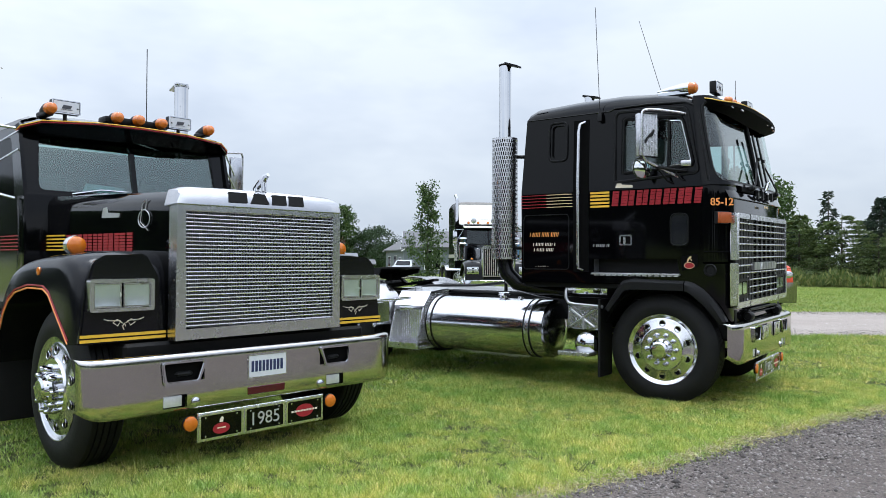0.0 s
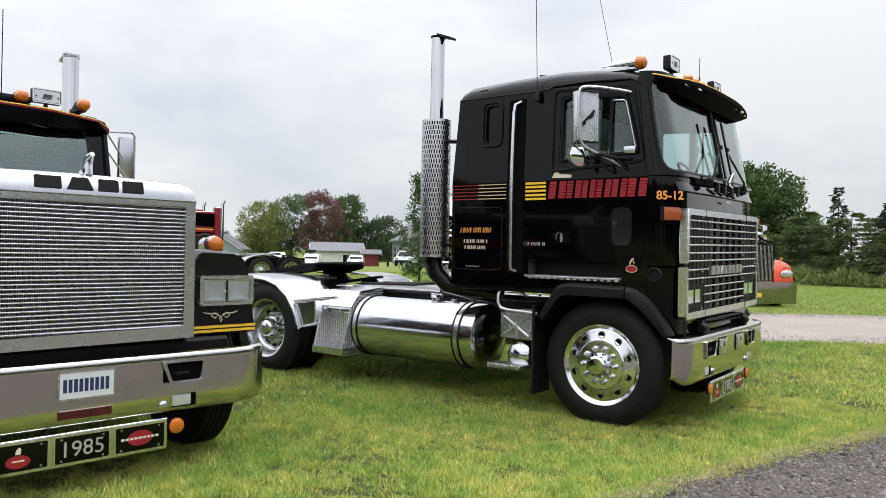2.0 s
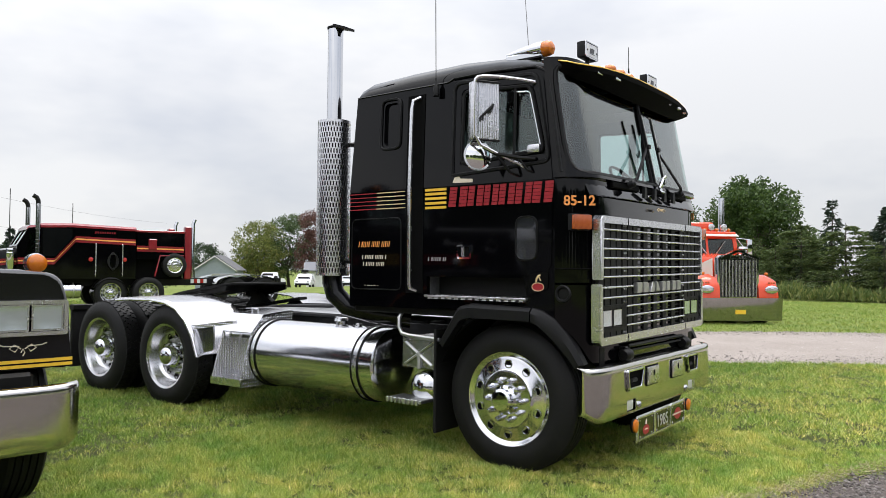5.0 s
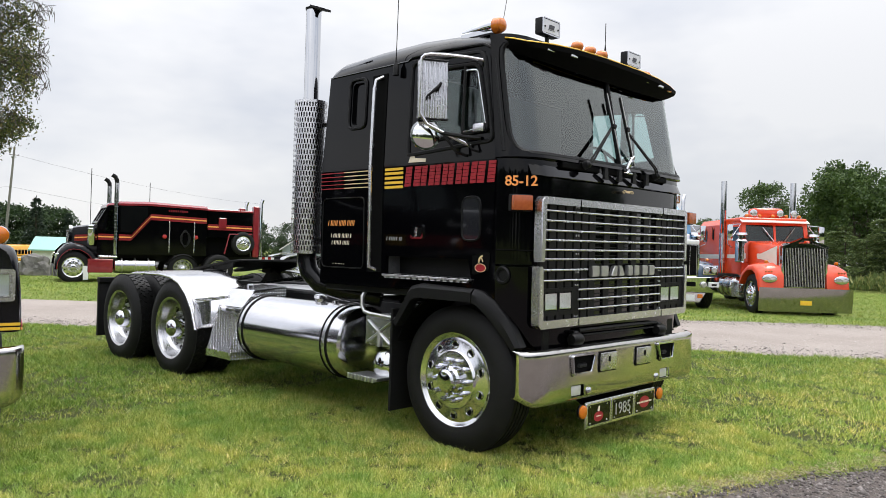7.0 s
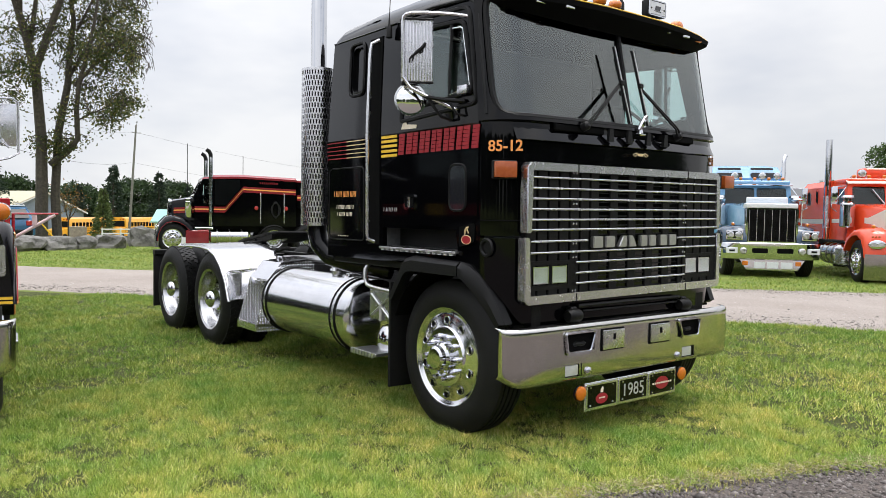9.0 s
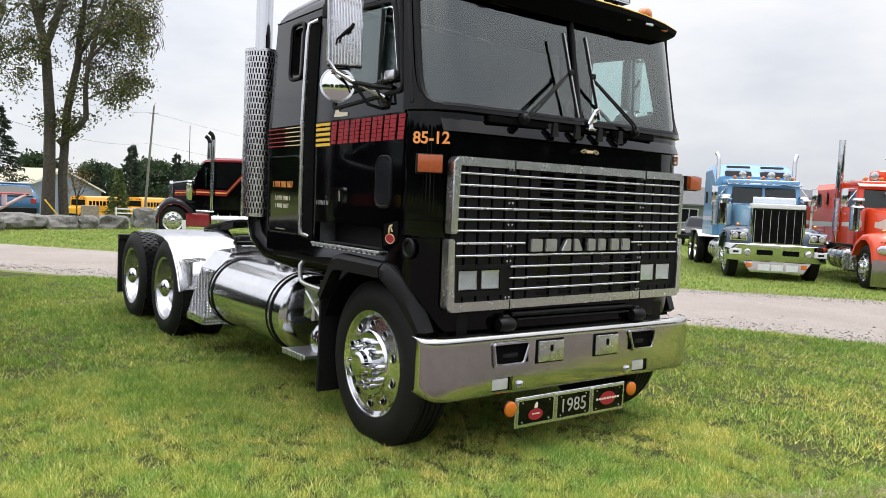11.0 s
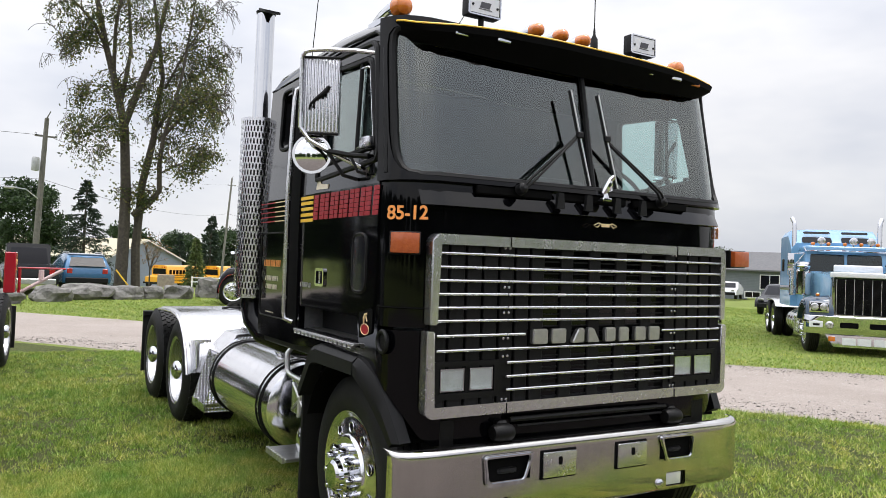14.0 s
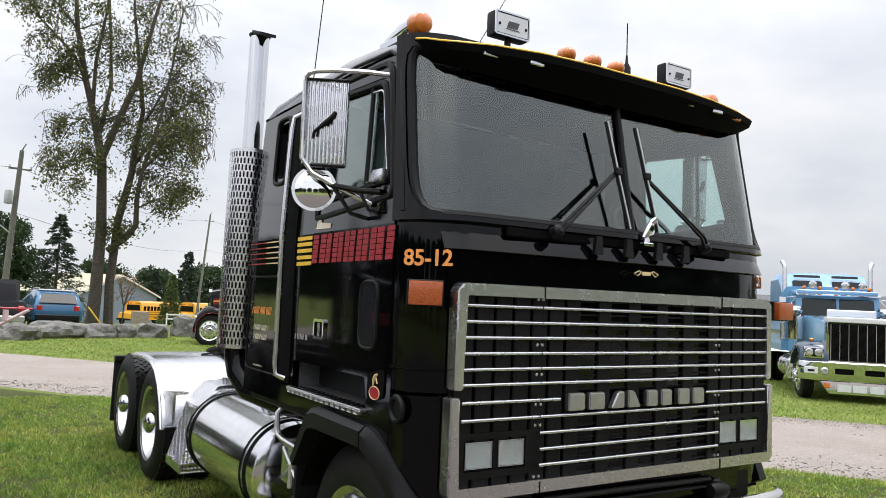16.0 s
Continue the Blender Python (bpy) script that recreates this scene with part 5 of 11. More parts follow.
for s in (-1, 1):
    bm = B()
    prism(bm, [(-5.60, 1.165), (-4.84, 1.165), (-4.86, 1.11), (-5.15, 1.085), (-5.45, 1.085), (-5.62, 1.12)], XZ(0.45 * s), (0, -0.022 * s, 0))
    part("skirt_rib", bm, FRAME, fw)
    bm = B()
    prism(bm, [(-5.55, 0.985), (-5.05, 0.985), (-5.2, 1.10), (-5.27, 1.15), (-5.33, 1.15), (-5.40, 1.10)], XZ(0.43 * s), (0, -0.07 * s, 0))
    rod(bm, (-5.3, 0.48 * s, 1.12), (-5.3, 0.34 * s, 1.12), 0.032, seg=12)
    part("pivot_bracket", bm, FRAME, fw)
    bm = B()
    box(bm, -6.05, -4.55, 0.43 * s - 0.06, 0.43 * s + 0.06, 0.952, 0.985, 0.004, 1)
    for k in range(14):
        box(bm, -5.98 + 0.1 * k, -5.93 + 0.1 * k, 0.43 * s - 0.075, 0.43 * s - 0.058, 0.957, 0.98)
    part("slider_rail", bm, FRAME, fw)
    bm = B()
    prism(bm, [(-6.95, 0.93), (-6.93, 0.955), (-6.10, 1.045), (-6.05, 1.03), (-6.05, 0.99), (-6.12, 0.96)], XZ(0.46 * s), (0, -0.10 * s, 0))
    part("pickup_ramp", bm, FRAME, fw)
bm = B()
tube(bm, [(-5.1, -0.42, 1.10), (-5.12, -0.60, 1.10), (-5.12, -0.68, 1.09)], 0.010, 6)
part("release_handle", bm, FRAME, fw)
for y, sag in ((-0.16, 0.05), (0.02, 0.09), (0.17, 0.03)):
    bm = B()
    tube(bm, [(-2.62, y, 1.16), (-2.95, y - 0.02, 1.10), (-3.5, y + 0.03, 1.035), (-4.2, y - 0.02, 1.03 - sag * 0.2), (-4.6, y + 0.02, 0.97)], 0.016, 7)
    part("air_line", bm, GASKET, coe, "black rubber air line")
bm = B()
box(bm, -4.40, -2.35, -0.52, 0.62, 0.990, 1.0, 0.003, 1)
part("deck_plate", bm, DECKMETAL, coe, "flat aluminium deck plate")

# rear quarter fenders: bright half hoods over the leading drive wheels
for s in (-1, 1):
    bm = B()
    prof = [(-5.80, 1.085), (-5.5, 1.10), (-5.1, 1.105), (-4.85, 1.085), (-4.66, 1.03), (-4.50, 0.92), (-4.38, 0.77), (-4.28, 0.56)]
    rings = []
    for u, v in prof:
        rings.append([(u, 0.50 * s, v + 0.01), (u, 1.17 * s, v), (u, 1.205 * s, v - 0.03), (u, 1.195 * s, v - 0.035), (u, 1.16 * s, v - 0.012), (u, 0.50 * s, v - 0.002)])
    loft(bm, rings)
    fd = part("rear_fender", bm, FENDERMETAL, coe, "polished aluminium rear fender")
    bm = B()
    tube(bm, [(u - 0.004, 1.205 * s, v - 0.028) for u, v in prof], 0.014, 8)
    part("fender_rim", bm, STAINLESS, fd)
    bm = B()
    prism(bm, [(-4.41, 0.80), (-4.08, 0.86), (-4.08, 0.62), (-4.28, 0.57)], XZ(1.165 * s), (0, -0.02 * s, 0))
    part("fender_step_panel", bm, FENDERMETAL, fd)
    bm = B()
    prism(bm, [(-4.42, 0.80), (-3.76, 0.895), (-3.76, 0.925), (-4.44, 0.845)], XZ(1.175 * s), (0, -0.05 * s, 0))
    part("fender_step", bm, DIAMOND, fd, "diamond plate step edge")
    # mud flap behind the last wheel
    bm = B()
    box(bm, -6.84, -6.80, min(0.56 * s, 1.2 * s), max(0.56 * s, 1.2 * s), 0.22, 0.92, 0.006, 1)
    part("mud_flap", bm, RUBBER, coe)
    bm = B()
    box(bm, -6.86, -6.76, min(0.40 * s, 1.2 * s), max(0.40 * s, 1.2 * s), 0.90, 0.965, 0.008, 1)
    part("flap_hanger", bm, FRAME, coe)

# fuel tanks with straps, caps
for s in (-1, 1):
    bm = B()
    r, cy, cz = 0.315, 0.86 * s, 0.62
    lathe(bm, [(0, 0.0), (0.012, 0.2), (0.02, r - 0.03), (0.04, r), (1.585, r), (1.605, r - 0.03), (1.612, 0.2), (1.62, 0.0)], (-3.56, cy, cz), (1, 0, 0), 56, False)
    tk = part("fuel_tank", bm, POLISHED, coe, "polished cylindrical fuel tank")
    for x in (-3.47, -2.16):
        for dx in (-0.035, 0.035):
            bm = B()
            tube(bm, [(x + dx, cy + (r + 0.004) * math.cos(a), cz + (r + 0.004) * math.sin(a)) for a in span(0, 2 * math.pi, 40)[:-1]], 0.009, 6, True)
            part("tank_strap", bm, GASKET, tk)
        bm = B()
        lathe(bm, [(-0.026, r + 0.004), (0.026, r + 0.004)], (x, cy, cz), (1, 0, 0), 56, False)
        part("strap_band", bm, STAINLESS, tk)
    bm = B()
    rod(bm, (-2.62, cy, cz + r - 0.01), (-2.62, cy, cz + r + 0.035), 0.05, 0.05, 18)
    rod(bm, (-2.62, cy, cz + r + 0.03), (-2.62, cy, cz + r + 0.055), 0.066, 0.058, 18)
    box(bm, -2.69, -2.55, cy - 0.012, cy + 0.012, cz + r + 0.05, cz + r + 0.065, 0.004, 1)
    part("fuel_cap", bm, STAINLESS, tk)
    bm = B()
    rod(bm, (-2.40, cy, cz + r - 0.01), (-2.40, cy, cz + r + 0.02), 0.035, 0.03, 14)
    part("sender_cover", bm, STAINLESS, tk)
    # battery and tool box with a recessed step behind the tank
    bm = B()
    poly = [(0.95, 0.31), (0.95, 0.74), (1.06, 0.745), (1.06, 0.80), (0.92, 0.965), (0.55, 1.0), (0.55, 0.31)]
    prism(bm, [(y * s, z) for y, z in poly], YZ(-4.05), (0.42, 0, 0))
    bmesh.ops.bevel(bm, geom=list(bm.edges), offset=0.006, segments=1, affect="EDGES")
    bx = part("battery_box", bm, POLISHED, coe, "aluminium battery box with a recessed step")
    for x in (-4.062, -3.632):
        bm = B()
        prism(bm, [(y * s, z) for y, z in ((1.19, 0.295), (1.19, 0.36), (1.065, 0.80), (0.93, 0.975), (0.55, 1.008), (0.55, 0.295))], YZ(x), (0.012, 0, 0))
        part("side_plate", bm, DIAMOND, bx, "diamond plate side panel")
    bm = B()
    prism(bm, [(y * s, z) for y, z in ((0.956, 0.40), (0.962, 0.40), (0.962, 0.735), (0.956, 0.735))], YZ(-4.045), (0.41, 0, 0))
    part("recess_plate", bm, DIAMOND, bx)
    bm = B()
    prism(bm, [(y * s, z) for y, z in ((1.07, 0.81), (0.925, 0.978), (0.55, 1.014), (0.55, 1.004), (0.91, 0.962), (1.05, 0.80))], YZ(-4.07), (0.455, 0, 0))
    part("box_lid", bm, POLISHED, bx)
    bm = B()
    prism(bm, [(y * s, z) for y, z in ((1.195, 0.30), (1.195, 0.37), (0.95, 0.385), (0.95, 0.37), (1.18, 0.355), (1.18, 0.30))], YZ(-4.07), (0.46, 0, 0))
    part("box_step", bm, STAINLESS, bx)
    bm = B()
    box(bm, -3.91, -3.78, 1.065 * s - 0.012, 1.065 * s + 0.012, 0.752, 0.79, 0.004, 1)
    part("box_latch", bm, STAINLESS, bx)
    bm = B()
    tube(bm, [(-3.95, 0.80 * s, 0.985), (-3.95, 0.80 * s, 1.02), (-3.85, 0.80 * s, 1.02), (-3.85, 0.80 * s, 0.99)], 0.008, 6)
    part("lid_handle", bm, STAINLESS, bx)
    # step bracket and chrome air cylinder between tank and wheel
    bm = B()
    box(bm, -1.70, -1.33, min(0.70 * s, 1.10 * s), max(0.70 * s, 1.10 * s), 0.66, 0.90, 0.008, 1)
    sb = part("step_box", bm, STAINLESS, coe, "bright box with a crossed tie strap")
    bm = B()
    tube(bm, [(-1.66, 1.108 * s, 0.86), (-1.40, 1.108 * s, 0.69)], 0.008, 6)
    tube(bm, [(-1.38, 1.108 * s, 0.87), (-1.66, 1.108 * s, 0.69)], 0.008, 6)
    tube(bm, [(-1.52, 1.11 * s, 0.79), (-1.515, 1.115 * s, 0.66)], 0.014, 6)
    part("tie_strap", bm, BRUSHED, sb)
    bm = B()
    tube(bm, [(-1.70, 1.10 * s, 1.10), (-1.70, 1.14 * s, 1.05), (-1.70, 1.14 * s, 0.98), (-1.67, 1.14 * s, 0.93), (-1.60, 1.14 * s, 0.915), (-1.29, 1.14 * s, 0.90)], 0.017, 8)
    part("bent_handle", bm, BRUSHED, coe, "bent aluminium handle")
    bm = B()
    lathe(bm, [(0, 0), (0.02, 0.08), (0.06, 0.125), (0.12, 0.135), (0.5, 0.135)], (-1.51, 1.12 * s, 0.50), (0, -s, 0), 28)
    part("air_cylinder", bm, CHROME, coe, "domed chrome air tank")
    bm = B()
    box(bm, -1.75, -1.40, min(1.02 * s, 1.23 * s), max(1.02 * s, 1.23 * s), 0.405, 0.43, 0.004, 1)
    for k in range(8):
        x = -1.74 + k * 0.042
        box(bm, x, x + 0.022, 1.235 * s - 0.012, 1.235 * s + 0.012, 0.395, 0.438, 0.004, 1)
    part("serrated_step", bm, BRUSHED, coe, "serrated aluminium step")
# rail with a small post above the tank
bm = B()
tube(bm, [(-2.75, -0.60, 1.0), (-2.75, -0.60, 1.15), (-2.58, -0.60, 1.16), (-2.55, -0.60, 1.02)], 0.022, 6)
tube(bm, [(-3.5, -0.62, 0.985), (-1.8, -0.62, 0.985)], 0.02, 6)
part("hose_rail", bm, FRAME, coe)

# exhaust stack: perforated guard, curved tip, elbow
SX, SY = -2.43, -1.17
bm = B()
rod(bm, (SX, SY, 2.6), (SX, SY, 3.51), 0.066, 0.066, 32)
stack = part("exhaust_stack", bm, CHROME, coe, "tall chrome exhaust stack")
bm = B()
lathe(bm, [(0, 0.070), (0.018, 0.074), (0.02, 0.0)], (SX, SY, 3.50), (0, 0, 1), 28, False)
prism(bm, round_poly([(-0.02, -0.07), (0.13, -0.055), (0.14, 0.055), (-0.02, 0.07)], 0.02), lambda u, v: Vector((SX + 0.04 + u, SY + v, 3.51 - max(u, 0) * 0.35)), (0, 0, 0.02))
part("rain_flap", bm, FRAME, stack)
bm = B()
rod(bm, (SX, SY, 1.40), (SX, SY, 2.68), 0.118, 0.118, 36)
part("muffler", bm, FRAME, stack)
# perforated guard: shell of slots
bm = B()
NS, NR, RG = 36, 28, 0.142
slots = []
for k in range(NR):
    z0, z1 = 1.40 + k * (1.285 / NR), 1.40 + (k + 1) * (1.285 / NR)
    for i in range(NS):
        a0 = 2 * math.pi * (i + 0.5 * (k % 2)) / NS
        a1 = a0 + 2 * math.pi / NS
        am, aw = (a0 + a1) / 2, (a1 - a0) * 0.24
        zm, zh = (z0 + z1) / 2, (z1 - z0) * 0.40

        def P(a, z):
            return Vector((SX + RG * math.cos(a), SY + RG * math.sin(a), z))
        o = [bm.verts.new(P(q, z)) for q, z in ((a0, z0), (am, z0), (a1, z0), (a1, z1), (am, z1), (a0, z1))]
        h = [bm.verts.new(P(am - aw, zm - zh)), bm.verts.new(P(am + aw, zm - zh)), bm.verts.new(P(am + aw, zm + zh)), bm.verts.new(P(am - aw, zm + zh))]
        bm.faces.new((o[0], o[1], o[2], h[1], h[0]))
        bm.faces.new((o[2], o[3], h[2], h[1]))
        bm.faces.new((o[3], o[4], o[5], h[3], h[2]))
        bm.faces.new((o[5], o[0], h[0], h[3]))
bmesh.ops.remove_doubles(bm, verts=bm.verts, dist=0.0005)
part("heat_guard", bm, STAINLESS, stack, "perforated stainless heat guard", 60)
for z in (1.39, 2.69):
    bm = B()
    lathe(bm, [(-0.012, RG), (0.012, RG), (0.012, 0.11), (-0.012, 0.11), (-0.012, RG)], (SX, SY, z), (0, 0, 1), 40, False)
    part("guard_ring", bm, STAINLESS, stack)
bm = B()
tube(bm, [(SX, SY, 1.40), (SX, SY, 1.32), (SX + 0.03, SY + 0.01, 1.22), (SX + 0.12, SY + 0.06, 1.12), (SX + 0.3, SY + 0.2, 1.06), (SX + 0.55, SY + 0.4, 1.02)], 0.085, 18)
part("exhaust_elbow", bm, CHARCOAL, stack)
bm = B()
tube(bm, [(-2.33, -1.12, 1.5), (-2.17, -1.0, 1.5)], 0.02, 6)
part("stack_bracket", bm, FRAME, stack)
bm = B()
tube(bm, [(-2.33, -1.12, 2.5), (-2.14, -1.0, 2.5)], 0.02, 6)
part("stack_bracket", bm, FRAME, stack)
# second stack on the far side, only its cap shows above the roof
bm = B()
rod(bm, (SX, 1.02, 1.1), (SX, 1.02, 3.55), 0.067, 0.067, 24)
part("smoke_pipe", bm, CHROME, coe)
bm = B()
prism(bm, round_poly([(-0.08, -0.07), (0.14, -0.055), (0.14, 0.055), (-0.08, 0.07)], 0.02), lambda u, v: Vector((SX + u, 1.02 + v, 3.56 - max(u, 0) * 0.3)), (0, 0, 0.02))
part("rain_flap", bm, FRAME, coe)

CHASSIS = {"frame_rail", "crossmember", "engine", "front_axle", "rear_axle", "fifth_wheel", "air_line", "deck_plate", "rear_fender", "mud_flap", "flap_hanger", "fuel_tank", "battery_box", "step_box", "bent_handle", "air_cylinder", "serrated_step", "hose_rail", "exhaust_stack", "smoke_pipe", "rain_flap", "bumper", "plate_frame", "front_crossmember", "tilt_bar", "hinge", "wheel_liner"}
bpy.context.view_layer.update()
for ch in coe.children:
    if ch.name.split(".")[0] not in CHASSIS:
        ch.matrix_local = pose(0, 0, 1.0, 0.7, 0, 0) @ pose(0, 0, -1.0) @ ch.matrix_local
wheel(coe, -0.685, -1.13, 0.515, -1, "steer")
wheel(coe, -0.685, 1.13, 0.515, 1, "steer")
for x in (-4.86, -6.18):
    wheel(coe, x, -1.20, 0.50, -1, "drive")
    wheel(coe, x, 1.20, 0.50, 1, "drive")
# ---------- ground and roads ----------
def ground_mat(name, cols, scales, rough, bump, bscale, dist=0.02):
    """Several colours mixed by noise at two scales, with grain relief."""
    m = bpy.data.materials.new(name)
    m.use_nodes = True
    n, l = m.node_tree.nodes, m.node_tree.links
    p = n["Principled BSDF"]
    p.inputs["Roughness"].default_value = rough
    p.inputs["Specular IOR Level"].default_value = 0.2
    tc = n.new("ShaderNodeTexCoord")

    def ns(sc, det=6.0):
        a = n.new("ShaderNodeTexNoise")
        a.inputs["Scale"].default_value, a.inputs["Detail"].default_value, a.inputs["Roughness"].default_value = sc, det, 0.7
        l.new(tc.outputs["Object"], a.inputs["Vector"])
        return a
    a, b = ns(scales[0]), ns(scales[1], 8)
    r1, r2 = n.new("ShaderNodeValToRGB"), n.new("ShaderNodeValToRGB")
    for r, c0, c1, lo, hi in ((r1, cols[0], cols[1], 0.35, 0.65), (r2, cols[2], cols[3], 0.32, 0.7)):
        r.color_ramp.elements[0].position, r.color_ramp.elements[0].color = lo, (*c0, 1)
        r.color_ramp.elements[1].position, r.color_ramp.elements[1].color = hi, (*c1, 1)
    l.new(a.outputs["Fac"], r1.inputs[0])
    l.new(b.outputs["Fac"], r2.inputs[0])
    mx = n.new("ShaderNodeMix")
    mx.data_type = "RGBA"
    mx.inputs[0].default_value = 0.5
    l.new(r1.outputs[0], mx.inputs[6])
    l.new(r2.outputs[0], mx.inputs[7])
    l.new(mx.outputs[2], p.inputs["Base Color"])
    g = n.new("ShaderNodeTexNoise")
    g.inputs["Scale"].default_value, g.inputs["Detail"].default_value = bscale, 6
    l.new(tc.outputs["Object"], g.inputs["Vector"])
    bp = n.new("ShaderNodeBump")
    bp.inputs["Strength"].default_value, bp.inputs["Distance"].default_value = bump, dist
    l.new(g.outputs["Fac"], bp.inputs["Height"])
    l.new(bp.outputs[0], p.inputs["Normal"])
    return m


TURF = ground_mat("turf", ((0.085, 0.125, 0.022), (0.19, 0.235, 0.05), (0.055, 0.09, 0.015), (0.25, 0.28, 0.075)), (0.6, 22.0), 0.9, 0.8, 90)
GRAVEL = ground_mat("pale_gravel", ((0.245, 0.21, 0.185), (0.36, 0.315, 0.285), (0.21, 0.18, 0.16), (0.44, 0.39, 0.355)), (0.5, 30.0), 0.95, 0.9, 70)
MILLINGS = ground_mat("dark_gravel", ((0.075, 0.062, 0.055), (0.135, 0.113, 0.102), (0.020, 0.017, 0.016), (0.27, 0.23, 0.21)), (0.8, 36.0), 0.95, 1.0, 80)

def down(p):
    return (p[0], p[1], -max(-40 - max(p[0], -150), 0) * 0.042)


bm = B()
rr = [0, 6, 12, 20, 28, 32, 36, 40, 45, 55, 70, 90, 110, 130, 150, 180, 400, 1200]
ring_prev = [bm.verts.new((-4, 8, 0))]
for r in rr[1:]:
    ring_now = [bm.verts.new(down((-4 + r * math.cos(a), 8 + r * math.sin(a), 0))) for a in span(0, 2 * math.pi, 48)[:-1]]
    for i in range(48):
        j = (i + 1) % 48
        if len(ring_prev) == 1:
            bm.faces.new((ring_prev[0], ring_now[i], ring_now[j]))
        else:
            bm.faces.new((ring_prev[i], ring_now[i], ring_now[j], ring_prev[j]))
    ring_prev = ring_now
tagged(finish("ground", bm, TURF), "mown lawn with dry yellow patches", "ground", kind="structure")


def poly_line(pts, step=0.5):
    out = []
    for (x0, y0), (x1, y1) in zip(pts, pts[1:]):
        k = max(int(math.hypot(x1 - x0, y1 - y0) / step), 1)
        out += [(x0 + (x1 - x0) * i / k, y0 + (y1 - y0) * i / k) for i in range(k)]
    return out + [pts[-1]]


ROAD_NEAR = [(-34, -11), (-22, -0.5), (-13.5, 6.5), (-4.5, 13.8), (-2.9, 14.85), (-1.5, 15.8), (3, 18.2), (40, 36)]
ROAD_FAR = [(-40, -11), (-28, 0.5), (-20, 7.3), (-7.4, 18.4), (-5.4, 20.4), (-3.8, 21.9), (2, 25.5), (40, 45)]
DARK_EDGE = [(-6.6, -9), (-1.99, 4.4), (-1.39, 6.55), (-0.86, 7.98), (-0.4, 9.2), (2.0, 16.5)]


def strip(name, left, right, z, material, rough_edge, label, category):
    """A road between two edges, its rim frayed and feathered into the turf."""
    n = 220
    def res(pts):
        d = [0]
        for a, b in zip(pts, pts[1:]):
            d.append(d[-1] + math.hypot(b[0] - a[0], b[1] - a[1]))
        return [(float(np.interp(t, d, [p[0] for p in pts])), float(np.interp(t, d, [p[1] for p in pts]))) for t in span(0, d[-1], n)]
    le, ri = res(left), res(right)
    bm = B()
    rows = []
    for i in range(n + 1):
        a, b = Vector((*le[i], 0)), Vector((*ri[i], 0))
        d = (b - a).normalized()
        k = rough_edge
        ja = k * (noise.noise(a * 0.9) + 0.6 * noise.noise(a * 3.1))
        jb = k * (noise.noise(b * 0.9 + Vector((7, 0, 0))) + 0.6 * noise.noise(b * 3.1))
        a, b = a + d * ja, b - d * jb
        rows.append([a + Vector((0, 0, 0.003)), a + d * 0.12 + Vector((0, 0, z))] + [a + (b - a) * t + Vector((0, 0, z + 0.02 * math.sin(math.pi * t))) for t in (0.25, 0.5, 0.75)] + [b - d * 0.12 + Vector((0, 0, z)), b + Vector((0, 0, 0.003))])
    loft(bm, rows, closed=False)
    return tagged(finish(name, bm, material, angle=60), label, category, kind="structure")


strip("road", ROAD_NEAR, ROAD_FAR, 0.012, GRAVEL, 0.12, "pale pinkish gravel lane across the lawn", "road")
strip("driveway", DARK_EDGE, [(x + 17.0, y - 3.0) for x, y in DARK_EDGE], 0.02, MILLINGS, 0.10, "dark crushed asphalt drive beside the lawn", "driveway")
# thatch and soil colours darkened to stand for shade between the blades
THATCH = ground_mat("grass_thatch", ((0.035, 0.052, 0.012), (0.075, 0.09, 0.025), (0.025, 0.036, 0.010), (0.115, 0.115, 0.042)), (1.3, 40.0), 0.95, 0.9, 120)
bm = B()
prism(bm, [(-20, -12), (-7.75, -12), (-3.45, 0.5), (-2.05, 4.4), (-1.45, 6.55), (-0.92, 7.98), (-0.46, 9.2), (1.4, 15.0), (1.2, 16.9), (-1.5, 15.55), (-2.9, 14.6), (-4.5, 13.55), (-13.5, 6.25), (-20, 0.8)], XY(-0.01), (0, 0, 0.015))
tagged(finish("lawn", bm, THATCH), "thatch and soil under the mown grass, darkened as shade between blades", "lawn", kind="structure")
# ---------- the black conventional tractor with the tall chrome grille ----------
con = thing("conventional_truck", pose(-4.225, 3.447, 0, 0, 0, -7.6), "black conventional tractor with a tall chrome grille parked on grass", "truck")

# grille shell: chrome surround, crowned top, fine horizontal bars over a dark screen
bm = B()
shell_o = [(-0.655, 0.845), (0.675, 0.855), (0.67, 1.725), (-0.65, 1.72)]
sheet(bm, shell_o, [[(-0.585, 0.915), (0.605, 0.93), (0.602, 1.69), (-0.59, 1.685)]], YZ(-0.10), (0.105, 0, 0))
shell = part("grille_shell", bm, STAINLESS, con, "bright satin grille surround", 40)
bm = B()
rings = []
for y, k in ((-0.655, 0.0), (-0.63, 0.75), (-0.55, 0.95), (-0.3, 1.0), (0.0, 1.03), (0.3, 1.0), (0.57, 0.95), (0.65, 0.75), (0.675, 0.0)):
    rings.append([(-0.16, y, 1.73 + 0.125 * k), (-0.03, y, 1.73 + 0.115 * k), (0.004, y, 1.73 + 0.075 * k), (0.014, y, 1.727), (0.0, y, 1.715), (-0.16, y, 1.715)])
loft(bm, rings)
part("grille_crown", bm, FENDERMETAL, con, "chrome crown over the grille", 50)
# near-black board stands for the shaded depth behind the bars
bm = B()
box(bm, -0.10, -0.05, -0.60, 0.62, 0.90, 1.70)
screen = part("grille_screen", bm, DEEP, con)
nb = 31
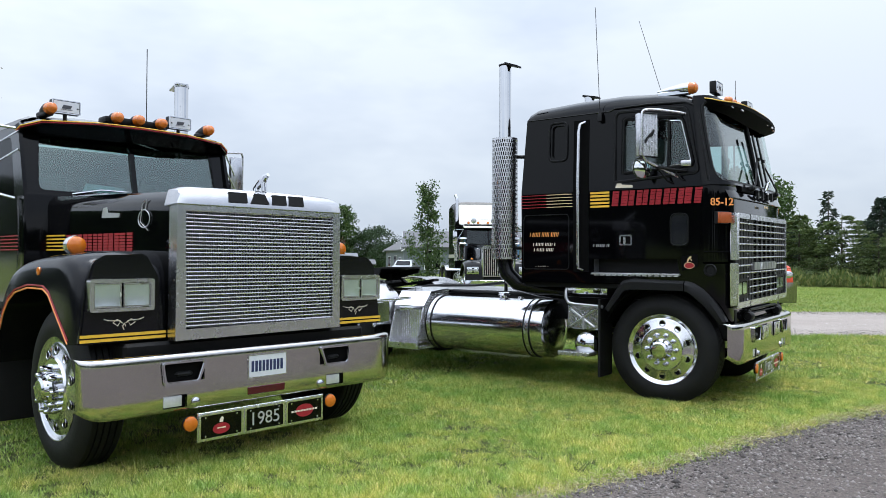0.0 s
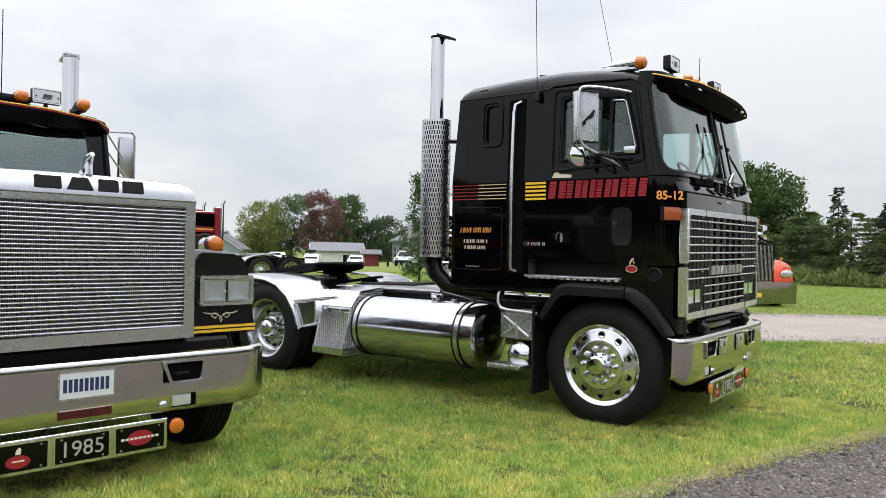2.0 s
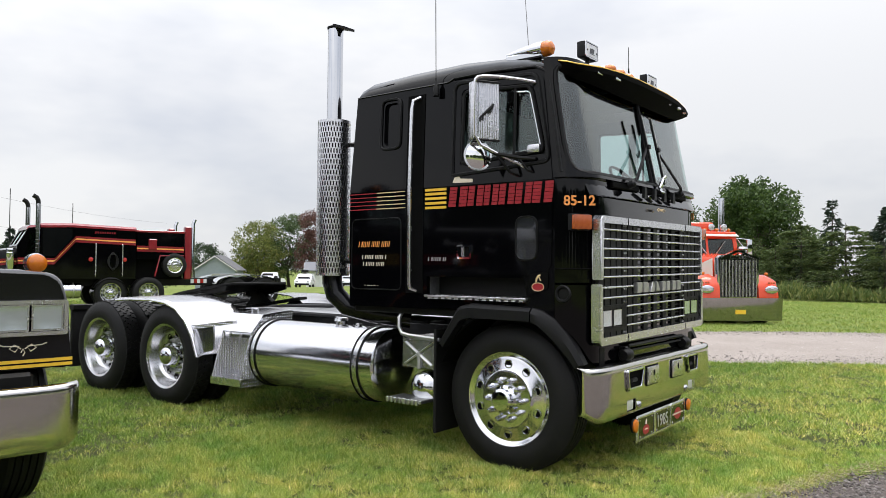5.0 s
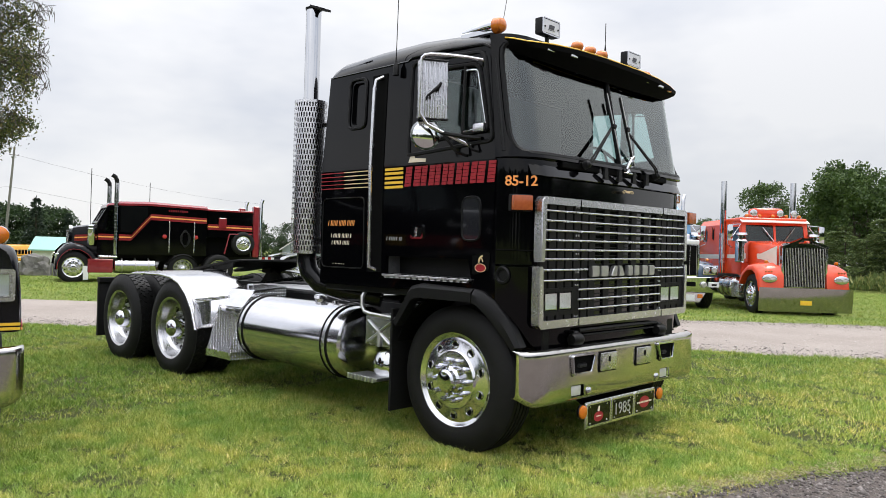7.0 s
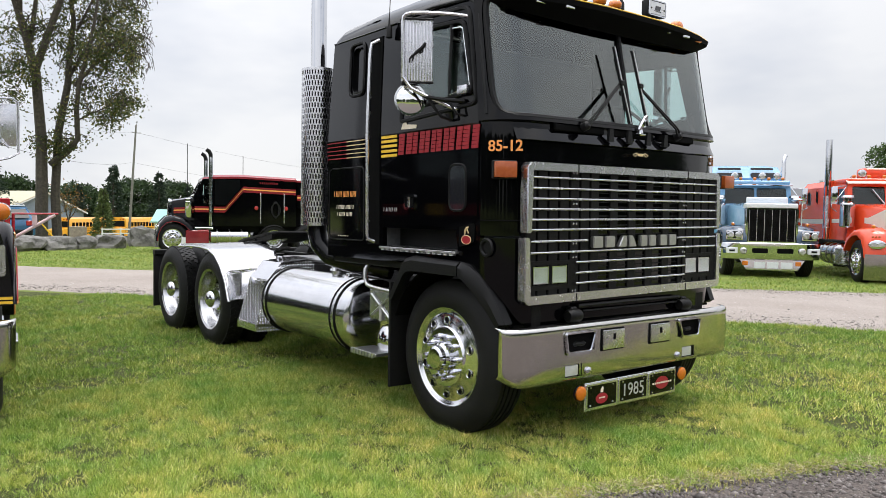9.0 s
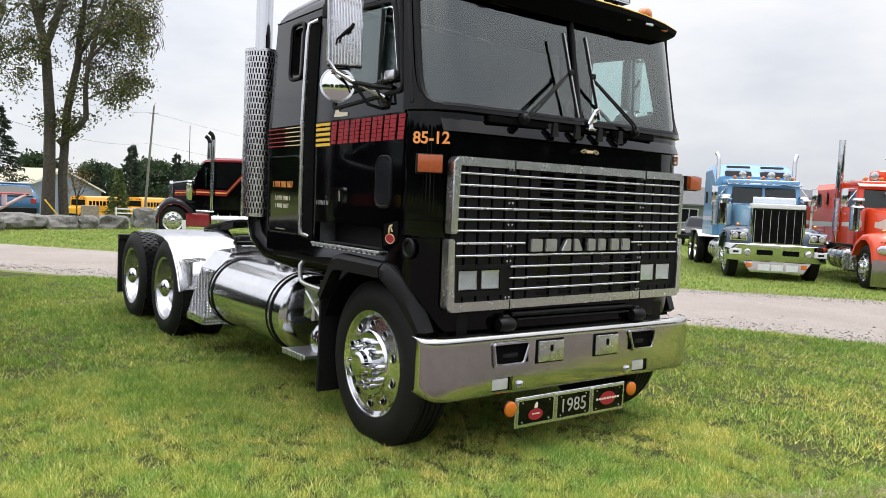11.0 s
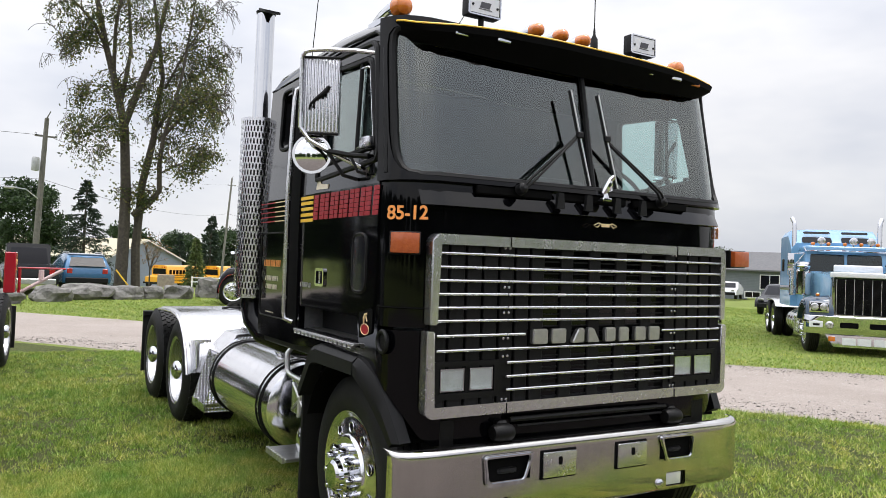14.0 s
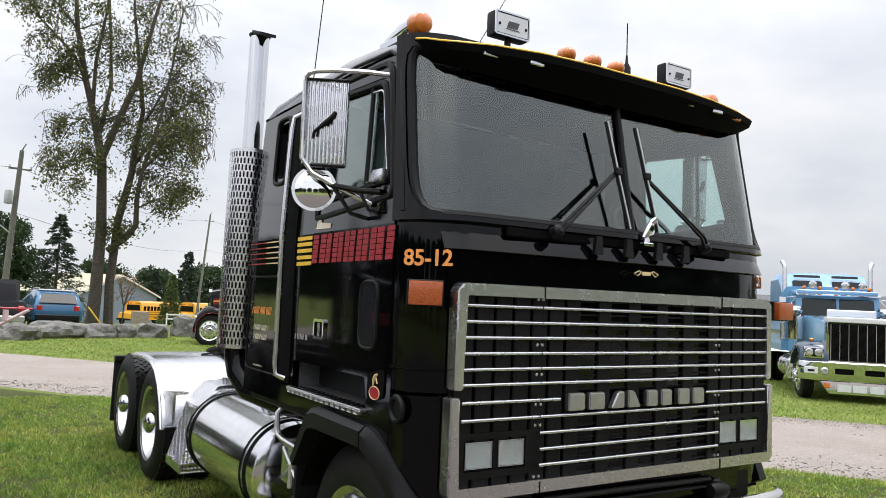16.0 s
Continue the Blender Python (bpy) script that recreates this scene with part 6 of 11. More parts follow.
for k in range(nb):
    z = 0.935 + k * (0.75 / (nb - 1))
    bm = B()
    rod(bm, (-0.014, -0.585, z), (-0.014, 0.603, z), 0.0062, seg=10)
    part("grille_bar", bm, STAINLESS, screen)
for k in range(95):
    y = -0.58 + k * 0.01253
    bm = B()
    box(bm, -0.040, -0.022, y - 0.0016, y + 0.0016, 0.92, 1.69)
    part("grille_fin", bm, DECKMETAL, screen)
for y0, y1, sl in ((-0.285, -0.145, 0.0), (-0.115, 0.03, 0.03), (0.06, 0.175, 0.0), (0.20, 0.325, 0.0)):
    bm = B()
    prism(bm, [(y0, 1.755), (y1, 1.755), (y1 - sl, 1.825), (y0 + sl, 1.825)], lambda u, v: Vector((0.012 - (v - 1.755) * 0.25, u, v)), (0.008, 0, 0))
    part("badge_block", bm, FRAME, con, "dark badge block on the chrome")
# hood ornament: one small chrome figure
bm = B()
tube(bm, [(-0.16, 0.02, 1.87), (-0.10, 0.02, 1.90), (-0.04, 0.02, 1.935), (-0.015, 0.02, 1.955)], [0.015, 0.024, 0.026, 0.018], 8)
tube(bm, [(-0.03, 0.02, 1.95), (0.01, 0.02, 1.965)], [0.022, 0.014], 8)
for x, z in ((-0.14, 1.875), (-0.12, 1.88), (-0.05, 1.92), (-0.035, 1.93)):
    for dy in (-0.012, 0.012):
        tube(bm, [(x, 0.02 + dy, z), (x + 0.008, 0.02 + dy, 1.85)], 0.007, 6)
part("ornament", bm, CHROME, con, "small chrome hood ornament")

# hood: crowned box that widens to the cab
bm = B()
rings = []
for x, w, zt, zs in ((-0.07, 0.645, 1.845, 1.78), (-0.25, 0.66, 1.855, 1.79), (-0.9, 0.685, 1.875, 1.81), (-1.6, 0.72, 1.90, 1.83), (-2.1, 0.76, 1.915, 1.85)):
    h = [(-w, 1.02), (-w, zs - 0.12), (-w, zs - 0.055), (-w + 0.012, zs - 0.015), (-w + 0.05, zs + 0.025), (-w * 0.7, zt - 0.012), (-w * 0.3, zt), (0, zt + 0.004)]
    h = h + [(-y, z) for y, z in reversed(h[:-1])]
    rings.append([(x, y, z) for y, z in h])
loft(bm, rings)
part("hood", bm, BLACK, con, "glossy black hood")
for s in (-1, 1):
    # fender: rounded shell over the wheel with a flat charcoal face
    arch = [(-0.235, 0.845), (-0.30, 0.90), (-0.45, 1.03), (-0.56, 1.13), (-0.66, 1.165), (-0.95, 1.165), (-1.20, 1.125), (-1.34, 1.06), (-1.44, 0.97), (-1.55, 0.80), (-1.635, 0.60)]
    top = [(-0.145, 0.855), (-0.155, 1.18), (-0.19, 1.33), (-0.30, 1.405), (-0.50, 1.41), (-0.85, 1.39), (-1.15, 1.35), (-1.36, 1.27), (-1.52, 1.10), (-1.60, 0.90), (-1.665, 0.61)]
    bm = B()
    rings = []
    for (au, av), (tu, tv) in zip(flowing(arch, 4), flowing(top, 4)):
        side_ = [(tu + (au - tu) * k, y * s, tv + (av - tv) * k - d) for y, k, d in ((1.06, 0.0, 0.002), (1.115, 0.01, 0.008), (1.155, 0.045, 0.010), (1.182, 0.12, 0.006), (1.20, 0.24, 0.0), (1.212, 0.42, 0.0))]
        rings.append([(tu, 0.64 * s, tv + 0.012), (tu, 0.95 * s, tv + 0.006)] + side_ + [(au, 1.222 * s, av), (au, 1.19 * s, av), (au, 0.66 * s, av + 0.01)])
    loft(bm, rings)
    fen = part("front_fender", bm, CHARCOAL, con, "rounded charcoal front fender", 60)
    # front face panel under and around the headlamps
    bm = B()
    prism(bm, [(0.655 * s, 0.855), (1.20 * s, 0.85), (1.165 * s, 1.19), (1.12 * s, 1.345), (1.05 * s, 1.39), (0.79 * s, 1.40), (0.70 * s, 1.25)], YZ(-0.17), (0.05, 0, 0))
    bmesh.ops.bevel(bm, geom=list(bm.edges), offset=0.012, segments=2, affect="EDGES")
    part("fender_face", bm, CHARCOAL, con)
    # yellow pinstripes along the lower edge and the wheel opening
    for dz, m_ in ((0.0, YELTXT), (0.028, YELTXT)):
        bm = B()
        box(bm, -0.118, -0.112, min(0.66 * s, 1.195 * s), max(0.66 * s, 1.195 * s), 0.862 + dz, 0.880 + dz)
        part("pinstripe", bm, m_, fen)
    for off, m_ in ((0.006, ORANGETXT), (0.026, REDTXT)):
        bm = B()
        tube(bm, [(u - (0.0 if u > -0.5 else 0.0), 1.2225 * s, v + off) for u, v in arch], 0.006, 5)
        part("pinstripe", bm, m_, fen)
    # headlamp pair in a chrome bezel
    y0, y1 = (0.755, 1.155)
    bm = B()
    sheet(bm, [(a * s, b) for a, b in round_poly([(y0, 1.045), (y1, 1.045), (y1, 1.245), (y0, 1.245)], 0.02)], [[(a * s, b) for a, b in round_poly([(y0 + 0.022, 1.067), (y1 - 0.022, 1.067), (y1 - 0.022, 1.222), (y0 + 0.022, 1.222)], 0.01)]], YZ(-0.13), (0.055, 0, 0))
    hb = part("headlamp_bezel", bm, STAINLESS, con, "bright double headlamp bezel", 40)
    bm = B()
    box(bm, -0.15, -0.135, min(y0 * s, y1 * s), max(y0 * s, y1 * s), 1.05, 1.24)
    part("bezel_back", bm, DEEP, hb)
    ym = (y0 + y1) / 2
    for a, b in ((y0 + 0.028, ym - 0.01), (ym + 0.01, y1 - 0.028)):
        sealed_beam(hb, -0.086, min(a * s, b * s), max(a * s, b * s), 1.075, 1.214, 0.006)
        bm = B()
        lo, hi = min(a * s, b * s), max(a * s, b * s)
        sheet(bm, [(lo - 0.004, 1.07), (hi + 0.004, 1.07), (hi + 0.004, 1.219), (lo - 0.004, 1.219)], [[(lo + 0.006, 1.081), (hi - 0.006, 1.081), (hi - 0.006, 1.208), (lo + 0.006, 1.208)]], YZ(-0.098), (0.014, 0, 0))
        part("headlamp_rim", bm, STAINLESS, hb)
    # gold scroll on the face
    bm = B()
    for q in (-1, 1):
        tube(bm, [(-0.116, (0.93 + q * 0.01) * s, 0.97), (-0.116, (0.93 + q * 0.045) * s, 0.995), (-0.116, (0.93 + q * 0.07) * s, 0.975), (-0.116, (0.93 + q * 0.04) * s, 0.955), (-0.116, (0.93 + q * 0.02) * s, 0.985), (-0.116, (0.93 + q * 0.1) * s, 0.99), (-0.116, (0.93 + q * 0.125) * s, 1.0)], 0.0035, 5)
    tube(bm, [(-0.116, 0.93 * s, 0.93), (-0.116, 0.94 * s, 0.95), (-0.116, 0.93 * s, 0.97), (-0.116, 0.92 * s, 0.95)], 0.0035, 5)
    part("scroll_emblem", bm, CREAMTXT, fen, "cream painted scroll")
    # fender-top signal lamp
    ly = 1.13 if s > 0 else -1.05
    bm = B()
    lathe(bm, [(-0.035, 0.062), (0.0, 0.066), (0.03, 0.06)], (-0.60, ly, 1.455), (1, 0, 0), 24)
    rod(bm, (-0.60, ly, 1.36), (-0.60, ly, 1.40), 0.02)
    sl = part("fender_lamp", bm, STAINLESS, con)
    bm = B()
    lathe(bm, [(0.03, 0.06), (0.05, 0.055), (0.062, 0.035), (0.066, 0)], (-0.60, ly, 1.455), (1, 0, 0), 24, False)
    part("lens", bm, AMBER, sl, "amber signal lens")
    bm = B()
    lathe(bm, [(0, 0.03), (0.02, 0.028), (0.026, 0)], (-0.76, 1.20 * s, 1.285), (0, s, 0), 16)
    part("side_marker", bm, AMBER, fen)
    letters("KEEP OFF", 0.034, 0.001, SILVERTXT, fen, pose(-0.93, 1.197 * s, 1.245, 90, 0, 0 if s < 0 else 180), "small_lettering", "small silver lettering")
    bm = B()
    prism(bm, [(-0.785, 1.245), (-0.735, 1.245), (-0.76, 1.215)], XZ(1.2 * s), (0, 0.003 * s, 0))
    part("arrow_mark", bm, SILVERTXT, fen)
    # cab door, side and rear
    bm = B()
    sheet(bm, [(-2.08, 1.0), (-1.98, 1.86), (-2.14, 2.44), (-3.45, 2.46), (-3.45, 1.0)], [round_poly([(-2.20, 1.88), (-2.30, 2.36), (-2.95, 2.38), (-2.95, 1.88)], 0.05)], XZ(0.93 * s), (0, -0.03 * s, 0))
    part("cab_side", bm, CABBLACK, con)
    bm = B()
    prism(bm, [(-2.20, 1.88), (-2.30, 2.36), (-2.95, 2.38), (-2.95, 1.88)], XZ(0.92 * s), (0, -0.005 * s, 0))
    pn = part("side_window", bm, DARKGLASS, con, "dark tinted side window")
    pn.visible_shadow = False
    bm = B()
    box(bm, -3.3, -2.1, min(0.9 * s, 1.18 * s), max(0.9 * s, 1.18 * s), 0.55, 0.60, 0.008, 1)
    part("running_step", bm, DIAMOND, con)
    bm = B()
    lathe(bm, [(0, 0.0), (0.02, 0.27), (0.04, 0.31), (1.3, 0.31), (1.32, 0.27), (1.34, 0.0)], (-3.1, 0.86 * s, 0.62), (1, 0, 0), 40, False)
    part("fuel_tank", bm, CHROME, con, "polished fuel tank")
    bm = B()
    box(bm, -1.72, -1.70, min(0.70 * s, 1.19 * s), max(0.70 * s, 1.19 * s), 0.15, 0.78, 0.005, 1)
    part("mud_flap", bm, RUBBER, con)
    # mirror on braced arms
    bm = B()
    tube(bm, [(-2.15, 0.93 * s, 2.42), (-2.30, 1.22 * s, 2.46), (-2.36, 1.27 * s, 2.44), (-2.37, 1.275 * s, 2.30), (-2.37, 1.275 * s, 1.98), (-2.30, 1.20 * s, 1.93), (-2.12, 0.95 * s, 1.85)], 0.011, 8)
    tube(bm, [(-2.12, 0.93 * s, 2.25), (-2.32, 1.2 * s, 2.02)], 0.008, 6)
    tube(bm, [(-2.12, 0.93 * s, 2.40), (-2.30, 1.14 * s, 2.22)], 0.008, 6)
    ma = part("mirror_arm", bm, STAINLESS, con)
    bm = B()
    box(bm, -2.40, -2.35, min(1.13 * s, 1.26 * s), max(1.13 * s, 1.26 * s), 2.04, 2.42, 0.01, 2)
    part("mirror_head", bm, STAINLESS, ma)
    # hood side lettering blocks and stripes
    Y = 0.704 * s
    def on_hood(u, v, s=s):
        return Vector((u, (float(np.interp(-u, (0.07, 0.25, 0.9, 1.6, 2.1), (0.645, 0.66, 0.685, 0.72, 0.76))) + 0.0025) * s, v))
    x = -1.64
    for wdt in (0.20, 0.17, 0.155, 0.165, 0.165, 0.20):
        for a, b in ((0.0, 0.44), (0.54, 0.97)):
            bm = B()
            for k in range(6):
                z0 = 1.425 + k * 0.0215
                prism(bm, [(x + a * wdt, z0), (x + b * wdt - 0.006, z0), (x + b * wdt - 0.006, z0 + 0.0175), (x + a * wdt, z0 + 0.0175)], on_hood, (0, 0.003 * s, 0))
            part("letter_block", bm, REDTXT, con)
        x += wdt + 0.003
    for z in (1.435, 1.463, 1.491, 1.519, 1.547):
        for a, b, m_, h in ((-2.06, -1.66, YELTXT, 0.006), (-2.6, -2.1, REDTXT, 0.0045)):
            bm = B()
            yy = on_hood(a + 0.1, 1.5).y * s + 0.006 if a > -2.08 else 0.932
            prism(bm, [(a, z - h), (b, z - h), (b, z + h), (a, z + h)], lambda u, v, s=s, a=a: on_hood(u, v, s) if a > -2.08 else Vector((u, 0.9305 * s, v)), (0, 0.004 * s, 0))
            part("stripe", bm, m_, con)
    bm = B()
    prism(bm, [(-1.05, 1.665), (-0.78, 1.66), (-0.77, 1.69), (-0.95, 1.70), (-0.97, 1.74), (-1.03, 1.735)], lambda u, v, s=s: Vector((u, (0.6635 + 0.0385 * (-0.25 - u)) * s, v)), (0, 0.003 * s, 0))
    part("script_mark", bm, SILVERTXT, con, "silver script mark")
    bm = B()
    tube(bm, [(-0.42 + 0.085 * math.cos(a), (0.672) * s, 1.64 + 0.06 * math.sin(a)) for a in span(0, 2 * math.pi, 20)[:-1]], 0.004, 5, True)
    tube(bm, [(-0.36, 0.671 * s, 1.56), (-0.47, 0.674 * s, 1.62), (-0.44, 0.673 * s, 1.74), (-0.38, 0.671 * s, 1.77), (-0.40, 0.672 * s, 1.70)], 0.0035, 5)
    part("oval_emblem", bm, SILVERTXT, con, "silver oval emblem")

# cab front: windscreen between pillars, roof, visor, lamps
bm = B()
box(bm, -2.16, -1.98, -0.93, 0.93, 1.0, 1.90, 0.03, 2)
part("cowl", bm, BLACK, con)
bm = B()
sheet(bm, [(-0.93, 1.88), (0.93, 1.88), (0.90, 2.47), (-0.90, 2.47)], [round_poly([(-0.80, 1.925), (-0.02, 1.925), (-0.02, 2.42), (-0.77, 2.40)], [0.06, 0.01, 0.01, 0.07]), round_poly([(0.02, 1.925), (0.80, 1.925), (0.77, 2.40), (0.02, 2.42)], [0.01, 0.06, 0.07, 0.01])], lambda y, z: Vector((-2.03 - (z - 1.9) * 0.25, y, z)), (-0.04, 0, 0))
part("windscreen_frame", bm, BLACK, con)
for a, b in ((-0.81, -0.01), (0.01, 0.81)):
    bm = B()
    prism(bm, [(a, 1.915), (b, 1.915), (b, 2.43), (a, 2.43)], lambda y, z: Vector((-2.05 - (z - 1.9) * 0.25, y, z)), (-0.005, 0, 0))
    pn = part("windscreen_pane", bm, GLASS, con, "dark tinted windscreen pane")
    pn.visible_shadow = False
bm = B()
sec = [(-0.93, 2.45), (-0.91, 2.50), (-0.82, 2.545), (-0.45, 2.58), (0, 2.59)]
sec = sec + [(-y, z) for y, z in reversed(sec[:-1])]
loft(bm, [[(x, y, 2.45 + (z - 2.45) * k) for y, z in sec] for x, k in ((-3.46, 0.3), (-3.40, 0.9), (-2.6, 1.0), (-2.25, 1.0), (-2.12, 0.75))], closed=False)
part("roof", bm, BLACK, con)
bm = B()
box(bm, -3.48, -3.44, -0.92, 0.92, 1.0, 2.47, 0.01, 1)
part("rear_wall", bm, BLACK, con)
bm = B()
box(bm, -3.4, -2.05, -0.9, 0.9, 0.95, 1.0)
part("cab_floor", bm, FRAME, con)
VC = [(-2.14, -0.945, 2.40), (-2.09, -0.93, 2.43), (-1.98, -0.80, 2.475), (-1.90, -0.4, 2.50), (-1.88, 0.0, 2.505)]
VC = VC + [(x, -y, z) for x, y, z in reversed(VC[:-1])]
bm = B()
rv = []
for t in (0.0, 0.5, 0.9, 1.0):
    rv.append([Vector((-2.16 + (x + 2.16) * t, y, 2.545 - 0.09 * (abs(y) / 0.945) ** 4 + (z - 2.545 + 0.09 * (abs(y) / 0.945) ** 4) * t + 0.02 * math.sin(math.pi * t))) for x, y, z in VC])
for t in (0.98, 0.5, 0.0):
    rv.append([Vector((-2.12 + (x + 2.12) * t, y * 0.985, 2.40 + (z - 0.02 - 2.40) * t)) for x, y, z in VC])
loft(bm, rv, closed=False)
vis1 = part("sun_visor", bm, BLACK, con, "black sun visor with a gold line")
for dz, m_ in ((0.006, YELTXT), (-0.008, REDTXT)):
    bm = B()
    tube(bm, [(x + 0.001, y, z + dz) for x, y, z in VC], 0.005, 6)
    part("visor_pinstripe", bm, m_, vis1)
for y in (-0.72, -0.17, 0.02, 0.23, 0.70):
    bullet_lamp(con, -2.06, y, 2.60, 0.22, 0.052, SATIN)
sign_lamp(con, -2.08, -0.58, 2.635, 0.23, 0.115)
sign_lamp(con, -2.08, 0.43, 2.635, 0.22, 0.115)
bm = B()
box(bm, -2.24, -2.08, -0.26, 0.32, 2.56, 2.615, 0.02, 2)
part("lamp_rail", bm, SATIN, con)
bm = B()
tube(bm, [(-2.02, 0.08, 2.58), (-2.02, 0.08, 3.25)], 0.004, 6)
part("whip_antenna", bm, FRAME, con)
bm = B()
rod(bm, (-3.05, 0.94, 1.2), (-3.05, 0.94, 3.22), 0.072, 0.072, 28)
st = part("exhaust_stack", bm, CHROME, con, "short chrome exhaust stack")
bm = B()
lathe(bm, [(0, 0.076), (0.02, 0.078), (0.025, 0)], (-3.05, 0.94, 3.205), (0, 0, 1), 24, False)
prism(bm, round_poly([(-0.24, -0.05), (-0.02, -0.075), (-0.02, 0.075), (-0.24, 0.05)], 0.02), lambda u, v: Vector((-3.0 + u, 0.94 + v, 3.235 - max(-u - 0.12, 0) * 0.35)), (0, 0, 0.015))
part("rain_flap", bm, STAINLESS, st)
# wiper, papers on the dash, dash
bm = B()
tube(bm, [(-2.02, -0.55, 1.905), (-2.045, -0.3, 1.955), (-2.05, 0.02, 1.95)], 0.008, 6)
part("wiper_arm", bm, STAINLESS, con)
bm = B()
box(bm, -2.55, -2.10, -0.9, 0.9, 1.75, 1.93, 0.04, 2)
part("dashboard", bm, SEATCLOTH, con)
bm = B()
prism(bm, [(-0.42, 1.94), (-0.02, 1.94), (-0.05, 2.0), (-0.36, 2.02)], lambda y, z: Vector((-2.14 - (z - 1.94), y, z)), (-0.003, 0, 0))
part("papers", bm, mat("paper", (0.55, 0.62, 0.66), 0.7), con, "pale papers on the dashboard")
bm = B()
c = Vector((-2.5, 0.45, 2.0))
tube(bm, [c + Vector((-0.1 * math.cos(a), 0.22 * math.sin(a), 0.18 * math.cos(a))) for a in span(0, 2 * math.pi, 24)[:-1]], 0.014, 8, True)
part("steering_wheel", bm, GASKET, con)
for y in (-0.45, 0.45):
    bm = B()
    box(bm, -3.25, -3.1, y - 0.25, y + 0.25, 1.4, 2.15, 0.05, 2)
    box(bm, -3.15, -2.7, y - 0.25, y + 0.25, 1.35, 1.5, 0.05, 2)
    part("seat", bm, SEATCLOTH, con)

# bumper, plate, show plates
bp = chrome_bumper(con, pads=False)
bp.matrix_local = pose(-0.005, -0.015, -0.025)
bm = B()
box(bm, 0.05, 0.054, -0.15, 0.155, 0.56, 0.712, 0.006, 1)
lp = part("licence_plate", bm, WHITEPLATE, con, "white licence plate with plain dark bars")
for k in range(9):
    bm = B()
    y = -0.128 + k * 0.0292
    box(bm, 0.054, 0.0555, y, y + 0.02, 0.598, 0.672)
    part("plate_bar", bm, mat("plate_ink", (0.02, 0.03, 0.10), 0.5) if k == 0 else bpy.data.materials["plate_ink"], lp)
bm = B()
sheet(bm, [(-0.155, 0.555), (0.16, 0.555), (0.16, 0.717), (-0.155, 0.717)], [[(-0.147, 0.563), (0.152, 0.563), (0.152, 0.709), (-0.147, 0.709)]], YZ(0.05), (0.006, 0, 0))
part("plate_rim", bm, STAINLESS, lp)
bm = B()
box(bm, 0.02, 0.056, -0.155, 0.145, 0.445, 0.498, 0.004, 1)
part("bumper_slot", bm, mat("slot_red", (0.05, 0.006, 0.008), 0.2, col2=(0.09, 0.01, 0.012), nscale=8), con, "dark red lamp slot in the bumper")
plate_rack(con, 0.05, -0.015, 0.18)

# chassis behind the cab, drive axles, tail equipment
for s in (-1, 1):
    bm = B()
    box(bm, -7.9, -0.3, 0.40 * s - 0.04, 0.40 * s + 0.04, 0.70, 0.95, 0.006, 1)
    part("frame_rail", bm, FRAME, con)
    bm = B()
    box(bm, -7.66, -7.63, min(0.56 * s, 1.19 * s), max(0.56 * s, 1.19 * s), 0.2, 0.82, 0.005, 1)
    part("mud_flap", bm, RUBBER, con)
bm = B()
box(bm, -1.9, -0.2, -0.55, 0.55, 0.55, 1.3, 0.05, 1)
part("engine", bm, FRAME, con)
bm = B()
tube(bm, [(-0.70, -0.95, 0.47), (-0.70, -0.5, 0.40), (-0.70, 0.5, 0.40), (-0.70, 0.95, 0.47)], 0.06, 10)
part("front_axle", bm, FRAME, con)
for x in (-5.65, -7.0):
    bm = B()
    tube(bm, [(x, -0.9, 0.5), (x, 0.9, 0.5)], 0.09, 12)
    part("rear_axle", bm, FRAME, con)
    wheel(con, x, -1.17, 0.50, -1, "drive")
    wheel(con, x, 1.17, 0.50, 1, "drive")
wheel(con, -0.70, -1.13, 0.515, -1, "steer")
wheel(con, -0.70, 1.13, 0.515, 1, "steer")
bm = B()
box(bm, -0.36, -0.07, -0.95, 0.98, 0.60, 0.84, 0.02, 1)
part("front_crossmember", bm, FRAME, con)

# red tail frame: upright with a braced arm
bm = B()
box(bm, -7.05, -6.85, 1.10, 1.24, 1.05, 1.62, 0.012, 1)
tail = part("tail_post", bm, REDPAINT, con, "red steel post on the tail")
bm = B()
tube(bm, [(-6.98, 1.26, 1.40), (-6.98, 1.86, 1.405)], 0.014, 8)
tube(bm, [(-6.98, 1.28, 1.05), (-6.98, 1.28, 1.40)], 0.02, 8)
part("tail_arm", bm, REDPAINT, tail)
bm = B()
tube(bm, [(-6.98, 1.30, 1.06), (-6.98, 1.82, 1.39)], 0.024, 8)
tube(bm, [(-6.98, 1.55, 1.24), (-6.98, 1.55, 1.38)], 0.035, 8)
part("tail_brace", bm, mat("faded_pink_paint", (0.62, 0.42, 0.42), 0.5, col2=(0.72, 0.55, 0.55)), tail, "faded pink brace")
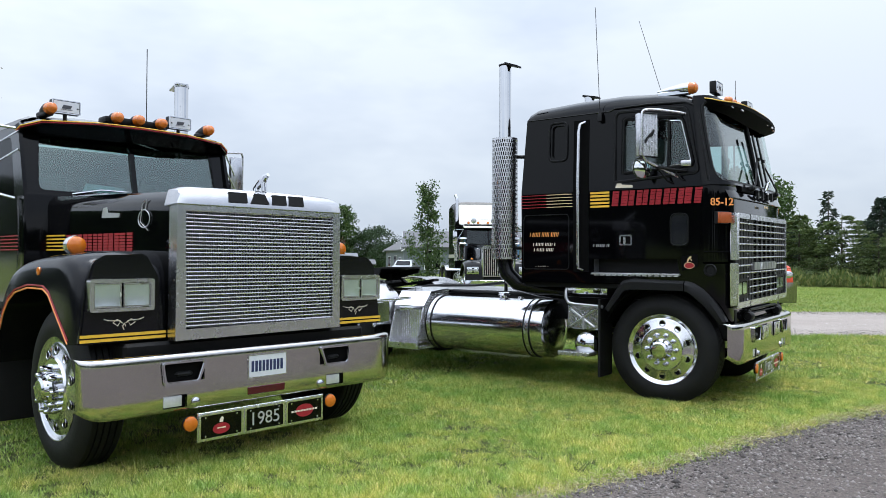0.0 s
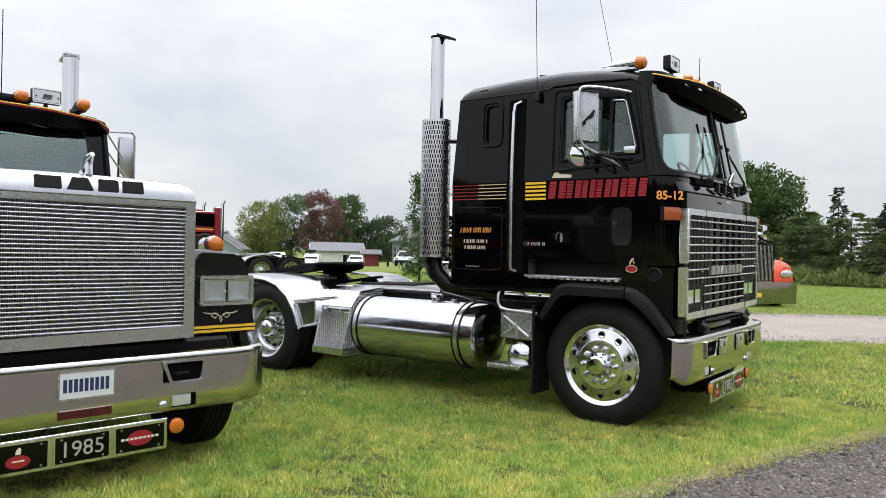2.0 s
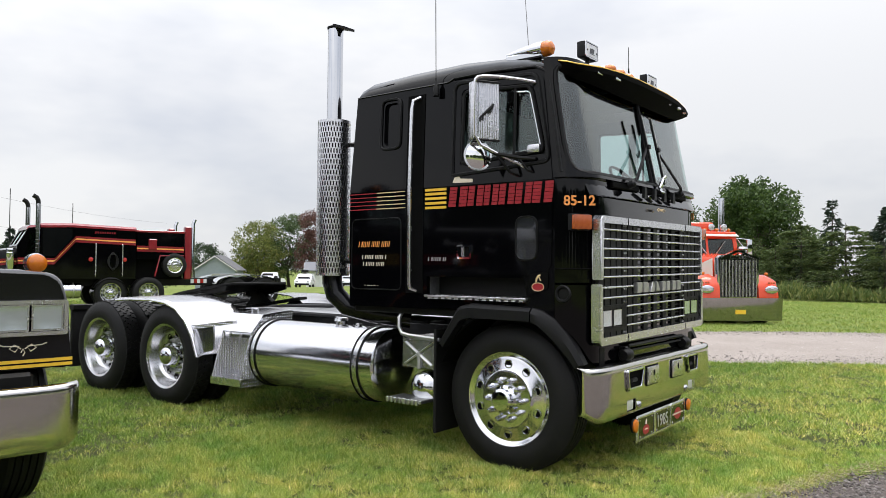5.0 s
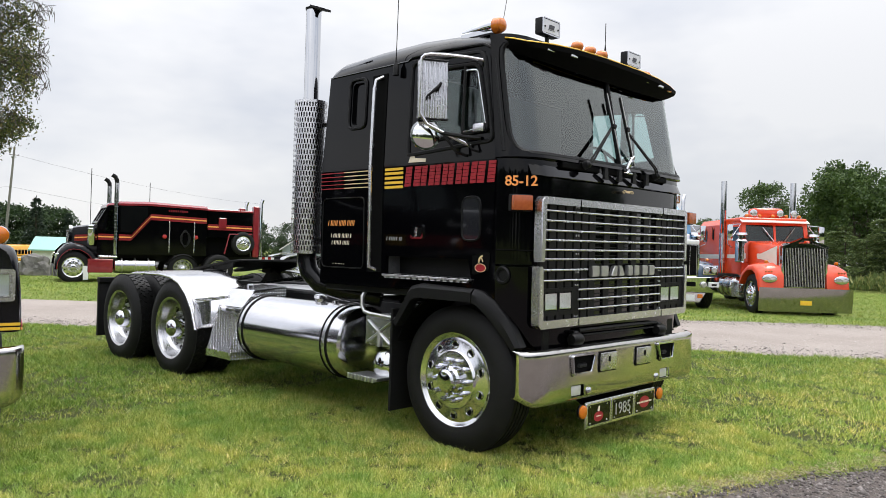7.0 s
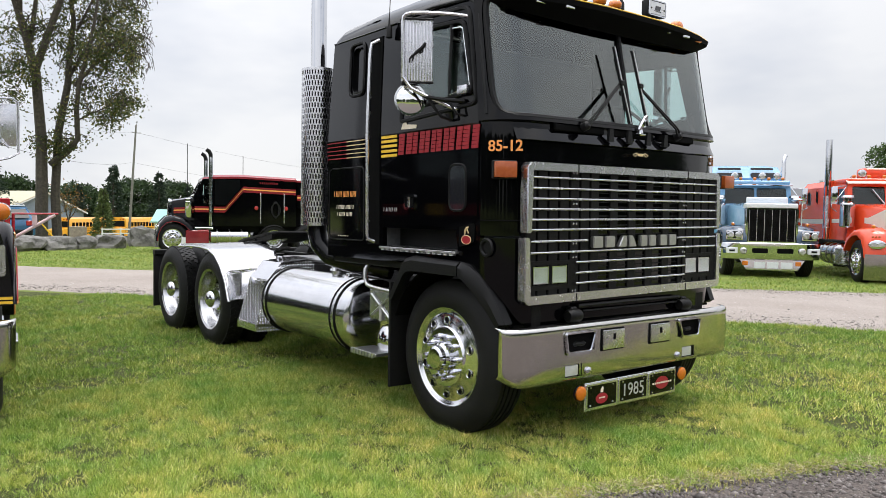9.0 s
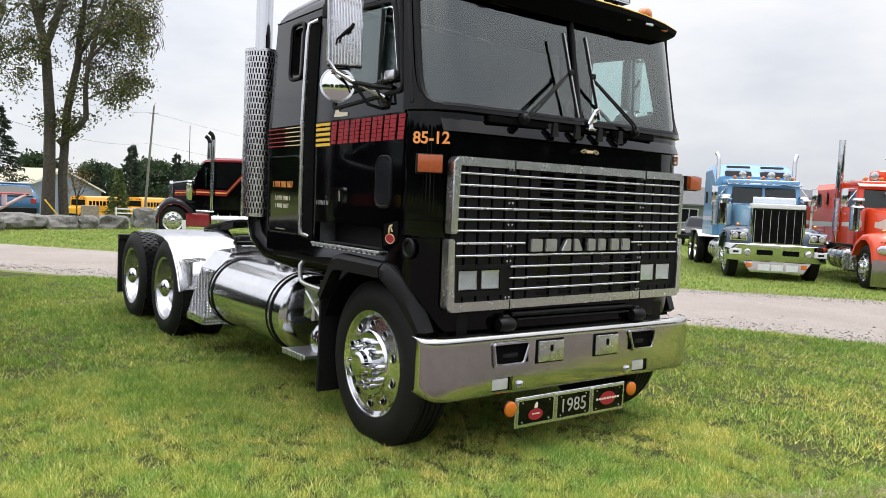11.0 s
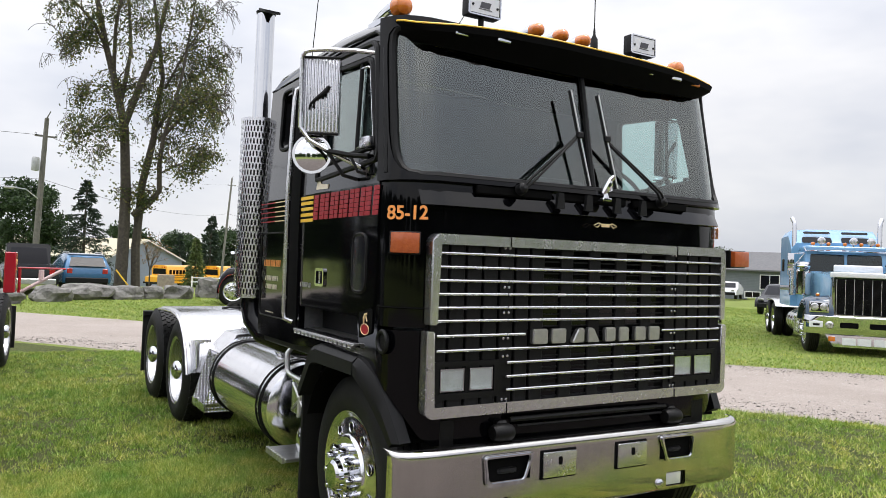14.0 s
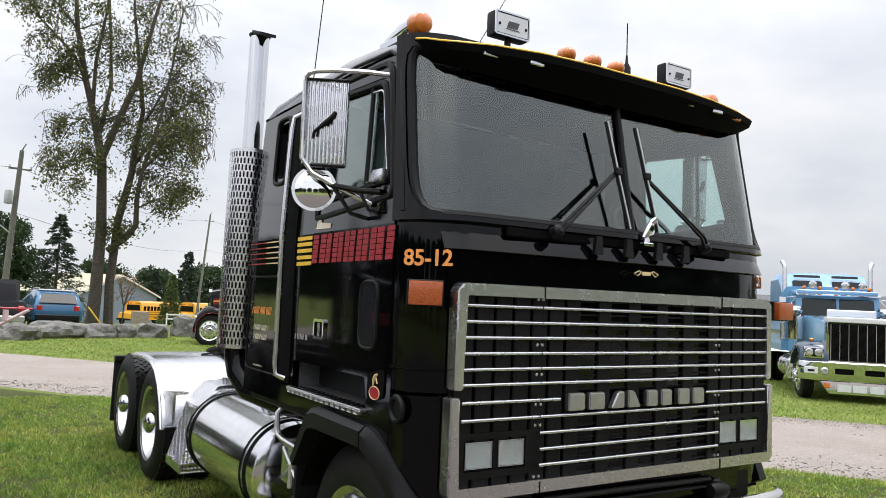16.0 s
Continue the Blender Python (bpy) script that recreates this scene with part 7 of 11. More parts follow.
# ---------- generic show trucks across the lane ----------
def show_truck(name, m, paint, trim, label, sleeper=1.6, roof=2.75, hood_w=0.62, grille=(0.62, 0.75, 1.85), stack_h=3.6, bumper=(0.12, 0.62), headlamps="quad", tall_sleeper=0.0, visor=True, airclean=True, rear=True, red_frame=None, bars=16, bar_w=0.012, fender=None, bonnet=None, straight=False, lamp_z=0.97):
    """Long-nosed tractor, origin on the ground under the front bumper, x forward."""
    t = thing(name, m, label, "truck", "show trucks across the lane")
    gw, g0, g1 = grille
    b0, b1 = bumper
    bm = B()
    grid(bm, [-1.22, -1.19, -1.1, -0.9, 0, 0.9, 1.1, 1.19, 1.22], [b0, b1] if straight else [b0, b0 + 0.01, (b0 + b1) / 2, b1 - 0.01, b1], lambda y, z: Vector((-(0.06 if straight else 0.25) * (max(abs(y) - 0.85, 0) / 0.37) ** 2.5 - (0.07 * (b1 - z) if straight else 0.10 * (b1 - z) + 0.012 * (z in (b0, b1))), y, z)), thick=0.01)
    part("bumper", bm, DULLCHROME if straight else CHROME, t, "deep chrome bumper", 25 if straight else 50)
    bm = B()
    prism(bm, [(-gw, g0), (gw, g0), (gw, g1 - 0.1), (gw * 0.85, g1), (-gw * 0.85, g1), (-gw, g1 - 0.1)], YZ(-0.40), (0.22, 0, 0))
    bmesh.ops.bevel(bm, geom=list(bm.edges), offset=0.02, segments=2, affect="EDGES")
    gs = part("grille_shell", bm, CHROME, t, "chrome grille shell")
    bm = B()
    box(bm, -0.19, -0.172, -gw + 0.06, gw - 0.06, g0 + 0.04, g1 - 0.12)
    part("grille_screen", bm, DEEP, gs)
    nbar = bars
    for k in range(nbar):
        y = (-gw + 0.09) + k * (2 * gw - 0.18) / (nbar - 1)
        bm = B()
        box(bm, -0.174, -0.165, y - bar_w, y + bar_w, g0 + 0.05, g1 - 0.13)
        part("grille_bar", bm, STAINLESS if k % 2 else BRUSHED, gs)
    # hood, cowl
    bm = B()
    rings = []
    for x, w, zt in ((-0.36, gw - 0.02, g1 - 0.05), (-0.8, gw + 0.02, g1), (-1.6, hood_w + 0.10, g1 + 0.05), (-2.05, hood_w + 0.16, g1 + 0.08)):
        h = [(-w, 0.95), (-w, zt - 0.14), (-w + 0.06, zt - 0.04), (-w * 0.5, zt), (0, zt + 0.01)]
        rings.append([(x, y, z) for y, z in h + [(-y, z) for y, z in reversed(h[:-1])]])
    loft(bm, rings)
    part("hood", bm, bonnet or paint, t)
    for s in (-1, 1):
        arch = [(-0.22, 0.62), (-0.30, 0.85), (-0.45, 1.05), (-0.70, 1.16), (-1.0, 1.14), (-1.3, 1.0), (-1.5, 0.75)]
        top = [(-0.12, 0.62), (-0.14, 0.98), (-0.24, 1.22), (-0.60, 1.34), (-1.05, 1.32), (-1.45, 1.12), (-1.66, 0.75)]
        bm = B()
        loft(bm, [[(tu, (gw - 0.04) * s, tv + 0.03), (tu, 0.95 * s, tv + 0.01), (tu + (au - tu) * 0.2, 1.13 * s, tv + (av - tv) * 0.25), (tu + (au - tu) * 0.6, 1.18 * s, tv + (av - tv) * 0.6), (au, 1.18 * s, av), (au, gw * s, av)] for (au, av), (tu, tv) in zip(arch, top)])
        part("front_fender", bm, fender or paint, t, "", 50)
        if headlamps == "oval":
            bm = B()
            lathe(bm, [(0, 0.0), (0.0, 0.115), (0.035, 0.115), (0.045, 0.10)], (-0.145, 0.0, 0.0), (1, 0, 0), 24)
            hp = part("headlamp_bezel", bm, CHROME, t, "oval chrome headlamp bezel")
            hp.matrix_local = pose(0, 0.93 * s, 0.95) @ Matrix.Diagonal((1, 1.7, 0.95, 1))
            for y in (-0.052, 0.052):
                bm = B()
                lathe(bm, [(0, 0.05), (0.02, 0.048), (0.03, 0.0)], (-0.105, y, 0.0), (1, 0, 0), 16)
                part("headlamp", bm, LAMPGLASS, hp)
            for k in range(3):
                bm = B()
                lathe(bm, [(0, 0.028), (0.02, 0.024), (0.03, 0.0)], (-0.16, (0.87 + 0.075 * k) * s, 1.135), (1, 0, 0), 10)
                part("marker_dot", bm, AMBERDARK, t)
        else:
            ys = (0.72, 1.14)
            bm = B()
            box(bm, -0.16, -0.09, min(ys[0] * s, ys[1] * s), max(ys[0] * s, ys[1] * s), lamp_z - 0.13, lamp_z + 0.13, 0.02, 2)
            hp = part("headlamp_bezel", bm, CHROME, t)
            bm = B()
            box(bm, -0.10, -0.084, min((ys[0] + 0.03) * s, (ys[1] - 0.03) * s), max((ys[0] + 0.03) * s, (ys[1] - 0.03) * s), lamp_z - 0.10, lamp_z + 0.10, 0.01, 1)
            part("bezel_face", bm, FRAME, hp)
            for y in (0.83, 1.03):
                bm = B()
                lathe(bm, [(0, 0.09), (0.015, 0.09), (0.02, 0.08)], (-0.086, y * s, lamp_z), (1, 0, 0), 18)
                part("headlamp_rim", bm, CHROME, hp)
                bm = B()
                lathe(bm, [(0, 0.08), (0.015, 0.07), (0.028, 0.0)], (-0.076, y * s, lamp_z), (1, 0, 0), 18)
                part("headlamp", bm, LAMPGLASS, hp)
        bm = B()
        box(bm, -0.45, -0.35, 0.92 * s - 0.04, 0.92 * s + 0.04, 1.34, 1.42, 0.02, 1)
        part("signal_lamp", bm, AMBER, t)
        # cab side
        bm = B()
        sheet(bm, [(-1.98, 1.0), (-1.98, 1.9), (-2.15, roof - 0.15), (-3.15, roof - 0.12), (-3.15, 1.0)], [round_poly([(-2.18, 1.95), (-2.27, roof - 0.27), (-2.85, roof - 0.26), (-2.85, 1.95)], 0.05)], XZ(0.95 * s), (0, -0.03 * s, 0))
        part("cab_side", bm, paint, t)
        bm = B()
        prism(bm, [(-2.18, 1.95), (-2.27, roof - 0.27), (-2.85, roof - 0.26), (-2.85, 1.95)], XZ(0.94 * s), (0, -0.005 * s, 0))
        part("side_window", bm, FARGLASS, t)
        bm = B()
        prism(bm, [(-2.0, 1.45), (-3.1, 1.45), (-3.1, 1.56), (-2.0, 1.56)], XZ(0.951 * s), (0, 0.004 * s, 0))
        part("stripe", bm, trim, t)
        # stacks, tank, steps, mirror
        bm = B()
        if straight:
            rod(bm, (-3.25, 1.04 * s, 1.0), (-3.25, 1.04 * s, stack_h), 0.088, 0.088, 24)
        else:
            tube(bm, [(-3.25, 1.04 * s, 1.0), (-3.25, 1.04 * s, stack_h - 0.25), (-3.27, 1.05 * s, stack_h - 0.12), (-3.33, 1.10 * s, stack_h)], 0.06, 20)
        st_ = part("exhaust_stack", bm, CHROME, t, "tall chrome stack")
        bm = B()
        rod(bm, (-3.25, 1.04 * s, 1.3), (-3.25, 1.04 * s, 2.2), 0.10, 0.10, 20)
        part("heat_guard", bm, STAINLESS, st_)
        bm = B()
        lathe(bm, [(0, 0.0), (0.03, 0.27), (0.05, 0.3), (1.2, 0.3), (1.22, 0.27), (1.25, 0.0)], (-3.5, 0.86 * s, 0.62), (1, 0, 0), 36, False)
        tk = part("fuel_tank", bm, CHROME, t, "polished fuel tank")
        for x in (-3.25, -2.85, -2.45):
            bm = B()
            lathe(bm, [(-0.03, 0.306), (0.03, 0.306)], (x, 0.86 * s, 0.62), (1, 0, 0), 36, False)
            part("tank_strap", bm, BRUSHED, tk)
        bm = B()
        box(bm, -2.2, -1.65, min(0.75 * s, 1.15 * s), max(0.75 * s, 1.15 * s), 0.36, 0.8, 0.02, 1)
        part("step_box", bm, red_frame or DIAMOND, t)
        if airclean:
            bm = B()
            lathe(bm, [(0, 0.0), (0.02, 0.15), (0.05, 0.18), (0.62, 0.18), (0.66, 0.15), (0.70, 0.10), (0.78, 0.10), (0.80, 0.16), (0.86, 0.14), (0.88, 0)], (-1.86, 1.0 * s, 1.32), (0, 0, 1), 28, False)
            part("air_cleaner", bm, CHROME, t, "chrome air cleaner")
        bm = B()
        tube(bm, [(-2.1, 0.95 * s, roof - 0.2), (-2.0, 1.32 * s, roof - 0.24), (-1.98, 1.36 * s, roof - 0.3), (-1.98, 1.36 * s, 1.85), (-2.05, 1.2 * s, 1.75)], 0.012, 6)
        tube(bm, [(-2.1, 0.95 * s, roof - 0.2), (-1.99, 1.3 * s, 1.95)], 0.01, 6)
        ma_ = part("mirror_arm", bm, STAINLESS, t)
        bm = B()
        box(bm, -2.02, -1.96, min(1.22 * s, 1.37 * s), max(1.22 * s, 1.37 * s), 1.95, 2.4, 0.012, 2)
        part("mirror_head", bm, CHROME, ma_)
        if rear:
            bm = B()
            prof = [(-7.6, 1.06), (-6.9, 1.1), (-6.2, 1.1), (-5.7, 1.06), (-5.3, 0.9)]
            loft(bm, [[(u, 0.55 * s, v), (u, 1.2 * s, v), (u, 1.2 * s, v - 0.02), (u, 0.55 * s, v - 0.02)] for u, v in prof])
            part("rear_fender", bm, POLISHED, t)
    bm = B()
    sheet(bm, [(-0.95, 1.88), (0.95, 1.88), (0.93, roof - 0.12), (-0.93, roof - 0.12)], [round_poly([(-0.84, 1.95), (-0.03, 1.95), (-0.03, roof - 0.22), (-0.82, roof - 0.22)], 0.05), round_poly([(0.03, 1.95), (0.84, 1.95), (0.82, roof - 0.22), (0.03, roof - 0.22)], 0.05)], lambda y, z: Vector((-1.99 - (z - 1.9) * 0.2, y, z)), (-0.04, 0, 0))
    part("windscreen_frame", bm, paint, t)
    bm = B()
    prism(bm, [(-0.86, 1.93), (0.86, 1.93), (0.84, roof - 0.2), (-0.84, roof - 0.2)], lambda y, z: Vector((-2.01 - (z - 1.9) * 0.2, y, z)), (-0.005, 0, 0))
    part("windscreen_pane", bm, FARGLASS, t)
    bm = B()
    box(bm, -2.2, -1.97, -0.95, 0.95, 0.95, 1.93, 0.03, 1)
    part("cowl", bm, bonnet or paint, t)
    bm = B()
    box(bm, -3.16, -2.1, -0.94, 0.94, roof - 0.14, roof, 0.06, 3)
    part("roof", bm, paint, t)
    bm = B()
    box(bm, -3.1, -2.3, -0.9, 0.9, 1.0, 1.7, 0.05, 1)
    part("seat", bm, SEATCLOTH, t)
    if visor:
        bm = B()
        loft(bm, [[(-2.15, y, roof - 0.06), (-1.85 - abs(y) * 0.12, y, roof - 0.14), (-1.86 - abs(y) * 0.12, y, roof - 0.16), (-2.13, y, roof - 0.10)] for y in (-0.96, -0.5, 0, 0.5, 0.96)])
        part("sun_visor", bm, trim if trim != REDPAINT else paint, t)
    for y in (-0.75, -0.38, 0, 0.38, 0.75):
        bullet_lamp(t, -2.22, y, roof + 0.05, 0.2, 0.05, CHROME)
    for y in (-0.55, 0.2, 0.6):
        bm = B()
        lathe(bm, [(-0.13, 0.0), (-0.12, 0.04), (-0.08, 0.08), (-0.02, 0.10), (0.02, 0.10), (0.025, 0.088)], (-2.2, y, roof + 0.13), (1, 0, 0), 18)
        rod(bm, (-2.23, y, roof - 0.02), (-2.23, y, roof + 0.05), 0.02, seg=8)
        rl = part("roof_lamp", bm, CHROME, t, "round chrome roof lamp")
        bm = B()
        lathe(bm, [(0.02, 0.09), (0.03, 0.06), (0.034, 0.0)], (-2.2, y, roof + 0.13), (1, 0, 0), 18, False)
        part("lens", bm, LAMPGLASS, rl)
    if sleeper:
        x1 = -3.2 - sleeper
        top_ = roof + tall_sleeper
        bm = B()
        h = [(-1.12, 1.0), (-1.12, top_ - 0.2), (-1.0, top_ - 0.03), (-0.6, top_), (0.6, top_), (1.0, top_ - 0.03), (1.12, top_ - 0.2), (1.12, 1.0)]
        loft(bm, [[(x, y, z if z < 1.1 else z - (k if z > 2 else 0)) for y, z in h] for x, k in ((-3.18, tall_sleeper * 0.75), (-3.5, tall_sleeper * 0.3), (-3.8, 0), (x1, 0.0))])
        sl_ = part("sleeper_box", bm, paint, t)
        for s in (-1, 1):
            bm = B()
            prism(bm, [(-3.2, 1.42), (x1, 1.42), (x1, 1.55), (-3.2, 1.55)], XZ(1.121 * s), (0, 0.004 * s, 0))
            part("stripe", bm, trim, sl_)
            bm = B()
            prism(bm, round_poly([(x1 + 0.35, 1.95), (x1 + 0.75, 1.95), (x1 + 0.75, 2.3), (x1 + 0.35, 2.3)], 0.05), XZ(1.121 * s), (0, 0.005 * s, 0))
            part("sleeper_window", bm, mat("black_window", (0.006, 0.006, 0.008), 0.1, spec=0.2) if "black_window" not in bpy.data.materials else bpy.data.materials["black_window"], sl_)
    for s in (-1, 1):
        bm = B()
        box(bm, -8.2, -0.3, 0.40 * s - 0.04, 0.40 * s + 0.04, 0.72, 0.95)
        part("frame_rail", bm, FRAME, t)
        wheel(t, -0.86, 1.12 * s, 0.51, s, "steer")
        for x in (-6.0, -7.3):
            wheel(t, x, 1.19 * s, 0.5, s, "drive")
    bm = B()
    box(bm, -6.9, -5.6, -0.45, 0.45, 0.98, 1.12, 0.02, 1)
    part("fifth_wheel", bm, FRAME, t)
    bm = B()
    box(bm, -1.8, -0.3, -0.5, 0.5, 0.5, 1.2, 0.05, 1)
    part("engine", bm, FRAME, t)
    return t


def place_truck(fx, fy, yaw, ahead=0.86):
    """Pose from the middle of the front axle."""
    a = radians(yaw)
    return pose(fx + ahead * math.cos(a), fy + ahead * math.sin(a), 0, 0, 0, yaw)


WHITE_TRIM = mat("white_trim", (0.74, 0.70, 0.62), 0.3, col2=(0.7, 0.66, 0.58), coat=0.5)
orange_truck = show_truck("orange_truck", place_truck(-6.03, 24.15, -47), ORANGE, WHITE_TRIM, "bright orange long-nose tractor with chrome stacks on grass", sleeper=1.9, roof=2.64, grille=(0.60, 0.70, 1.89), stack_h=3.76, bumper=(0.10, 0.72), bars=26, bar_w=0.0065, headlamps="oval", straight=True)
bm = B()
box(bm, -3.0, -2.45, -0.42, 0.42, 2.64, 2.94, 0.10, 3)
part("roof_fairing", bm, ORANGE, orange_truck, "orange roof cooler")
for s in (-1, 1):
    # cream flash along the hood, cab louvres, wiper
    bm = B()
    prism(bm, [(-0.40, 1.25), (-1.0, 1.42), (-1.98, 1.50), (-1.98, 1.60), (-1.3, 1.60), (-0.42, 1.80)], lambda u, v, s=s: Vector((u, (0.63 + 0.085 * min(max(-u - 0.4, 0) / 1.6, 1)) * s, v)), (0, 0.02 * s, 0))
    part("hood_flash", bm, WHITE_TRIM, orange_truck, "cream flash on the hood")
    bm = B()
    tube(bm, [(-1.97, 0.12 * s + 0.1, 1.93), (-2.02, 0.45 * s + 0.1, 2.35)], 0.012, 5)
    part("wiper_arm", bm, STAINLESS, orange_truck)
    for k in range(4):
        bm = B()
        box(bm, -4.6, -3.9, 1.12 * s - 0.012, 1.12 * s + 0.02, 1.10 + 0.085 * k, 1.15 + 0.085 * k, 0.008, 1)
        part("louvre", bm, ORANGE, orange_truck)
    for x, w in ((-3.75, 0.16), (-4.45, 0.22)):
        bm = B()
        prism(bm, [(x, 1.98), (x - w, 2.05), (x - w, 2.38), (x - w * 0.5, 2.30), (x, 2.36)], XZ(1.122 * s), (0, 0.006 * s, 0))
        part("sleeper_vent", bm, DEEP, orange_truck)
bm = B()
prism(bm, [(y, z - 0.09) for y, z in ((-0.60, 1.84), (-0.22, 1.965), (-0.07, 2.05), (0.07, 2.05), (0.22, 1.965), (0.60, 1.84), (0.60, 1.90), (0.25, 2.03), (0.09, 2.11), (-0.09, 2.11), (-0.25, 2.03), (-0.60, 1.90))], YZ(-0.36), (0.2, 0, 0))
part("grille_crest", bm, CHROME, orange_truck, "peaked chrome crest over the grille")
bm = B()
box(bm, -0.028, -0.012, -0.17, 0.13, 0.28, 0.40, 0.004, 1)
part("licence_plate", bm, YELTXT, orange_truck, "yellow licence plate")
blue_truck = show_truck("blue_truck", place_truck(-9.05, 23.05, -48), BLUEPAINT, CHROME, "pale blue and chrome tractor with a square grille on grass", sleeper=1.9, roof=2.62, grille=(0.65, 0.90, 1.89), stack_h=3.42, bumper=(0.48, 0.90), tall_sleeper=0.52, lamp_z=1.10, bars=7, bar_w=0.006, fender=mat("dark_blue_paint", (0.012, 0.035, 0.07), 0.2, col2=(0.02, 0.05, 0.09), coat=0.5), bonnet=mat("mid_blue_paint", (0.16, 0.32, 0.46), 0.2, col2=(0.22, 0.38, 0.52), coat=0.6))
for y0, y1, z0, z1 in ((-0.85, -0.12, 2.74, 2.90), (0.12, 0.85, 2.74, 2.90), (-0.80, -0.14, 2.99, 3.06), (0.14, 0.78, 2.99, 3.06)):
    bm = B()
    prism(bm, round_poly([(y0, z0), (y1, z0), (y1, z1), (y0, z1)], 0.05), lambda y, z: Vector((-3.14 - (z - 2.66) * 0.75, y, z)), (0.03, 0, 0.0))
    part("sleeper_front_window", bm, bpy.data.materials["black_window"], blue_truck)
bm = B()
prism(bm, [(-0.62, 0.20), (0.62, 0.20), (0.80, 0.47), (-0.80, 0.47)], YZ(-0.06), (0.02, 0, 0))
part("lower_valance", bm, CHROME, blue_truck)
for y, m_ in ((-0.30, WHITEPLATE), (0.02, SIDEGLASS), (0.36, WHITEPLATE)):
    bm = B()
    box(bm, -0.04, -0.032, y - 0.14, y + 0.14, 0.25, 0.41)
    part("show_plate", bm, WHITEPLATE, blue_truck)
for y in (-0.66, 0.64):
    bm = B()
    box(bm, -0.04, -0.02, y - 0.07, y + 0.07, 0.32, 0.43, 0.01, 1)
    part("amber_lamp", bm, AMBER, blue_truck)
bm = B()
box(bm, -0.62, -0.165, -0.63, 0.63, 1.80, 1.93, 0.04, 3)
part("hood_lip", bm, WHITEPLATE, blue_truck, "silver white lip over the grille")
bm = B()
box(bm, -0.9, -0.86, -0.50, 0.56, 1.93, 2.11, 0.02, 1)
part("bug_screen", bm, WHITEPLATE, blue_truck, "white bug deflector on the hood")
for s in (-1, 1):
    bm = B()
    prism(bm, round_poly([(0.12 * s, 0.64), (0.50 * s, 0.64), (0.50 * s, 0.76), (0.12 * s, 0.76)], 0.02), YZ(0.002), (0.006, 0, 0))
    part("bumper_slot", bm, DEEP, blue_truck)
    bm = B()
    lathe(bm, [(0, 0.09), (0.02, 0.09), (0.05, 0.06), (0.055, 0.0)], (-0.01, 0.72 * s, 0.69), (1, 0, 0), 18)
    part("fog_lamp", bm, LAMPGLASS, blue_truck, "round fog lamp")
    bm = B()
    box(bm, -0.06, 0.012, 1.0 * s - 0.14, 1.0 * s + 0.14, 0.63, 0.77, 0.006, 1)
    cp = part("corner_plate", bm, WHITEPLATE, blue_truck, "white plate with a dark mark")
    bm = B()
    box(bm, 0.012, 0.015, 1.0 * s - 0.07, 1.0 * s + 0.07, 0.67, 0.72)
    part("mark", bm, FRAME, cp)
    bm = B()
    lathe(bm, [(0, 0.0), (0.02, 0.16), (0.05, 0.17), (0.10, 0.10), (0.11, 0.0)], (-1.75, 1.02 * s, 2.02), (0, 0, 1), 24, False)
    part("intake_cap", bm, CHROME, blue_truck, "chrome intake cap")
for k in range(34):
    bm = B()
    box(bm, -0.176, -0.168, -0.59, 0.59, 0.955 + k * 0.0243, 0.961 + k * 0.0243)
    part("grille_mesh_bar", bm, FRAME, blue_truck)

# black and red long-bodied tractor: short hood, tall stack, long sleeper, rear body with a spare wheel
DARKRED = mat("dark_red_paint", (0.20, 0.012, 0.02), 0.18, col2=(0.26, 0.018, 0.026), nscale=3, coat=0.7)
rig = thing("red_and_black_truck", pose(-26.03, 12.85, 0, 0, 0, -106), "black and red tractor with gold stripes and a spare wheel", "truck", "show trucks across the lane")
bm = B()
rings = []
for x, w, zt in ((0.03, 0.60, 1.84), (-0.1, 0.62, 1.88), (-0.4, 0.70, 1.93), (-0.75, 0.80, 1.98)):
    h = [(-w, 0.95), (-w, zt - 0.14), (-w + 0.05, zt - 0.04), (-w * 0.5, zt), (0, zt + 0.01)]
    rings.append([(x, y, z) for y, z in h + [(-y, z) for y, z in reversed(h[:-1])]])
loft(bm, rings)
part("hood", bm, BLACK, rig)
bm = B()
prism(bm, round_poly([(-0.63, 0.72), (0.63, 0.72), (0.63, 1.82), (0.55, 1.90), (-0.55, 1.90), (-0.63, 1.82)], 0.02), YZ(0.02), (0.10, 0, 0))
gs = part("grille_shell", bm, CHROME, rig, "chrome grille shell")
bm = B()
box(bm, 0.121, 0.128, -0.55, 0.55, 0.78, 1.76)
part("grille_screen", bm, DEEP, gs)
for k in range(16):
    bm = B()
    y = -0.52 + k * 0.0693
    box(bm, 0.127, 0.134, y - 0.012, y + 0.012, 0.79, 1.75)
    part("grille_bar", bm, STAINLESS, gs)
bm = B()
grid(bm, [-1.2, -1.15, -0.9, 0, 0.9, 1.15, 1.2], [0.20, 0.21, 0.4, 0.59, 0.60], lambda y, z: Vector((0.58 - 0.12 * (max(abs(y) - 0.8, 0) / 0.4) ** 2.5, y, z)), thick=0.01)
part("bumper", bm, CHROME, rig, "chrome bumper", 50)
bm = B()
box(bm, -0.75, -1.02, -0.92, 0.92, 0.95, 2.04, 0.03, 1)
part("cowl", bm, BLACK, rig)
bm = B()
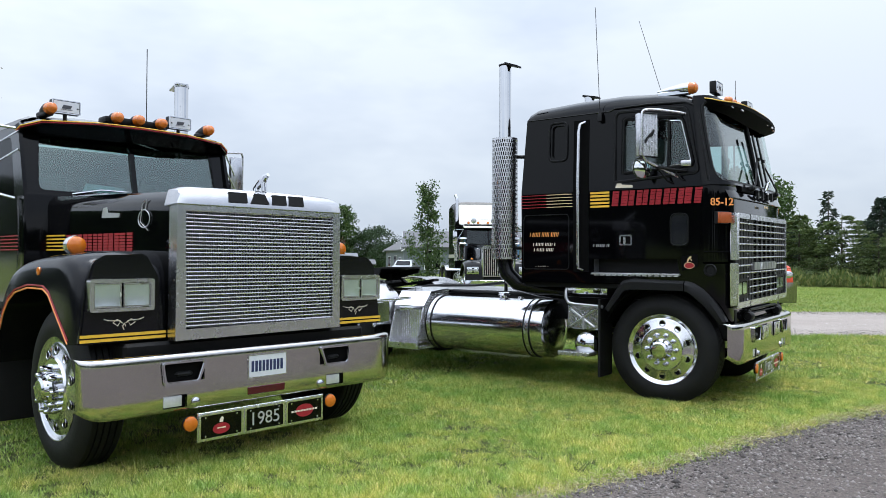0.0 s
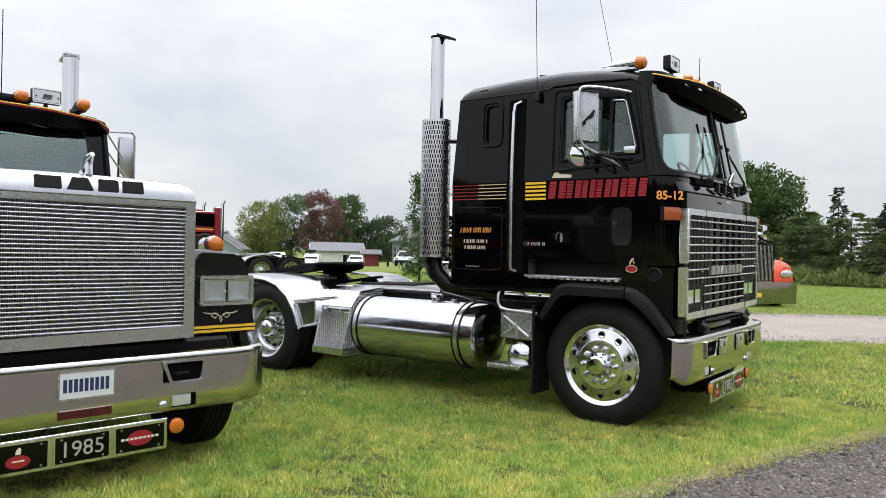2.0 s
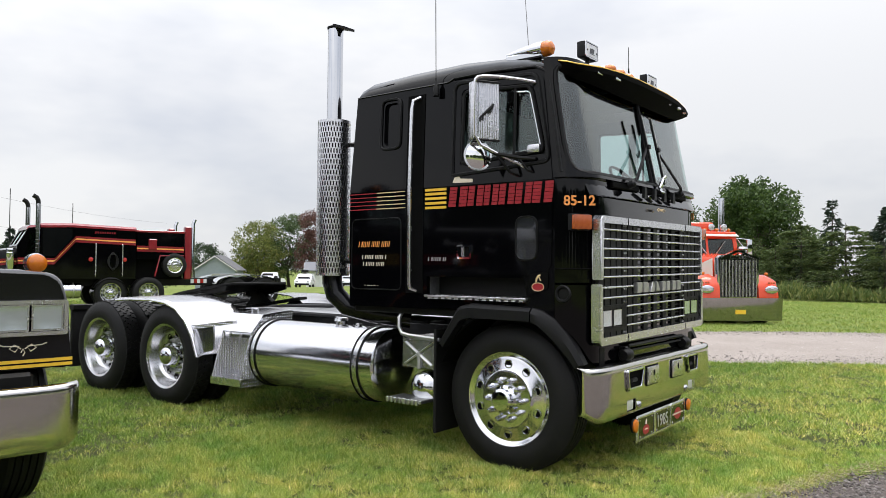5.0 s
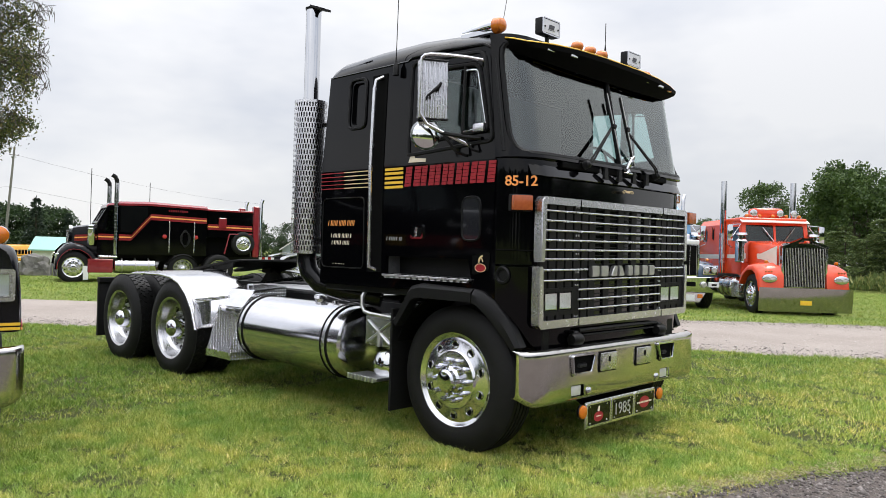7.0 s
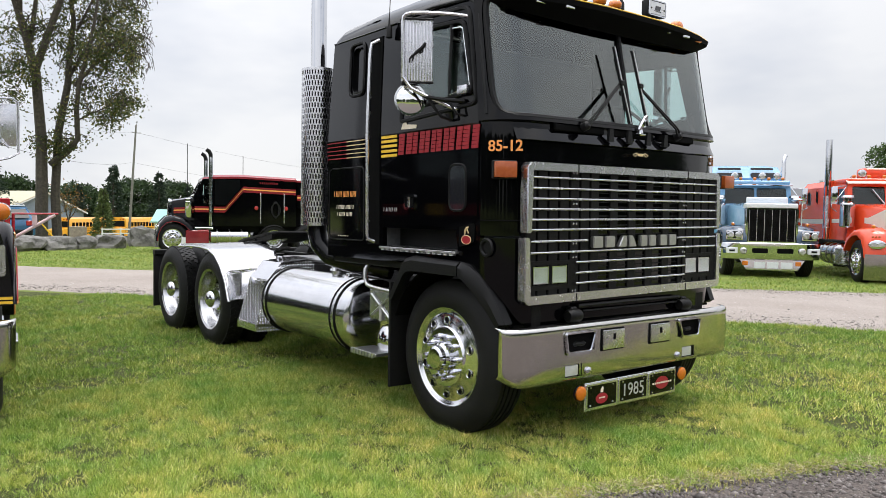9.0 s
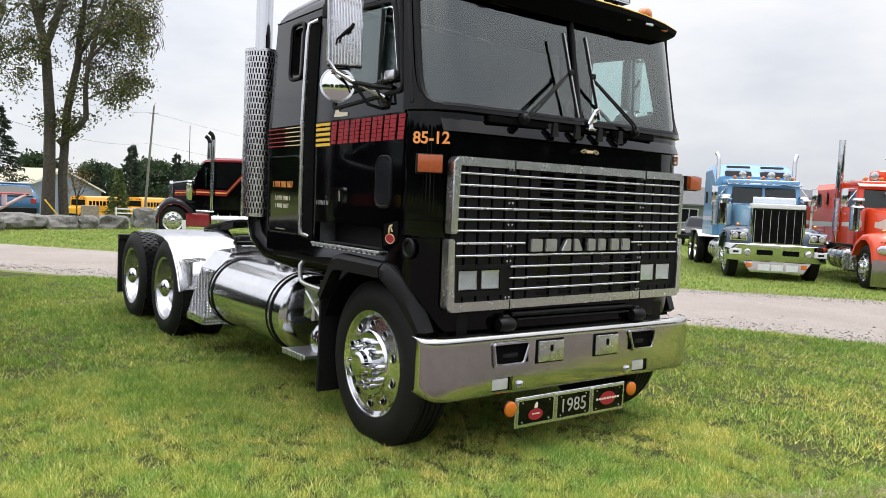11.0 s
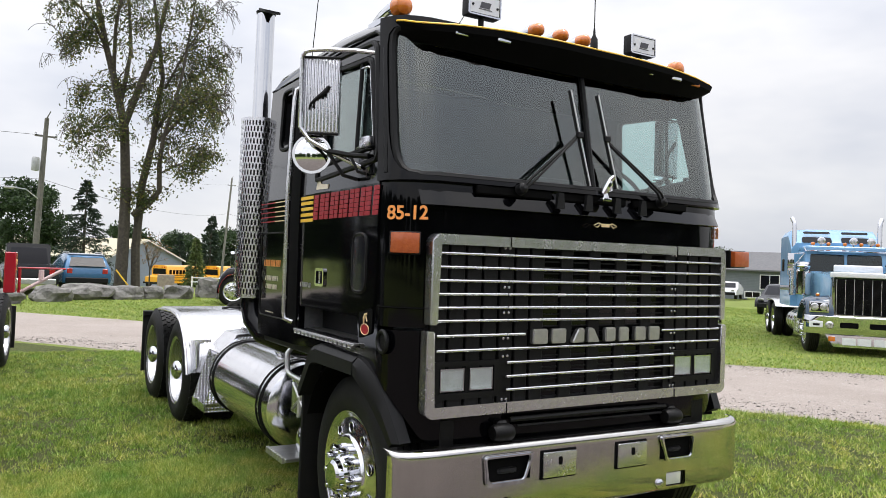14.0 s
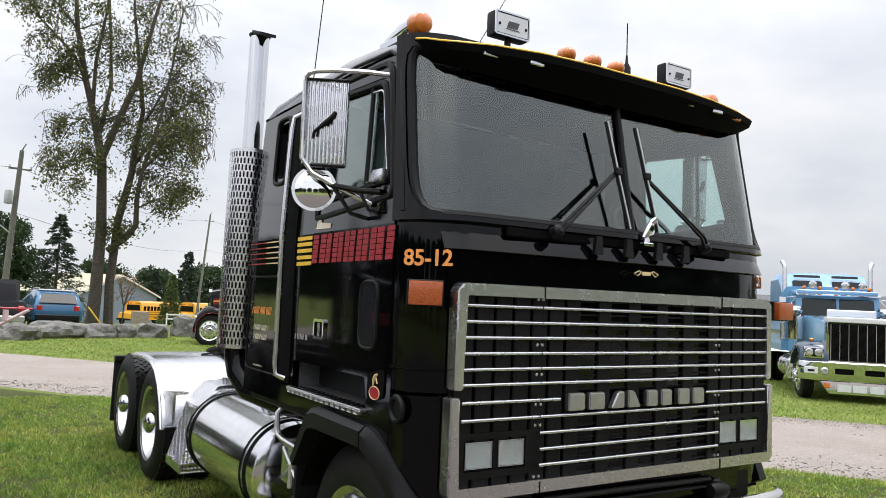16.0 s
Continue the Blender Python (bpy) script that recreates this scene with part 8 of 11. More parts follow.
sheet(bm, [(-0.93, 2.02), (0.93, 2.02), (0.90, 2.62), (-0.90, 2.62)], [round_poly([(-0.83, 2.08), (-0.03, 2.08), (-0.03, 2.54), (-0.80, 2.54)], 0.04), round_poly([(0.03, 2.08), (0.83, 2.08), (0.80, 2.54), (0.03, 2.54)], 0.04)], lambda y, z: Vector((-0.70 - (z - 2.02) * 0.55, y, z)), (-0.04, 0, 0))
part("windscreen_frame", bm, BLACK, rig)
bm = B()
prism(bm, [(-0.84, 2.06), (0.84, 2.06), (0.81, 2.56), (-0.81, 2.56)], lambda y, z: Vector((-0.73 - (z - 2.02) * 0.55, y, z)), (-0.005, 0, 0))
part("windscreen_pane", bm, GLASS, rig)
bm = B()
loft(bm, [[(x, y, z) for y, z in [(-0.95, t_ - 0.10), (-0.90, t_ - 0.03), (-0.5, t_), (0.5, t_), (0.90, t_ - 0.03), (0.95, t_ - 0.10)]] for x, t_ in ((-0.98, 2.66), (-1.05, 2.72), (-1.4, 2.76))])
part("cab_roof", bm, DARKRED, rig, "dark red cab roof")
bm = B()
loft(bm, [[(x, y, z) for y, z in [(-1.12, 0.96), (-1.12, t_ - 0.08), (-1.04, t_), (1.04, t_), (1.12, t_ - 0.08), (1.12, 0.96)]] for x, t_ in ((-1.36, 2.76), (-2.3, 2.80), (-4.3, 2.74))])
long_box = part("sleeper_box", bm, BLACK, rig, "long black sleeper box")
bm = B()
loft(bm, [[(x, y, z) for y, z in [(-1.128, t_ - 0.13), (-1.128, t_ - 0.06), (-1.04, t_ + 0.012), (1.04, t_ + 0.012), (1.128, t_ - 0.06), (1.128, t_ - 0.13)]] for x, t_ in ((-1.35, 2.76), (-2.3, 2.80), (-4.31, 2.74))])
part("roof_cap", bm, DARKRED, rig, "dark red roof cap")
bm = B()
box(bm, -5.98, -4.32, -1.08, 1.08, 1.62, 2.64, 0.03, 1)
rear_box = part("rear_body", bm, BLACK, rig, "lower black rear body")
bm = B()
box(bm, -5.98, -4.32, -0.80, 0.80, 0.95, 1.62)
part("lower_body", bm, DEEP, rig)
bm = B()
box(bm, -5.98, -4.32, -1.09, 1.09, 2.58, 2.67, 0.02, 1)
part("top_rail", bm, DARKRED, rig)
for s in (-1, 1):
    # front fender with a double red edge
    arch = [(0.50, 0.42), (0.46, 0.66), (0.36, 0.88), (0.20, 1.04), (0.0, 1.10), (-0.22, 1.06), (-0.42, 0.94), (-0.56, 0.78)]
    top = [(0.56, 0.42), (0.54, 0.72), (0.44, 1.02), (0.24, 1.24), (-0.02, 1.32), (-0.30, 1.26), (-0.56, 1.08), (-0.72, 0.86)]
    bm = B()
    loft(bm, [[(tu, 0.58 * s, tv + 0.03), (tu, 0.92 * s, tv + 0.01), (tu + (au - tu) * 0.2, 1.12 * s, tv + (av - tv) * 0.2), (tu + (au - tu) * 0.6, 1.17 * s, tv + (av - tv) * 0.6), (au, 1.18 * s, av), (au, 0.6 * s, av)] for (au, av), (tu, tv) in zip(arch, top)])
    fn_ = part("front_fender", bm, BLACK, rig, "", 50)
    bm = B()
    tube(bm, [(u, 1.182 * s, v + 0.012) for u, v in arch], 0.011, 5)
    part("edge_stripe", bm, DARKRED, fn_)
    bm = B()
    box(bm, 0.40, 0.52, 0.86 * s - 0.16, 0.86 * s + 0.16, 0.78, 0.96, 0.03, 1)
    hb_ = part("headlamp_bezel", bm, CHROME, rig)
    for y in (0.78, 0.94):
        bm = B()
        lathe(bm, [(0, 0.065), (0.015, 0.06), (0.025, 0.0)], (0.52, y * s, 0.87), (1, 0, 0), 14)
        part("headlamp", bm, LAMPGLASS, hb_)
    bm = B()
    lathe(bm, [(0, 0.0), (0.01, 0.11), (0.04, 0.125), (0.56, 0.125), (0.60, 0.09), (0.64, 0.09), (0.66, 0.12), (0.70, 0.10), (0.71, 0.0)], (-0.53, 0.94 * s, 1.24), (0, 0, 1), 22, False)
    part("air_cleaner", bm, CHROME, rig, "chrome air cleaner")
    bm = B()
    sheet(bm, [(-0.72, 0.95), (-0.70, 2.02), (-1.02, 2.62), (-1.38, 2.66), (-1.38, 0.95)], [round_poly([(-0.98, 1.72), (-1.04, 2.42), (-1.20, 2.46), (-1.20, 1.72)], 0.03)], XZ(0.95 * s), (0, -0.03 * s, 0))
    part("cab_side", bm, BLACK, rig)
    bm = B()
    prism(bm, [(-0.96, 1.70), (-1.02, 2.44), (-1.22, 2.48), (-1.22, 1.70)], XZ(0.935 * s), (0, -0.005 * s, 0))
    part("side_window", bm, SIDEGLASS, rig)
    # tall stack at the back of the cab, with a dark turned-out tip
    bm = B()
    rod(bm, (-1.28, 1.05 * s, 0.95), (-1.28, 1.05 * s, 3.40), 0.075, 0.075, 20)
    st_ = part("exhaust_stack", bm, CHROME, rig, "tall chrome stack")
    bm = B()
    tube(bm, [(-1.28, 1.05 * s, 3.36), (-1.27, 1.05 * s, 3.50), (-1.22, 1.05 * s, 3.60), (-1.12, 1.05 * s, 3.66)], 0.072, 16)
    part("stack_tip", bm, FRAME, st_, "dark turned stack tip")
    for k in range(12):
        bm = B()
        lathe(bm, [(0, 0.085), (0.012, 0.085)], (-1.28, 1.05 * s, 1.5 + k * 0.12), (0, 0, 1), 18, False)
        part("guard_band", bm, STAINLESS, st_)
    bm = B()
    lathe(bm, [(0, 0.0), (0.03, 0.22), (0.05, 0.255), (1.34, 0.255), (1.37, 0.22), (1.39, 0.0)], (-2.62, 0.90 * s, 0.57), (1, 0, 0), 36, False)
    tk = part("fuel_tank", bm, CHROME, rig, "polished fuel tank")
    for x in (-1.5, -1.93, -2.36):
        bm = B()
        lathe(bm, [(-0.025, 0.261), (0.025, 0.261)], (x, 0.90 * s, 0.57), (1, 0, 0), 36, False)
        part("tank_strap", bm, BRUSHED, tk)
    bm = B()
    box(bm, -1.21, -0.43, min(0.75 * s, 1.16 * s), max(0.75 * s, 1.16 * s), 0.33, 0.80, 0.02, 1)
    part("side_box", bm, DARKRED, rig, "dark red side box")
    bm = B()
    box(bm, -0.46, -0.30, min(0.80 * s, 1.14 * s), max(0.80 * s, 1.14 * s), 0.08, 0.55, 0.01, 1)
    part("mud_flap", bm, WHITEPAINT, rig, "white mud flap")
    bm = B()
    box(bm, -1.35, -0.75, min(0.9 * s, 1.15 * s), max(0.9 * s, 1.15 * s), 0.83, 0.90, 0.01, 1)
    part("deck_step", bm, CHROME, rig)
    # three-line stripe: along the cab, up over the sleeper, on along the rear body
    for dz, hh, m_ in ((0.0, 0.075, DARKRED), (0.085, 0.05, ORANGETXT), (0.145, 0.06, DARKRED)):
        bm = B()
        prism(bm, [(-1.38, 1.44 + dz), (-1.76, 1.44 + dz), (-2.38, 2.18 + dz), (-4.29, 2.12 + dz), (-4.29, 2.12 + dz + hh), (-2.40, 2.18 + dz + hh), (-1.78, 1.44 + dz + hh), (-1.38, 1.44 + dz + hh)], XZ(1.124 * s), (0, 0.005 * s, 0))
        part("stripe", bm, m_, long_box)
        bm = B()
        prism(bm, [(-4.34, 1.92 + dz), (-5.96, 1.90 + dz), (-5.96, 1.90 + dz + hh), (-4.34, 1.92 + dz + hh)], XZ(1.082 * s), (0, 0.005 * s, 0))
        part("stripe", bm, m_, rear_box)
        bm = B()
        prism(bm, [(-0.74, 1.44 + dz), (-1.37, 1.44 + dz), (-1.37, 1.44 + dz + hh), (-0.74, 1.44 + dz + hh)], XZ(0.951 * s), (0, 0.005 * s, 0))
        part("cab_stripe", bm, m_, rig)
        bm = B()
        prism(bm, [(-0.05, 1.38 + dz), (-0.72, 1.42 + dz), (-0.72, 1.42 + dz + hh), (-0.05, 1.38 + dz + hh)], lambda u, v, s=s: Vector((u, (0.625 + 0.25 * -u) * s, v)), (0, 0.006 * s, 0))
        part("hood_stripe", bm, m_, rig)
    bm = B()
    prism(bm, [(-1.42, 1.72), (-1.80, 1.72), (-2.28, 2.30), (-2.28, 2.62), (-1.42, 2.62)], XZ(1.121 * s), (0, 0.003 * s, 0))
    part("sleeper_window", bm, DARKGLASS, long_box, "large dark sleeper panel")
    bm = B()
    for k in range(9):
        box(bm, -3.62 + k * 0.075, -3.575 + k * 0.075, 1.122 * s - 0.003, 1.122 * s + 0.003, 2.49, 2.56)
    part("letter_bar", bm, DARKRED, long_box)
    for x in (-3.01, -3.86):
        bm = B()
        tube(bm, [(x, 1.12 * s, 1.04), (x, 1.165 * s, 1.07), (x, 1.165 * s, 2.12), (x, 1.12 * s, 2.16)], 0.018, 6)
        part("grab_rail", bm, STAINLESS, long_box)
    for x in (-2.86, -3.93):
        bm = B()
        lathe(bm, [(0, 0.075), (0.03, 0.07), (0.035, 0.03), (0.05, 0)], (x, 1.12 * s, 1.62), (0, s, 0), 18)
        part("round_lamp", bm, REDLENS, long_box)
    for q in range(3):
        bm = B()
        tube(bm, [(-3.55 + (0.11 + 0.03 * q) * math.cos(a), (1.15 + 0.012 * q) * s, 1.56 + (0.30 - 0.03 * q) * math.sin(a)) for a in span(0, 6.28, 20)[:-1]], 0.016, 6, True)
        part("hose", bm, RUBBER, long_box, "coiled black hose")
    bm = B()
    box(bm, -6.22, -6.0, min(0.85 * s, 1.1 * s), max(0.85 * s, 1.1 * s), 0.95, 2.85, 0.03, 1)
    part("red_pillar", bm, DARKRED, rig, "dark red upright pillar")
    bm = B()
    tube(bm, [(-6.30, 1.02 * s, 1.0), (-6.30, 1.02 * s, 2.95), (-6.36, 1.02 * s, 3.12)], 0.065, 14)
    part("tail_stack", bm, CHROME, rig)
    bm = B()
    box(bm, -5.0, -4.72, min(1.0 * s, 1.14 * s), max(1.0 * s, 1.14 * s), 1.98, 2.36, 0.02, 1)
    part("tool_box", bm, DARKRED, rig)
    bm = B()
    tube(bm, [(-4.95, 1.12 * s, 1.05), (-5.12, 1.12 * s, 1.78), (-5.95, 1.12 * s, 1.80)], 0.03, 6)
    part("wheel_carrier", bm, DARKRED, rig)
    bm = B()
    arch = [(-3.5 + 0.56 * math.cos(a), 0.42 + 0.54 * math.sin(a)) for a in span(0.1, math.pi - 0.1, 14)]
    loft(bm, [[(u, 0.6 * s, v), (u, 1.2 * s, v), (u, 1.2 * s, v + 0.02), (u, 0.6 * s, v + 0.02)] for u, v in arch])
    part("rear_fender", bm, BLACK, rig)
    bm = B()
    box(bm, -10.0, 0.35, 0.45 * s - 0.05, 0.45 * s + 0.05, 0.72, 0.98)
    part("frame_rail", bm, FRAME, rig)
    bm = B()
    arch = [(-8.35 + 1.25 * math.cos(a), 0.55 + 0.56 * math.sin(a) ** 0.5) for a in span(0.15, math.pi - 0.15, 14)]
    loft(bm, [[(u, 0.6 * s, v), (u, 1.2 * s, v), (u, 1.2 * s, v + 0.02), (u, 0.6 * s, v + 0.02)] for u, v in arch])
    part("tail_fender", bm, POLISHED, rig, "bright tail fender")
    for x in (-3.5, -4.75, -7.85, -9.1):
        wheel(rig, x, 1.17 * s, 0.49, s, "drive")
    wheel(rig, 0.0, 1.12 * s, 0.50, s, "steer")
    for k in range(5):
        bm = B()
        box(bm, -7.0 + k * 0.12, -6.89 + k * 0.12, 0.52 * s - 0.01, 0.52 * s + 0.012, 0.8, 0.95)
        part("reflector", bm, REDLENS if k % 2 else WHITEPLATE, rig)
spare = wheel(rig, -5.63, 1.16, 1.45, 1, "steer")
spare.scale = (0.8, 0.8, 0.8)
bm = B()
prism(bm, [(-8.75, -0.45), (-7.55, -0.45), (-7.55, 0.45), (-8.75, 0.45)], XY(1.08), (0, 0, 0.06))
part("tail_plate", bm, BRUSHED, rig)
for x, y, h in ((-0.5, 0.85, 1.9), (-2.6, -0.6, 0.85)):
    bm = B()
    tube(bm, [(x, y, 1.9 if h > 1 else 2.75), (x, y, 2.75 + (h if h < 1 else 1.1))], 0.012, 5)
    part("whip_antenna", bm, FRAME, rig)

# dark tractor with a white roof farther along the row
white_roof = show_truck("white_roof_truck", place_truck(-14.4, 22.95, -47), BLACK, WHITE_TRIM, "dark tractor with a white roof fairing and chrome", sleeper=1.8, roof=2.7, stack_h=3.9, tall_sleeper=0.95)
bm = B()
prism(bm, round_poly([(-0.98, 2.72), (0.98, 2.72), (0.94, 3.52), (-0.94, 3.52)], 0.08), lambda y, z: Vector((-3.05 - (z - 2.7) * 0.55, y, z)), (-0.06, 0, 0))
part("roof_fairing", bm, WHITE_TRIM, white_roof, "white roof fairing")

# ---------- cars ----------
def car(name, m, paint, label, length=4.4, height=1.5, kind="suv"):
    t = thing(name, m, label, "car", "parked cars")
    L_, w = length, 0.9
    if kind == "pickup":
        prof = [(0, 0.45), (0.02, 0.8), (0.15, 1.0), (1.25, 1.12), (1.75, 1.6), (2.0, height), (3.1, height), (3.35, 1.15), (L_ - 0.05, 1.12), (L_, 0.9), (L_, 0.45)]
    elif kind == "suv":
        prof = [(0, 0.4), (0.02, 0.75), (0.2, 0.92), (1.1, 1.02), (1.75, height - 0.06), (2.2, height), (L_ - 0.7, height - 0.02), (L_ - 0.25, height - 0.2), (L_ - 0.02, 0.95), (L_, 0.7), (L_ - 0.03, 0.4)]
    else:
        prof = [(0, 0.38), (0.02, 0.65), (0.25, 0.8), (1.25, 0.9), (1.95, height - 0.04), (2.4, height), (L_ - 1.2, height - 0.05), (L_ - 0.55, 0.98), (L_ - 0.05, 0.92), (L_, 0.65), (L_ - 0.03, 0.38)]
    bm = B()
    rings = []
    for k, ins in ((-1.0, 0.10), (-0.93, 0.02), (-0.8, 0.0), (0.8, 0.0), (0.93, 0.02), (1.0, 0.10)):
        rings.append([(-(x if 0.3 < x < L_ - 0.3 else x + (ins * (0.5 if x < 1 else -0.5))), w * k * (1.0 - (0.16 if z > 1.08 else 0.0)), z - (ins * 0.6 if z > 1.2 else 0)) for x, z in prof])
    loft(bm, rings)
    part("body", bm, paint, t, "", 50)
    glass_z0 = 1.04 if kind != "sedan" else 0.93
    for s in (-1, 1):
        bm = B()
        x0, x1 = (1.62, L_ - 0.5) if kind != "pickup" else (1.65, 3.05)
        prism(bm, round_poly([(-x0, glass_z0 + 0.04), (-x1, glass_z0 + 0.04), (-x1 + 0.22, height - 0.12), (-x0 - 0.38, height - 0.12)], 0.06), lambda u, v, s=s: Vector((u, (w * 0.845 - (v - glass_z0) * 0.04) * s + 0.004 * s, v)), (0, 0.008 * s, 0))
        part("side_glass", bm, bpy.data.materials["black_window"], t)
        for x in (0.82, L_ - 0.85):
            bm = B()
            lathe(bm, [(0, 0.2), (-0.01, 0.24), (0.0, 0.31), (0.04, 0.335), (0.18, 0.335), (0.2, 0.31), (0.2, 0.2)], (-x, 0.88 * s, 0.335), (0, -s, 0), 28)
            wh = part("wheel", bm, RUBBER, t)
            bm = B()
            lathe(bm, [(0.02, 0.215), (0.035, 0.19), (0.03, 0.06), (0.02, 0.0)], (-x, 0.885 * s, 0.335), (0, -s, 0), 20, False)
            part("rim", bm, BRUSHED, wh)
        bm = B()
        box(bm, -L_ - 0.012, -L_ + 0.10, 0.66 * s - 0.1, 0.66 * s + 0.1, 0.78, 0.98, 0.02, 1)
        part("tail_lamp", bm, REDLENS, t)
        bm = B()
        box(bm, -0.12, 0.0, 0.62 * s - 0.14, 0.62 * s + 0.14, 0.70, 0.82, 0.02, 1)
        part("headlamp", bm, LAMPGLASS, t)
    bm = B()
    gx = (1.16, 1.72) if kind != "pickup" else (1.3, 1.85)
    prism(bm, [(-0.7, 0), (0.7, 0), (0.62, 1), (-0.62, 1)], lambda y, v: Vector((-(gx[0] + (gx[1] - gx[0]) * v) + 0.012, y, glass_z0 + 0.03 + (height - 0.14 - glass_z0) * v)), (-0.01, 0, 0.01))
    part("windscreen", bm, bpy.data.materials["black_window"], t)
    bm = B()
    rx = (L_ + 0.0, L_ - 0.28) if kind == "suv" else ((3.38, 3.16) if kind == "pickup" else (L_ - 0.5, L_ - 1.12))
    prism(bm, [(-0.68, 0), (0.68, 0), (0.6, 1), (-0.6, 1)], lambda y, v: Vector((-(rx[0] + (rx[1] - rx[0]) * v) - 0.012, y, glass_z0 + 0.04 + (height - 0.2 - glass_z0) * v)), (0.01, 0, 0.012))
    part("rear_window", bm, bpy.data.materials["black_window"], t)
    bm = B()
    box(bm, -L_ - 0.03, -L_ + 0.1, -0.8, 0.8, 0.40, 0.62, 0.03, 1)
    part("rear_bumper", bm, SATIN if kind != "pickup" else BRUSHED, t)
    bm = B()
    box(bm, -0.1, 0.03, -0.8, 0.8, 0.36, 0.58, 0.03, 1)
    part("front_bumper", bm, SATIN if kind != "pickup" else BRUSHED, t)
    return t


def gz(x, y):
    """Height of the ground: level round the trucks, falling away beyond the boulders."""
    return -max(-40 - x, 0) * 0.042 if x > -150 else -4.62


CARWHITE = mat("car_white", (0.72, 0.73, 0.75), 0.25, col2=(0.68, 0.69, 0.71), coat=0.8)
CARSILVER = mat("car_silver", (0.45, 0.47, 0.48), 0.3, 0.6, col2=(0.5, 0.52, 0.53), coat=0.8)
CARDARK = mat("car_dark", (0.006, 0.0065, 0.008), 0.2, col2=(0.008, 0.0085, 0.01), coat=0.2, spec=0.3)
CARBLUE = mat("car_blue", (0.03, 0.12, 0.24), 0.25, 0.3, col2=(0.04, 0.14, 0.28), coat=0.9)
suv = car("blue_suv", pose(-36.5, 8.35, 0, 0, 0, -176), CARBLUE, "blue compact suv with a white roof parked behind boulders", 4.2, 1.58, "suv")
bm = B()
box(bm, -3.6, -1.85, -0.66, 0.66, 1.545, 1.60, 0.03, 2)
part("roof_panel", bm, CARWHITE, suv, "white roof panel")
for s in (-1, 1):
    bm = B()
    tube(bm, [(-1.9, 0.62 * s, 1.60), (-2.1, 0.62 * s, 1.65), (-3.4, 0.62 * s, 1.65), (-3.6, 0.62 * s, 1.60)], 0.015, 6)
    part("roof_bar", bm, BRUSHED, suv)
car("dark_pickup", pose(-35.3, 6.45, 0, 0, 0, -179), CARDARK, "dark pickup truck with a chrome bumper parked behind boulders", 5.6, 1.9, "pickup")
car("white_pickup", pose(-66.0, 57.0, -1.1, 0, 0, -60), CARWHITE, "white pickup parked on the far grass", 5.4, 1.85, "pickup")
roofbox_suv = car("white_suv", pose(-62.5, 59.8, -1.0, 0, 0, -50), CARWHITE, "white suv with a roof box parked on the far grass", 4.6, 1.65, "suv")
bm = B()
box(bm, -3.4, -2.1, -0.4, 0.4, 1.75, 2.1, 0.1, 3)
part("roof_box", bm, CARDARK, roofbox_suv)
car("silver_car", pose(-58.5, 63.0, -0.9, 0, 0, -50), CARSILVER, "silver car parked on the far grass", 4.5, 1.5, "suv")
car("silver_sedan", pose(-43.5, 53.5, -0.2, 0, 0, -60), CARSILVER, "silver sedan parked before the grey house", 4.6, 1.45, "sedan")
car("white_sedan", pose(-39.0, 56.5, 0, 0, 0, -60), CARWHITE, "white sedan parked before the grey house", 4.6, 1.45, "sedan")
car("dark_sedan", pose(-20.9, 37.0, 0, 0, 0, -66), CARDARK, "dark sedan parked behind the blue tractor", 4.6, 1.5, "sedan")
car("white_van", pose(-17.5, 36.0, 0, 0, 0, -50), CARWHITE, "white car parked between the show trucks", 4.6, 1.6, "suv")

# ---------- school buses ----------
BUSYELLOW = mat("bus_yellow", (0.78, 0.36, 0.02), 0.35, col2=(0.82, 0.42, 0.04), nscale=2, coat=0.4)


